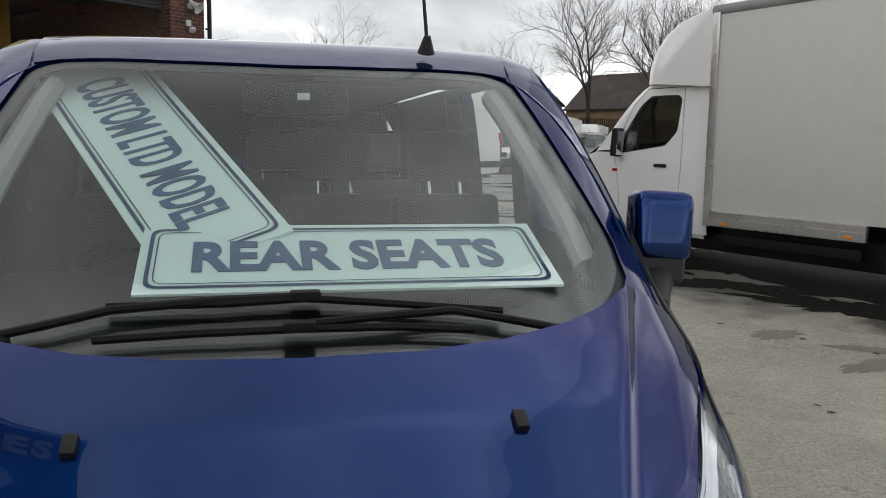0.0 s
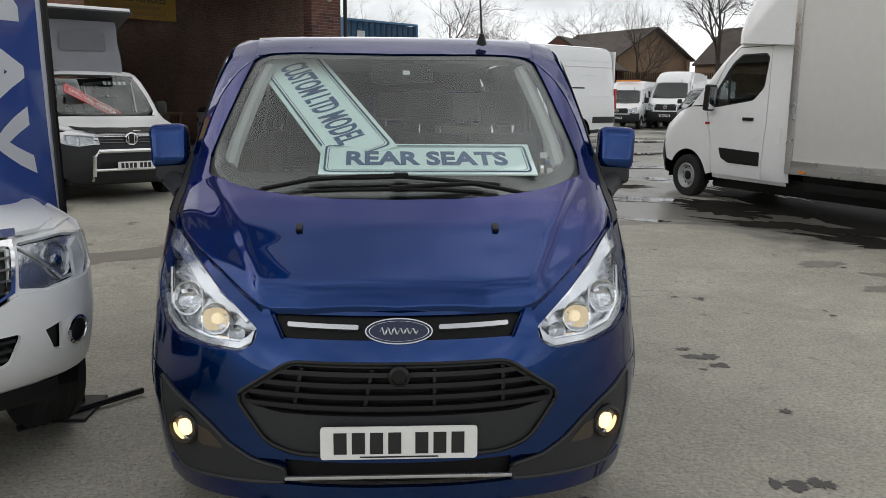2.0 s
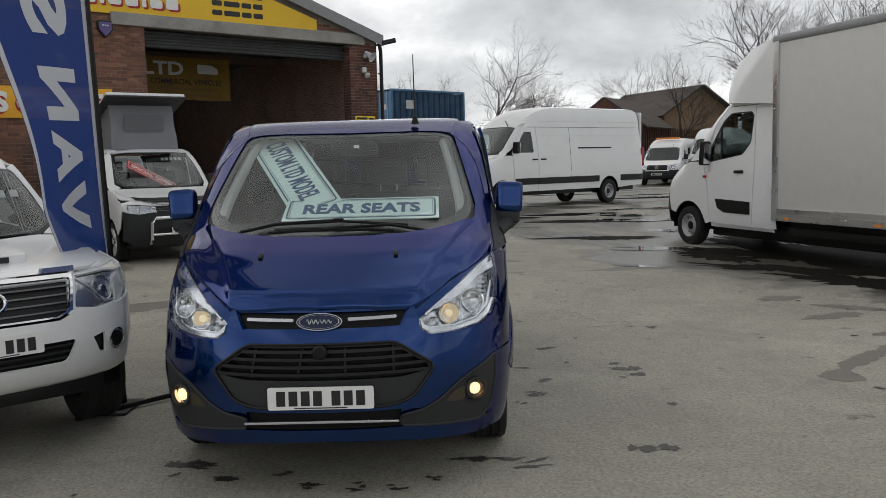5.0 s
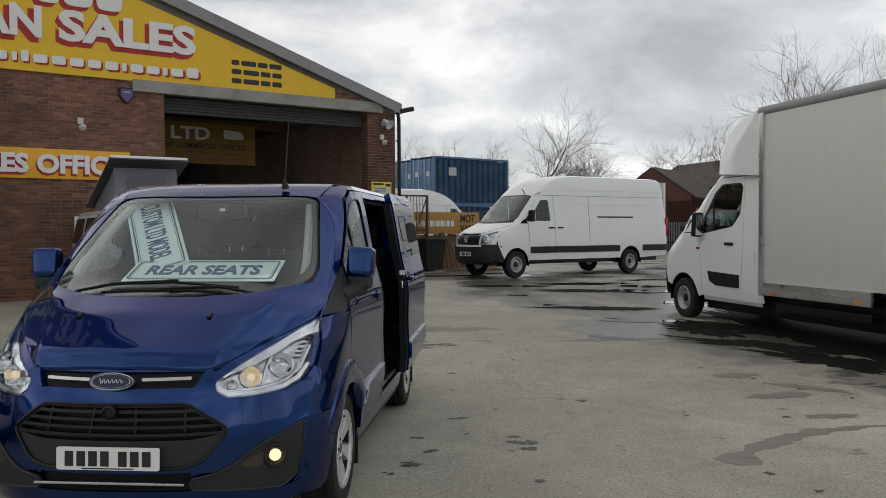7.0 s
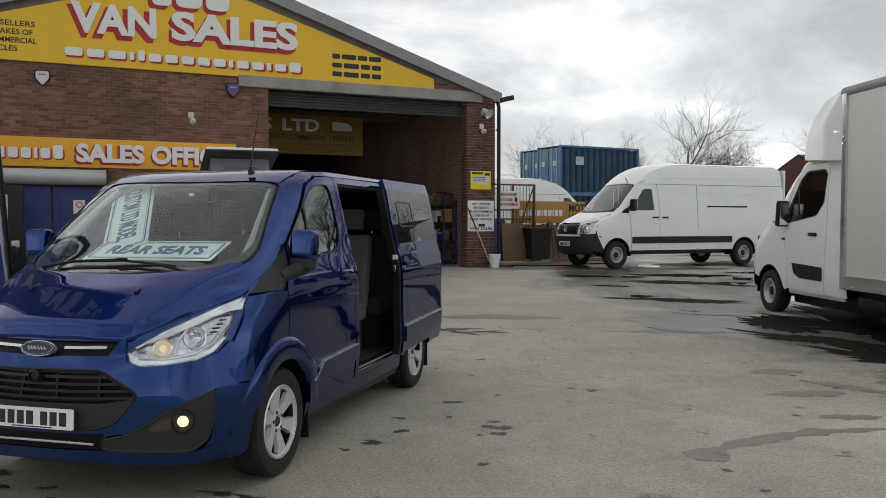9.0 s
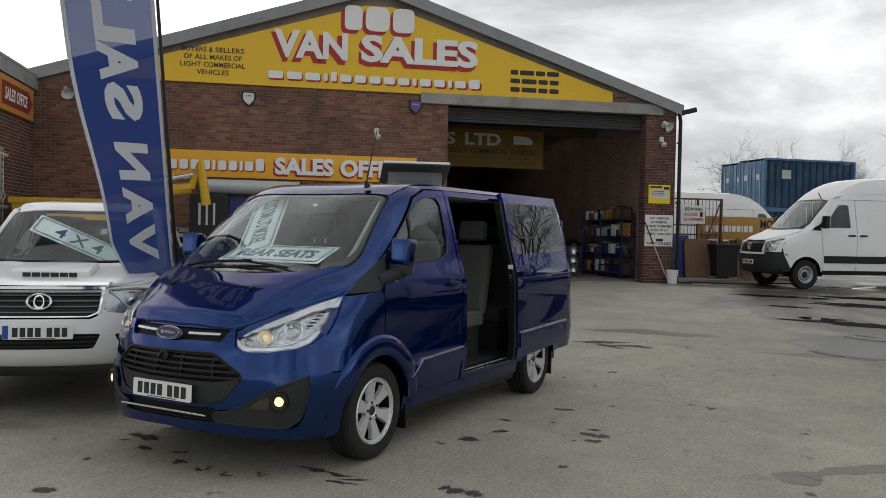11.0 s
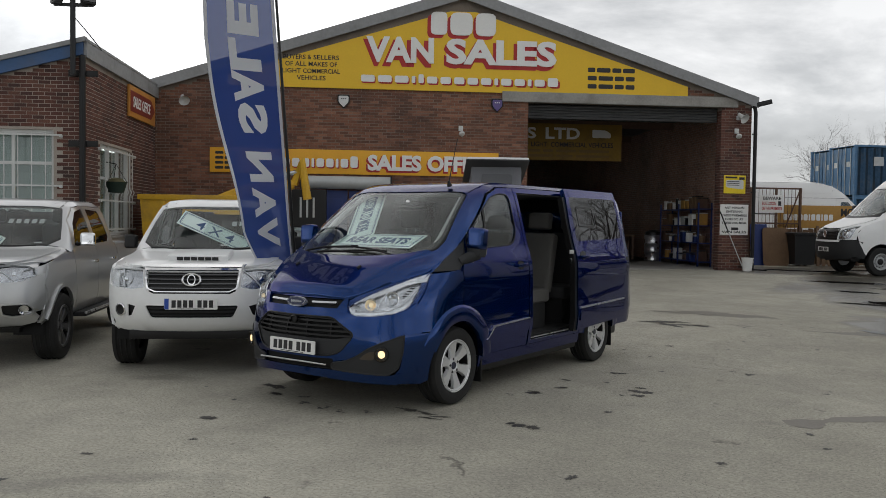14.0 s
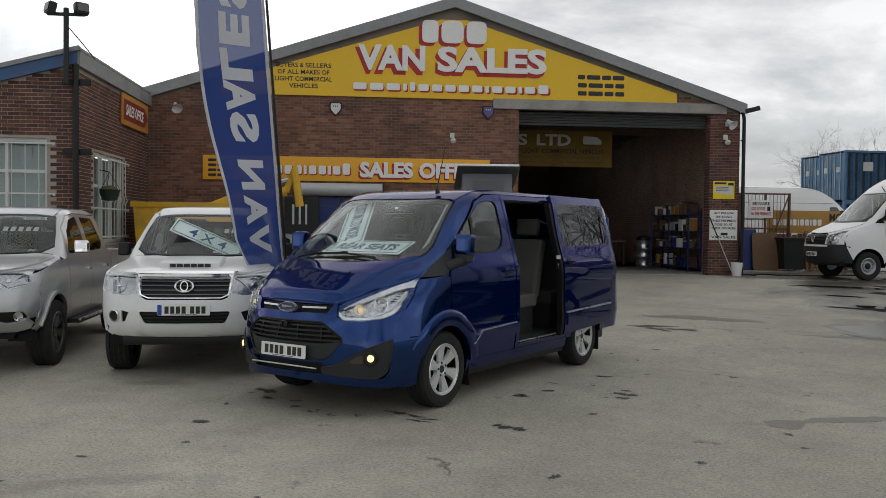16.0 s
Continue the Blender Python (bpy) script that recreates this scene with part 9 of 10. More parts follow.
def cloth(u, z):
    """A point of the banner: u from the pole to the free edge, at height z."""
    v = (z - 1.02) / 3.7
    w = 0.54 + 0.25 * min(1, v * 1.5)
    if v < 0.12:
        w *= 0.55 + 0.45 * (v / 0.12) ** 0.6
    sway = 0.05 * math.sin(3.2 * z + 2.0 * u) * u + 0.08 * math.sin(1.3 * z + 0.6) * u * u + (0.022 * math.sin(11 * u) * (1 - v / 0.22) if v < 0.22 else 0)
    return pole_at(z) + across * (0.03 + w * u) + out_of * sway + Vector((0, 0, -0.02 * u * (1 - v)))


def cloth_sheet(u0, u1, z0, z1, nu, nz, lift, poly=None):
    bm = bmesh.new()
    rows = [[bm.verts.new(cloth(u0 + (u1 - u0) * i / nu, z0 + (z1 - z0) * j / nz) + out_of * lift) for i in range(nu + 1)] for j in range(nz + 1)]
    for a, b in zip(rows, rows[1:]):
        for i in range(nu):
            bm.faces.new((a[i], a[i + 1], b[i + 1], b[i]))
    return bm


banner = part("banner", cloth_sheet(0, 1, 1.02, 4.85, 16, 70, 0), FLAGBLUE, flag)
mod = banner.modifiers.new("cloth_thickness", "SOLIDIFY")
mod.thickness = 0.003
for u0, u1 in ((0.0, 0.05), (0.955, 1.0)):
    edge = part("white_edge", cloth_sheet(u0, u1, 1.05, 4.85, 2, 70, 0.004), FLAGWHITE, banner)
    edge.modifiers.new("cloth_thickness", "SOLIDIFY").thickness = 0.002
for ch, z0 in zip("VANSALES", (1.47, 1.79, 2.17, 2.68, 3.01, 3.33, 3.69, 4.06)):
    bm = letters(ch, 0.40, 0.46, 0.001, heavy=0.05)
    bmesh.ops.subdivide_edges(bm, edges=[e for e in bm.edges if e.calc_length() > 0.12], cuts=2)
    for v in bm.verts:
        # the letters lie on their side, read from the ground up, and show from the back
        u = 0.47 - v.co.z * 0.95
        v.co = cloth(u, z0 + v.co.x * 0.80) + out_of * (0.006 - 1.5 * v.co.y)
    part("letter", bm, FLAGWHITE, banner)

# ---- cards in the other windscreens ----
def screen_card(owner, m, *args, **kw):
    return card("window_card", owner.matrix_world @ m, *args, **kw)


screen_card(hilux, pose(0.02, 1.50, 1.445, -52, 24, 0), 0.86, 0.26, "4 X 4", 0.46, 0.14, "pale mint card with 4 X 4 in the pickup windscreen", heavy=0.01)
screen_card(navara, pose(-0.30, 1.50, 1.43, -52, 24, 0), 0.78, 0.24, "4 X 4", 0.42, 0.13, "pale mint card in the silver pickup windscreen", heavy=0.01)
for owner, x, y, z in ((hilux, 0.40, 1.60, 1.54), (navara, 0.32, 1.60, 1.54)):
    part("price_bars", bars([1, 1, 1, 1, 1], 0.40, 0.08, 0.003), PRICEPAINT, owner).matrix_local = pose(x, y, z, -52, 0, 0)

# ---- a small grey hatchback, the skip and the digger behind the vehicles ----
HATCH = Shape([(0.22, 0.14, 0.5, 2.4, 0.80, 3.9), (0.35, 0.02, 0.5, 2.4, 0.86, 3.95), (0.60, 0.0, 0.52, 2.4, 0.875, 3.95), (0.75, 0.06, 0.52, 2.5, 0.875, 3.95), (0.85, 0.25, 0.55, 2.6, 0.865, 3.93), (0.95, 0.70, 0.55, 2.7, 0.85, 3.9), (1.0, 0.92, 0.45, 2.8, 0.83, 3.88), (1.2, 1.25, 0.4, 2.8, 0.76, 3.8), (1.40, 1.62, 0.38, 2.8, 0.67, 3.65), (1.46, 1.85, 0.35, 2.8, 0.58, 3.5), (1.48, 2.1, 0.3, 2.8, 0.4, 3.2)])
hatch = thing("hatchback", on_yard(-9.2, 8.6, 40, h_ground(-9.2, 8.6)), "small pale grey hatchback with a card in its windscreen", "car")
GREYPAINT = surf("pale_grey_paint", (0.40, 0.41, 0.42), 0.35, 0.4, 0.04, 300, 1.5, coat=0.8)
bw = Bodywork(HATCH, hatch, GREYPAINT)
bw("bonnet", "top", both([(0, 0.10), (0.5, 0.22), (0.72, 0.5), (0.78, 0.95), (0.5, 0.86), (0, 0.84)]))
bw("windscreen", "top", both([(0, 0.88), (0.5, 0.95), (0.70, 1.10), (0.58, 1.62), (0, 1.60)]), GLASS, off=-0.003, r=0.05)
bw("roof", "top", both([(0, 1.62), (0.6, 1.66), (0.60, 2.6), (0.5, 3.4), (0, 3.5)]), step=0.15)
bw("front_bumper", "front", both([(0, 0.78), (0.5, 0.76), (0.82, 0.78), (0.84, 0.40), (0.6, 0.25), (0, 0.24)]), step=0.1)
bw.sides("pillar", [(0.95, 0.97), (1.18, 0.98), (1.75, 1.39), (3.55, 1.39), (3.5, 1.44), (1.6, 1.44)], off=-0.001)
HW = [(1.30, 1.0), (1.75, 1.33), (2.10, 1.36), (2.12, 1.0)]
HR = [(2.2, 1.0), (2.18, 1.36), (3.1, 1.33), (3.4, 1.02)]
bw.sides("body_side", [(0.45, 0.70), (0.52, 0.45)] + arc(0.85, 0.3, 0.35, 150, 8, 12) + [(2.9, 0.30)] + arc(3.3, 0.3, 0.35, 172, 8, 12) + [(3.88, 0.4), (3.86, 0.98), (3.55, 1.38), (1.76, 1.38), (1.19, 0.97), (0.6, 0.86)], holes=[HW, HR])
bw.sides("side_glass", HW, CABGLASS, off=-0.003)
bw.sides("side_glass", HR, CABGLASS, off=-0.003)
front_lamp(bw, [(0.45, 0.72), (0.50, 0.58), (0.74, 0.58), (0.80, 0.68), (0.72, 0.76)])
for s in (-1, 1):
    for y in (0.85, 3.3):
        wheel(hatch, s * 0.77, y, 0.30, 0.19, 0.19, "steel")
        arch_liner(hatch, s * 0.86, y, 0.30, 0.37, 0.25)
wing_mirrors(hatch, 0.93, 1.25, 0.98, 0.16, 0.14, GREYPAINT)
cab_inside(hatch, 1.15, 0.98, 0.8)
part("underbody", box(1.4, 3.4, 0.14, 0, 2.0, 0.2), BLACK, hatch)
part("tail_gate", box(1.5, 0.05, 0.75, 0, 3.86, 0.3), GREYPAINT, hatch)
screen_card(hatch, pose(-0.05, 1.16, 1.13, -62, 18, 0), 1.05, 0.19, "", 0, 0, "white card with dark writing in the hatchback windscreen", border=False, mats=(SIGNWHITE, INK))

MACHINE = surf("worn_machine_yellow", (0.62, 0.36, 0.015), 0.5, 0, 0.15, 20, 2, dirt=(0.12, 0.08, 0.05), dirt_amount=0.5)


def at_hall(x, y, turn=0):
    return HALL @ pose(x, y, yard_z(x, y), 0, 0, turn)


skip = thing("yellow_skip", at_hall(-14.1, -2.2), "worn yellow steel skip beside the brick wall", "skip")
part("tub", slab([(-0.95, 0.05), (0.95, 0.05), (1.1, 1.95), (-1.1, 1.95)], 1.5, pose(0, -0.75, 0)), MACHINE, skip)
part("rim", box(2.3, 1.6, 0.12, 0, 0, 1.92, 0.02), MACHINE, skip)
for x in (-0.6, 0, 0.6):
    part("rib", box(0.1, 0.06, 1.8, x, -0.78, 0.1, 0.01), MACHINE, skip)
digger = thing("digger_arm", at_hall(-11.9, -2.6), "yellow digger with its jointed arm folded low", "digger")
part("boom", tube([(-1.9, 0, 1.75), (-1.0, 0, 2.15), (0.1, 0, 2.30)], 0.16, 8, None, True, 0.11), MACHINE, digger)
part("stick", tube([(0.1, 0, 2.30), (0.28, -0.1, 2.85), (0.42, -0.1, 1.95)], 0.10, 8), MACHINE, digger)
part("ram", tube([(-0.8, 0, 2.38), (0.2, 0, 2.6)], 0.05, 8), CHROME, digger)
part("cab", box(1.1, 1.2, 1.5, -2.3, 0.3, 0.5, 0.06), MACHINE, digger)
part("track", box(1.9, 1.5, 0.5, -2.1, 0.3, 0, 0.15, 4), BLACK, digger)
t = thing("dark_pallet_box", at_hall(-11.55, -1.0), "dark crate with faint white marks by the office door", "crate")
part("crate", box(0.85, 0.5, 2.2, 0, 0, 0, 0.02), BLACK, t)
for i in range(3):
    part("mark_bar", box(0.05, 0.006, 0.5, -0.2 + 0.16 * i, -0.255, 1.5), PALEGREY, t)

# ---- vans further off ----
white_van_2 = copy_thing(crafter, HALL @ pose(9.0, 7.2, 0.36, 0, 0, 90))
tagged(white_van_2, "white high-roof panel van parked behind the gate", "van", "white vans")
for (x, y, turn, sz) in ((10.6, 36.6, -30, 0.84), (12.9, 36.6, -30, 1.02), (15.8, 39.8, -30, 0.92)):
    v = copy_thing(crafter, pose(x, y, h_ground(x, y), 0, 0, turn))
    v.scale = (1, 0.86, sz)
    tagged(v, "white van parked in a row at the back of the yard", "van", "white vans")
    if sz < 0.9:
        part("beacon_bar", box(1.2, 0.22, 0.10, 0, 2.3, 2.66, 0.03), AMBER, v, "amber beacon bar on the roof")
DARKPAINT = surf("dark_grey_paint", (0.030, 0.030, 0.034), 0.35, 0.5, 0.04, 300, 1.5, coat=0.8)
t = copy_thing(hatch, pose(11.7, 29.0, h_ground(11.7, 29.0), 0, 0, -30))
t.scale = (1.05, 1.1, 1.25)
for piece in t.children_recursive:
    if piece.type == "MESH" and GREYPAINT.name in piece.data.materials:
        piece.data = piece.data.copy()
        for k, m in enumerate(piece.data.materials):
            if m is GREYPAINT or m == GREYPAINT:
                piece.data.materials[k] = DARKPAINT
tagged(t, "dark people carrier among the parked vans", "car")

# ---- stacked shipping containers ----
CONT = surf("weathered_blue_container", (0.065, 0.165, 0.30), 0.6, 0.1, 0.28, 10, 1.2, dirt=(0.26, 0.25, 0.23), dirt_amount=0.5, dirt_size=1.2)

# darker blue with brown dirt: the ribs' shade is put into this paint
CONTSHADE = surf("rib_shade_blue_container", (0.032, 0.075, 0.13), 0.7, 0.1, 0.3, 10, 1.2, dirt=(0.10, 0.08, 0.06), dirt_amount=0.6, dirt_size=1.5)


def corrugated(length, height, pitch_w=0.42, depth=0.09):
    """A ribbed sheet in x, z facing -y."""
    bm = bmesh.new()
    n = int(length / pitch_w)
    xs = []
    for i in range(n):
        x = -length / 2 + length * i / n
        xs += [(x, 0), (x + 0.3 * pitch_w, 0), (x + 0.5 * pitch_w, depth), (x + 0.8 * pitch_w, depth)]
    xs.append((length / 2, 0))
    a, b = [bm.verts.new((x, y, 0)) for x, y in xs], [bm.verts.new((x, y, height)) for x, y in xs]
    for i in range(len(xs) - 1):
        f = bm.faces.new((a[i], a[i + 1], b[i + 1], b[i]))
        # slopes and recesses take the darker slot, shading painted by face
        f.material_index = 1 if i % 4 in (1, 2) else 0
    bmesh.ops.solidify(bm, geom=bm.faces[:], thickness=0.01)
    return bm


def container(m, label):
    t = thing("shipping_container", m, label, "container", "stacked containers")
    L, W, H = 6.06, 2.44, 2.90
    for s, turn in ((-1, 0), (1, 180)):
        w = part("side_panel", corrugated(L - 0.2, H - 0.3), (CONT, CONTSHADE), t)
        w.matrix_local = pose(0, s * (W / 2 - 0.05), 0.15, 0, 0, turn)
    part("end_panel", box(0.05, W - 0.2, H - 0.2, L / 2 - 0.06, 0, 0.1), CONT, t)
    for y in (-0.58, 0.58):
        d = part("door_leaf", box(0.05, 1.10, H - 0.28, -L / 2 + 0.05, y, 0.14, 0.01), CONT, t)
        for k in (-0.25, 0.25):
            part("lock_rod", tube([(-L / 2 + 0.0, y + k, 0.1), (-L / 2 + 0.0, y + k, H - 0.1)], 0.022, 6), PALEGREY, d)
        part("door_label", box(0.006, 0.3, 0.3, -L / 2 + 0.02, y, 1.7), PALEGREY, d)
    for x in (-1, 1):
        for y in (-1, 1):
            part("corner_post", box(0.14, 0.14, H, x * (L / 2 - 0.07), y * (W / 2 - 0.07), 0, 0.01), CONT, t)
    for y in (-1, 1):
        for z in (0, H - 0.12):
            part("side_rail", box(L - 0.28, 0.1, 0.12, 0, y * (W / 2 - 0.05), z), CONT, t)
    part("top_panel", box(L - 0.1, W - 0.1, 0.03, 0, 0, H - 0.05), CONT, t)
    part("label_panel", box(0.6, 0.006, 0.5, -1.6, -W / 2 - 0.012, 1.75), PALEGREY, t)
    return t


# two stacks side by side, their door ends towards the workshop
along_c = Vector((math.cos(radians(43.0)), math.sin(radians(43.0)), 0))
side_c = Vector((-along_c.y, along_c.x, 0))
for k in range(2):
    for z in (0.36, 3.26):
        at_c = Vector((-2.78, 45.97, z)) + along_c * (3.03 + 0.5 * k) + side_c * (1.22 + 2.62 * k)
        container(Matrix.Translation(at_c) @ pose(0, 0, 0, 0, 0, 43.0), "weathered blue shipping container in a stack")

# ---- the house and fence behind the yard ----
TILE = surf("brown_roof_tiles", (0.070, 0.055, 0.047), 0.85, 0, 0.45, 5, 0.8, bump=0.5, dirt=(0.12, 0.10, 0.08), dirt_amount=0.5, dirt_size=1.0)
BUFF = surf("buff_brick_far", (0.24, 0.16, 0.10), 0.9, 0, 0.2, 14, 1.0)


def house(m, length, width, eave, ridge, label, brick=BUFF):
    t = thing("far_house", m, label, "house")
    for s in (-1, 1):
        part("wall", box(length, 0.3, eave, 0, s * (width / 2 - 0.15), 0), brick, t)
        part("gable", slab([(-width / 2, 0), (width / 2, 0), (width / 2, eave), (0, ridge), (-width / 2, eave)], 0.3, pose(s * length / 2 - (0.3 if s > 0 else 0), 0, 0, 0, 0, 90 if s < 0 else 90)), brick, t)
        run = width / 2 + 0.35
        ang = math.degrees(math.atan2(ridge - eave, width / 2))
        r = part("roof", box(length + 0.5, run / math.cos(radians(ang)), 0.12, 0, 0, 0), TILE, t)
        r.matrix_local = pose(0, s * run / 2, (ridge + ridge - (ridge - eave) * run / (width / 2)) / 2 + 0.05, -s * ang, 0, 0)
        for x in (-length / 4, length / 4):
            w = part("window", box(1.2, 0.06, 1.1, x, s * (width / 2 + 0.01), 1.2), FRAME, t)
            part("pane", box(1.0, 0.02, 0.9, x, s * (width / 2 + 0.05), 1.3), BLIND, w)
    return t


house(pose(19.9, 72.5, 0, 0, 0, -65), 10.4, 8.0, 5.2, 7.6, "buff brick house with a brown tiled roof, beyond the fence")
house(pose(28.2, 60.5, 0, 0, 0, -60), 7.0, 6.4, 4.6, 7.2, "buff brick house with a brown tiled roof, beyond the trees")
house(pose(14.2, 63.1, 0, 0, 0, 60), 7.0, 6.0, 4.1, 6.2, "red brick house with a brown tiled roof, beyond the yard", surf("red_brick_far", (0.105, 0.045, 0.034), 0.9, 0, 0.25, 14, 1.0))
pales = bmesh.new()
for i in range(300):
    x = 3 + 0.14 * i
    y = 46.0 + 0.05 * x
    hgt = 3.4
    vs = [pales.verts.new((x + dx, y, z)) for dx, z in ((-0.035, 0.3), (0.035, 0.3), (0.035, hgt - 0.12), (0, hgt), (-0.035, hgt - 0.12))]
    pales.faces.new(vs)
bmesh.ops.solidify(pales, geom=pales.faces[:], thickness=0.02)
tagged(part("palisade_fence", pales, RUST, None, flat=True), "rusty steel palisade fence along the back of the yard", "fence", kind="stuff")
fr = thing("fence_rails", pose(0, 0, 0), "rusty rails and lower boards of the palisade fence", "fence")
for z in (0.9, 2.9):
    part("rail", tube([(3, 46.2, z), (45, 48.3, z)], 0.04, 6), RUST, fr)
part("boarding", slab([(3, 0.0), (45, 0.0), (45, 1.9), (3, 1.9)], 0.05, pose(0, 46.25, 0.2, 0, 0, 2.86)), PALEGREY, fr)

# ---- bare winter trees ----
BARK = surf("dark_bark", (0.05, 0.042, 0.036), 0.95, 0, 0.3, 20, 3, bump=0.4)


def bare_tree(x, y, height, spread, seed, label="bare winter tree with fine twigs"):
    r = random.Random(seed)
    t = thing("bare_tree", pose(x, y, h_ground(x, y)), label, "tree", "bare trees")
    verts, faces, trunk_v, trunk_f = [], [], [], []

    def limb(vs, fs, a, b, ra, rb, sides):
        d = (b - a).normalized()
        u = d.orthogonal().normalized()
        w = d.cross(u)
        k = len(vs)
        for p, rad in ((a, ra), (b, rb)):
            for j in range(sides):
                q = math.tau * j / sides
                vs.append(p + (u * math.cos(q) + w * math.sin(q)) * rad)
        for j in range(sides):
            fs.append((k + j, k + (j + 1) % sides, k + sides + (j + 1) % sides, k + sides + j))

    def grow(p, d, length, rad, level):
        steps = 3 if level < 2 else 2
        for i in range(steps):
            d = (d + Vector((r.gauss(0, 0.13), r.gauss(0, 0.13), r.gauss(0.03, 0.08)))).normalized()
            q = p + d * length / steps
            r2 = rad * 0.84
            if level < 2:
                limb(trunk_v, trunk_f, p, q, rad, r2, 6)
            else:
                limb(verts, faces, p, q, rad, r2, 3)
            if level < 5 and (i > 0 or level > 0):
                for _ in range(2 if level < 4 else 3):
                    a = r.uniform(0, math.tau)
                    side = (d.orthogonal() * math.cos(a) + d.cross(d.orthogonal()) * math.sin(a)).normalized()
                    nd = (d * r.uniform(0.5, 0.9) + side * spread * r.uniform(0.5, 0.95) + Vector((0, 0, 0.12))).normalized()
                    grow(q, nd, length * r.uniform(0.55, 0.76), r2 * r.uniform(0.52, 0.72), level + 1)
            p, rad = q, r2

    grow(Vector((0, 0, 0)), Vector((0, 0, 1)), height * 0.42, height * 0.0150, 0)
    for name, vs, fs in (("trunk", trunk_v, trunk_f), ("crown", verts, faces)):
        me = bpy.data.meshes.new(name)
        me.from_pydata(vs, [], fs)
        me.materials.append(BARK)
        ob = new(name, me)
        ob.parent = t
    return t


bare_tree(4.2, 70, 12.5, 0.8, 3)
bare_tree(23.5, 57, 15.0, 0.8, 7)
bare_tree(18.0, 76, 11.5, 0.9, 11)
bare_tree(27.5, 55, 14.0, 0.7, 14)
bare_tree(-4.5, 50, 8.5, 0.9, 18)
bare_tree(-0.5, 66, 9.0, 0.9, 23)
bare_tree(10.5, 80, 10.5, 0.9, 27)
bare_tree(31.0, 62, 14.0, 0.8, 31)
bare_tree(16.0, 50.5, 8.5, 0.8, 53)
bare_tree(8.5, 58.0, 8.0, 0.9, 61)
bare_tree(33.0, -20.0, 8.6, 0.9, 37)
bare_tree(25.0, -26.0, 7.8, 0.9, 41)

# ---- water and stains on the yard ----
WATER = bpy.data.materials.new("standing_water")
WATER.use_nodes = True
wp = WATER.node_tree.nodes["Principled BSDF"]
wp.inputs["Base Color"].default_value, wp.inputs["Roughness"].default_value = (0.025, 0.024, 0.022, 1), 0.02
wp.inputs["IOR"].default_value = 1.33
OIL = surf("dark_oil_stain", (0.045, 0.041, 0.037), 0.55, 0, 0.3, 40, 6)
DAMP = surf("damp_concrete", (0.185, 0.170, 0.145), 0.6, 0, 0.15, 30, 3)


def blob(x, y, rx, ry, turn, seed, lift, bm, rough_edge=0.35):
    """A flat patch with an uneven rim, laid on the ground."""
    k = 150
    m = pose(x, y, 0, 0, 0, turn)
    ring = []
    for i in range(k):
        a = math.tau * i / k
        s = 1 + rough_edge * noise.fractal(Vector((math.cos(a) * 2.4 + seed * 7.3, math.sin(a) * 2.4, seed)), 0.6, 2.1, 8)
        p = m @ Vector((rx * s * math.cos(a), ry * s * math.sin(a), 0))
        ring.append(bm.verts.new((p.x, p.y, h_ground(p.x, p.y) + lift)))
    mids = [bm.verts.new(((v.co.x + x) / 2, (v.co.y + y) / 2, h_ground((v.co.x + x) / 2, (v.co.y + y) / 2) + lift)) for v in ring]
    c = bm.verts.new((x, y, h_ground(x, y) + lift))
    for i in range(k):
        j = (i + 1) % k
        bm.faces.new((ring[i], ring[j], mids[j], mids[i]))
        bm.faces.new((mids[i], mids[j], c))


def trickle(path, wide, bm):
    """A run of water down the concrete, of uneven width."""
    pts = []
    for (x0, y0), (x1, y1) in zip(path, path[1:]):
        pts += [(x0 + (x1 - x0) * k / 8, y0 + (y1 - y0) * k / 8) for k in range(8)]
    rows = []
    for k, (x, y) in enumerate(pts[:-1]):
        side = Vector((-(pts[k + 1][1] - y), pts[k + 1][0] - x, 0)).normalized()
        taper = min(1, (len(pts) - k) / 14) * min(1, (k + 1) / 3)
        row = []
        for s in (-1, 1):
            w = wide * taper * (1 + 0.9 * noise.fractal(Vector((x * 5, y * 5, s * 3.7)), 0.7, 2.0, 5)) * (1.9 if k < 10 else 1)
            p = Vector((x, y, 0)) + side * s * w
            row.append(bm.verts.new((p.x, p.y, h_ground(p.x, p.y) + 0.0022)))
        rows.append(row)
    for a, b in zip(rows, rows[1:]):
        bm.faces.new((a[0], a[1], b[1], b[0])[::-1])


for i, (x, y, rx, ry, turn) in enumerate(((3.4, 8.4, 0.36, 0.12, -20), (3.9, 10.4, 0.5, 0.16, 5), (2.95, 12.5, 0.42, 0.20, 5), (1.8, 16.3, 1.0, 0.22, 5), (3.7, 17.0, 1.2, 0.28, 8), (4.9, 16.6, 0.7, 0.24, -5), (4.30, 10.65, 0.75, 0.20, -12), (5.25, 15.5, 0.95, 0.20, 4), (4.35, 15.7, 0.32, 0.14, 20), (6.8, 18.4, 2.2, 0.3, 12), (5.4, 13.6, 0.5, 0.14, 30), (7.4, 24.0, 2.4, 0.35, 10), (5.6, 28.0, 2.0, 0.3, 5), (2.2, 14.2, 0.4, 0.12, 0))):
    bm = bmesh.new()
    blob(x, y, rx, ry, turn, i + 1, 0.006, bm)
    tagged(part("puddle", bm, WATER), "shallow puddle of rain water on the concrete", "puddle", kind="structure")
bm = bmesh.new()
rs = random.Random(9)
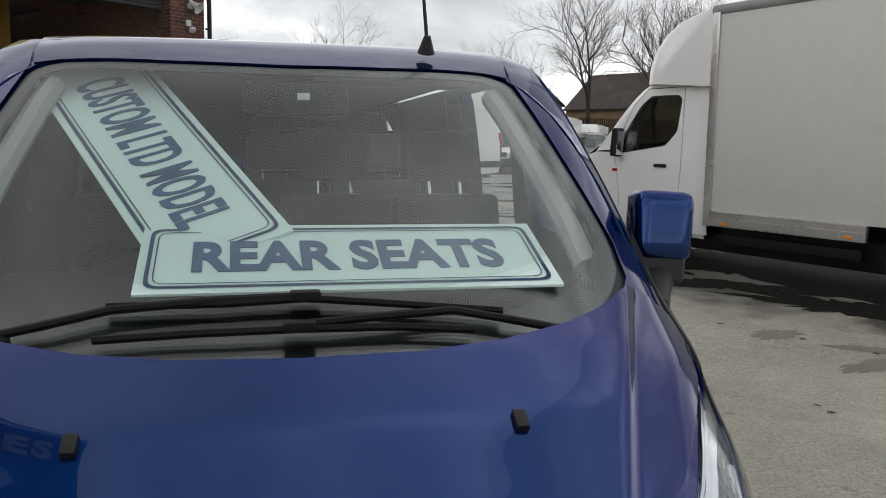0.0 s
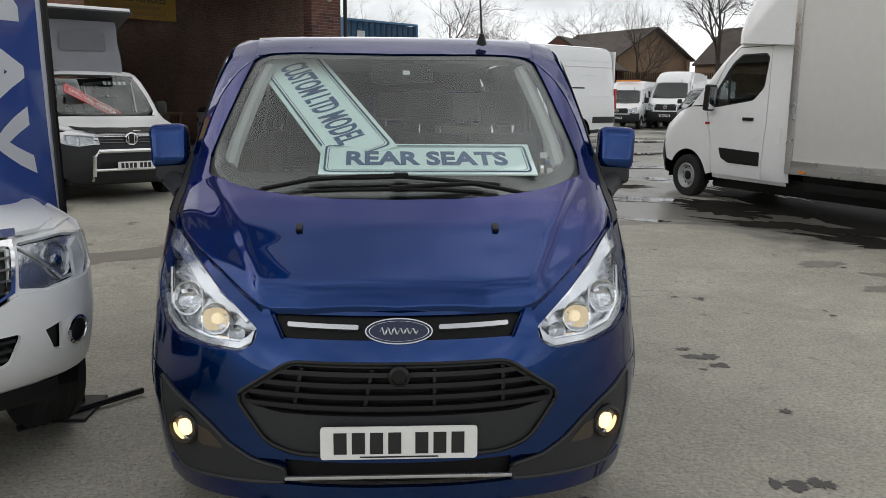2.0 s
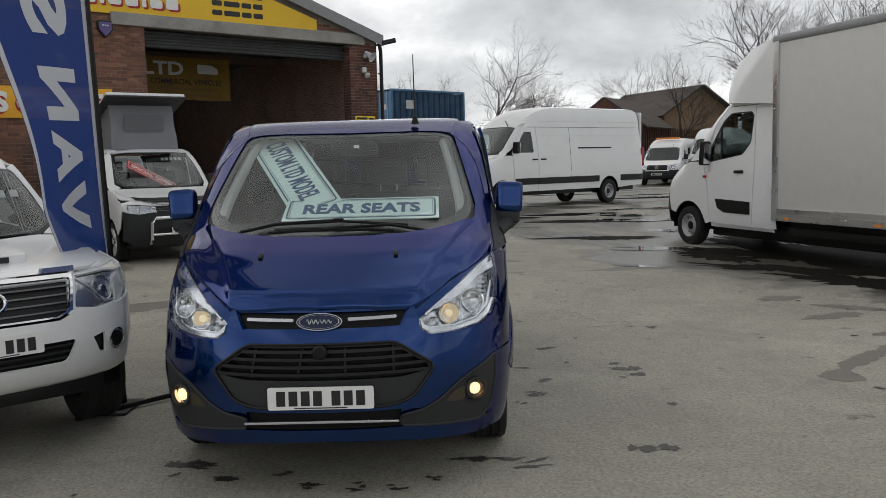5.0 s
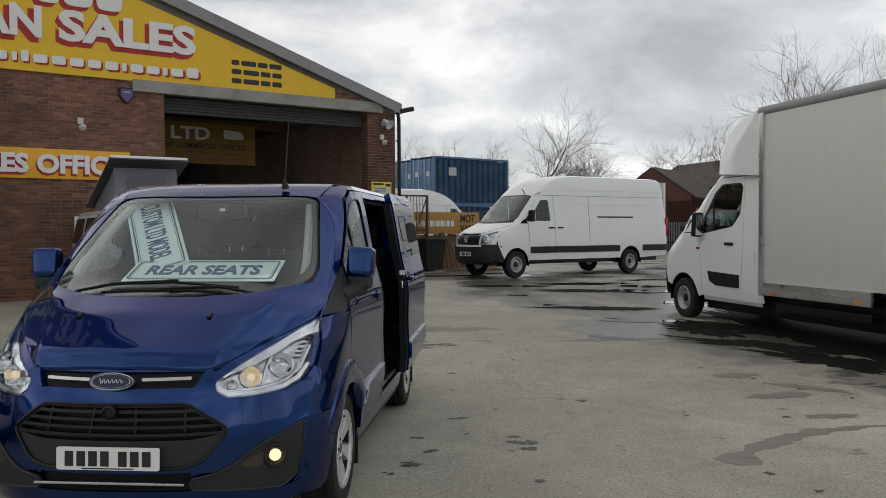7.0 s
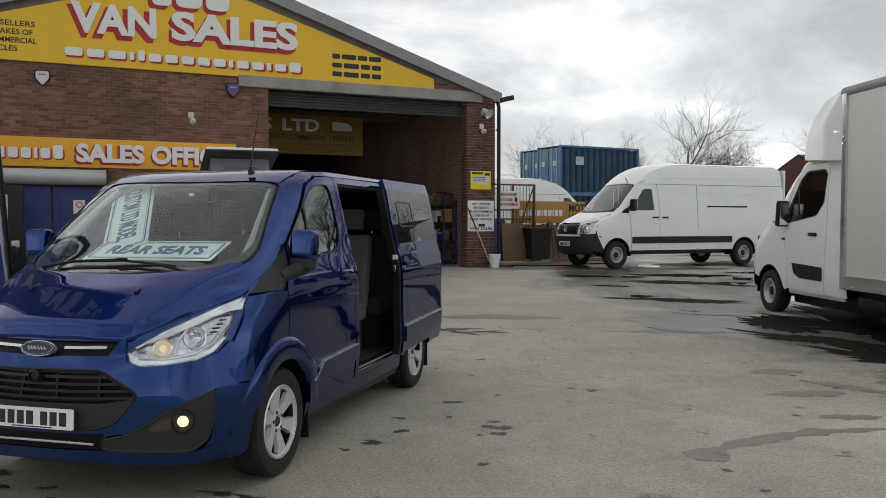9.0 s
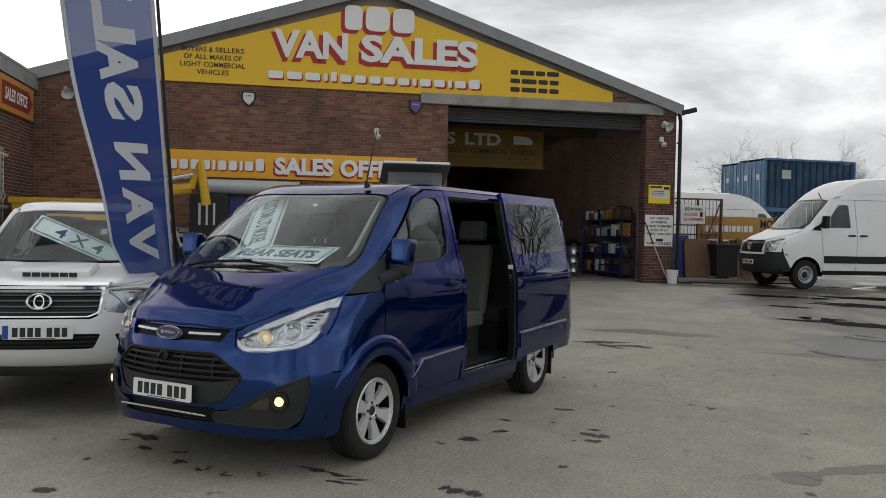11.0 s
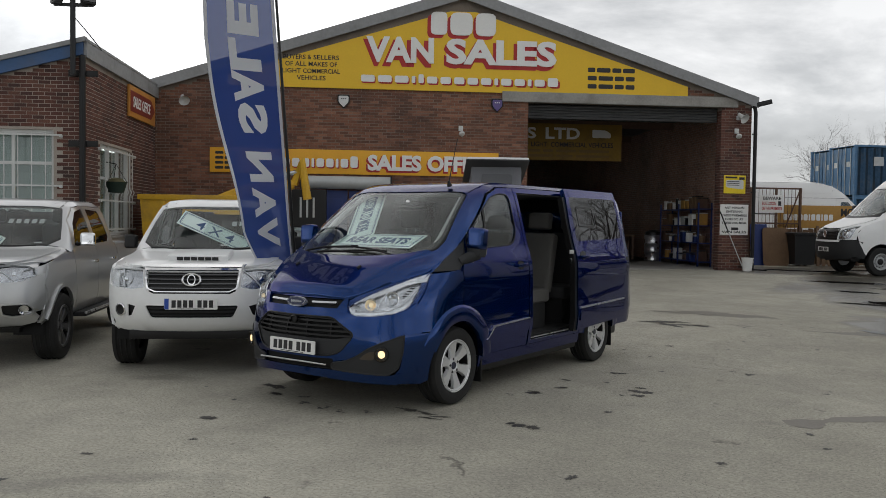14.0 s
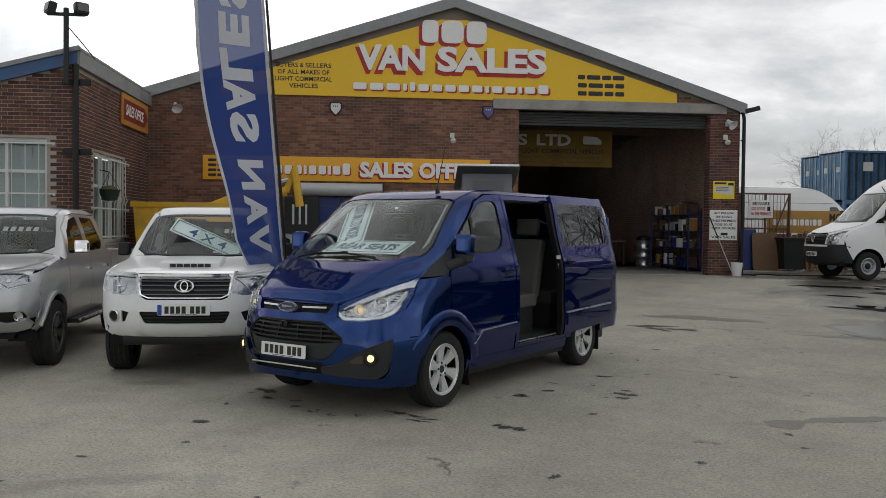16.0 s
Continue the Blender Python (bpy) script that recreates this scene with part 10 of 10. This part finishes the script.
for x, y, rx, ry in ((-0.79, 0.63, 0.14, 0.08), (-0.62, 0.38, 0.12, 0.05), (0.80, 0.62, 0.13, 0.05), (-0.1, 0.30, 0.09, 0.04), (0.12, 0.22, 0.07, 0.04), (-0.30, 0.42, 0.05, 0.03), (0.55, 0.35, 0.04, 0.03), (0.35, 0.22, 0.06, 0.03), (1.75, 0.73, 0.11, 0.10), (-0.33, -0.62, 0.08, 0.07), (0.95, 0.60, 0.16, 0.03), (1.10, 0.47, 0.12, 0.025), (1.25, 1.9, 0.11, 0.06), (1.1, 1.7, 0.06, 0.03), (1.35, 2.3, 0.09, 0.04), (1.2, 2.7, 0.05, 0.03), (1.5, 3.4, 0.08, 0.05), (2.02, 2.62, 0.15, 0.12), (2.12, 2.42, 0.10, 0.05), (2.6, 4.2, 0.06, 0.05), (0.9, 7.5, 0.5, 0.14)):
    for k in range(4):
        blob(x + rs.gauss(0, rx * 0.5), y + rs.gauss(0, ry * 0.7), rx * rs.uniform(0.25, 0.6), ry * rs.uniform(0.25, 0.6), rs.uniform(-30, 30), rs.uniform(0, 30), 0.003 + 0.0002 * k, bm, 0.6)
for i in range(70):
    x, y = rs.uniform(-1.5, 7), rs.uniform(-2.5, 9)
    blob(x, y, rs.uniform(0.015, 0.05), rs.uniform(0.012, 0.04), rs.uniform(0, 180), i + 40, 0.003, bm, 0.8)
tagged(part("oil_stains", bm, OIL), "dark oil and water drips on the concrete", "stain", kind="stuff")
bm = bmesh.new()
for x, y, rx, ry, turn in ((4.6, 4.6, 0.35, 0.12, 20), (6.4, 5.6, 1.0, 0.35, 20), (0.8, 9.0, 0.9, 0.25, 10), (3.4, 8.2, 0.8, 0.15, 15), (-3.0, 6.0, 1.2, 0.3, 30), (7.2, 6.8, 1.2, 0.6, 0), (4.43, 5.6, 0.28, 0.14, 20), (4.97, 5.0, 0.4, 0.10, 150), (4.76, 3.68, 0.22, 0.10, 10)):
    blob(x, y, rx, ry, turn, x + y, 0.0022, bm, 0.45)
for path, wide in ((((3.52, 2.08), (3.60, 2.30), (3.80, 2.58), (4.12, 2.86), (4.47, 3.12), (4.93, 3.32), (5.5, 3.42)), 0.075), (((5.2, 3.2), (5.9, 3.45), (6.6, 3.5)), 0.05)):
    trickle(path, wide, bm)
tagged(part("damp_patches", bm, DAMP), "damp darker patches on the concrete", "stain", kind="stuff")
# wet ground; the van's shade and dark reflection are painted in as black
WETSHADE = surf("wet_ground_with_shade", (0.016, 0.015, 0.013), 0.6, 0, 0.5, 9, 1.2, bump=0.15, spec=0.015)
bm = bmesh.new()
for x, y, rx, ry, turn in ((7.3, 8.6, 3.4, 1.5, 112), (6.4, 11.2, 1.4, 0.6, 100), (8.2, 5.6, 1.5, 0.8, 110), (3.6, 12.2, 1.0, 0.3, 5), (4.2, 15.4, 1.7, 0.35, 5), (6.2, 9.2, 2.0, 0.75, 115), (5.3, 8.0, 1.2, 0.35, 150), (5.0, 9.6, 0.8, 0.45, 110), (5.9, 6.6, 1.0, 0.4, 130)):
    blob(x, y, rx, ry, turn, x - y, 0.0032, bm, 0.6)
tagged(part("wet_patches", bm, WETSHADE), "wet concrete by the box van, blackened for the shade beneath it", "stain", kind="stuff")

# ---- the bricks of the walls, laid in stretcher bond ----
BL_, BH_, JOINT, PROUD = 0.215, 0.065, 0.010, 0.007


def brick_shape(x0, x1, z0, z1, out):
    """The corners of one brick's face: its back edge, and its front, a little smaller."""
    c = 0.004
    back = [(x0, 0, z0), (x1, 0, z0), (x1, 0, z1), (x0, 0, z1)]
    face_v = [(x0 + c, -out, z0 + c), (x1 - c, -out, z0 + c), (x1 - c, -out, z1 - c), (x0 + c, -out, z1 - c)]
    return back + face_v


BRICK_FACES = [(4, 5, 6, 7), (0, 1, 5, 4), (1, 2, 6, 5), (2, 3, 7, 6), (3, 0, 4, 7)]
one_brick = bpy.data.meshes.new("brick")
one_brick.from_pydata(brick_shape(-BL_ / 2, BL_ / 2, -BH_ / 2, BH_ / 2, PROUD), [], BRICK_FACES)
one_brick.materials.append(BRICK_ONE)


def brick_field(wall, m, x0, x1, z0, z1, keep, material, label, single=None):
    """Bricks over a face in x, z that looks along -y; the nearest ones are pieces of their own."""
    r = random.Random(int(1000 * abs(x0 + z1)) + 3)
    vs, fs = [], []
    row = 0
    z = z0
    while z + BH_ <= z1:
        x = x0 - (0.1125 if row % 2 else 0.0)
        while x < x1:
            a, b = max(x, x0), min(x + BL_, x1)
            if b - a > 0.03 and keep(a, b, z, z + BH_):
                if single and b - a > BL_ - 0.001 and single(a, b, z):
                    ob = new("brick", one_brick)
                    ob.parent = wall
                    ob.matrix_parent_inverse = wall.matrix_world.inverted()
                    ob.matrix_world = m @ pose((a + b) / 2, r.uniform(-0.0012, 0.0012), z + BH_ / 2)
                else:
                    k = len(vs)
                    vs += brick_shape(a, b, z, z + BH_, PROUD + r.uniform(-0.0015, 0.0015))
                    fs += [tuple(i + k for i in f) for f in BRICK_FACES]
            x += BL_ + JOINT
        z += BH_ + JOINT
        row += 1
    me = bpy.data.meshes.new("brickwork")
    me.from_pydata(vs, [], fs)
    me.materials.append(material)
    ob = new("brickwork", me)
    ob.matrix_world = m
    return tagged(ob, label, "brickwork", kind="stuff")


def under_roof(x, z):
    return z < TOP - 0.14 - abs(x - RIDGE) * slope_t


def on_front(a, b, z, t):
    if b > GAP_L and a < GAP_R and z < GAP_T + 0.26:
        return False
    if a > BL and b < BR and z > BB + 0.02:
        return False
    return under_roof(a, t) and under_roof(b, t)


brick_field(wall_front, HALL, L_END, GAP_L, 0.20, TOP, on_front, BRICK_MANY, "red-brown brickwork of the gable wall")
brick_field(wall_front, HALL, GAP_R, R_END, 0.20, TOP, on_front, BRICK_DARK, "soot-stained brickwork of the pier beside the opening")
brick_field(wall_front, HALL, GAP_L, GAP_R, 0.20, TOP, on_front, BRICK_MANY, "red-brown brickwork over the opening")
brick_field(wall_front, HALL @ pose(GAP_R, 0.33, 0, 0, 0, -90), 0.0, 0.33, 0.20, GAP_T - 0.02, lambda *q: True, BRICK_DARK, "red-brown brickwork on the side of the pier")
END = HALL @ pose(LX, LY, 0)


def on_end(a, b, z, t):
    if b > -2.85 and a < -0.55 and t > 1.42 and z < 3.29:
        return False
    return t < 4.74 + 0.2625 * a and t < 4.72


def on_side(a, b, z, t):
    return not (b > 1.05 and a < 3.25 and t > 1.12 and z < 3.14)


brick_field(low_end, END, -6.0, 0.0, 0.10, 4.72, on_end, BRICK_DARK, "dark red brickwork on the end of the low building", lambda a, b, z: a > -0.80 and z > 0.7)
brick_field(low_side, END @ pose(0, 0, 0, 0, 0, 90), 0.0, 5.48, 0.10, 4.66, on_side, BRICK_DARK, "dark red brickwork along the low building", lambda a, b, z: b < 1.06 and z > 1.6)
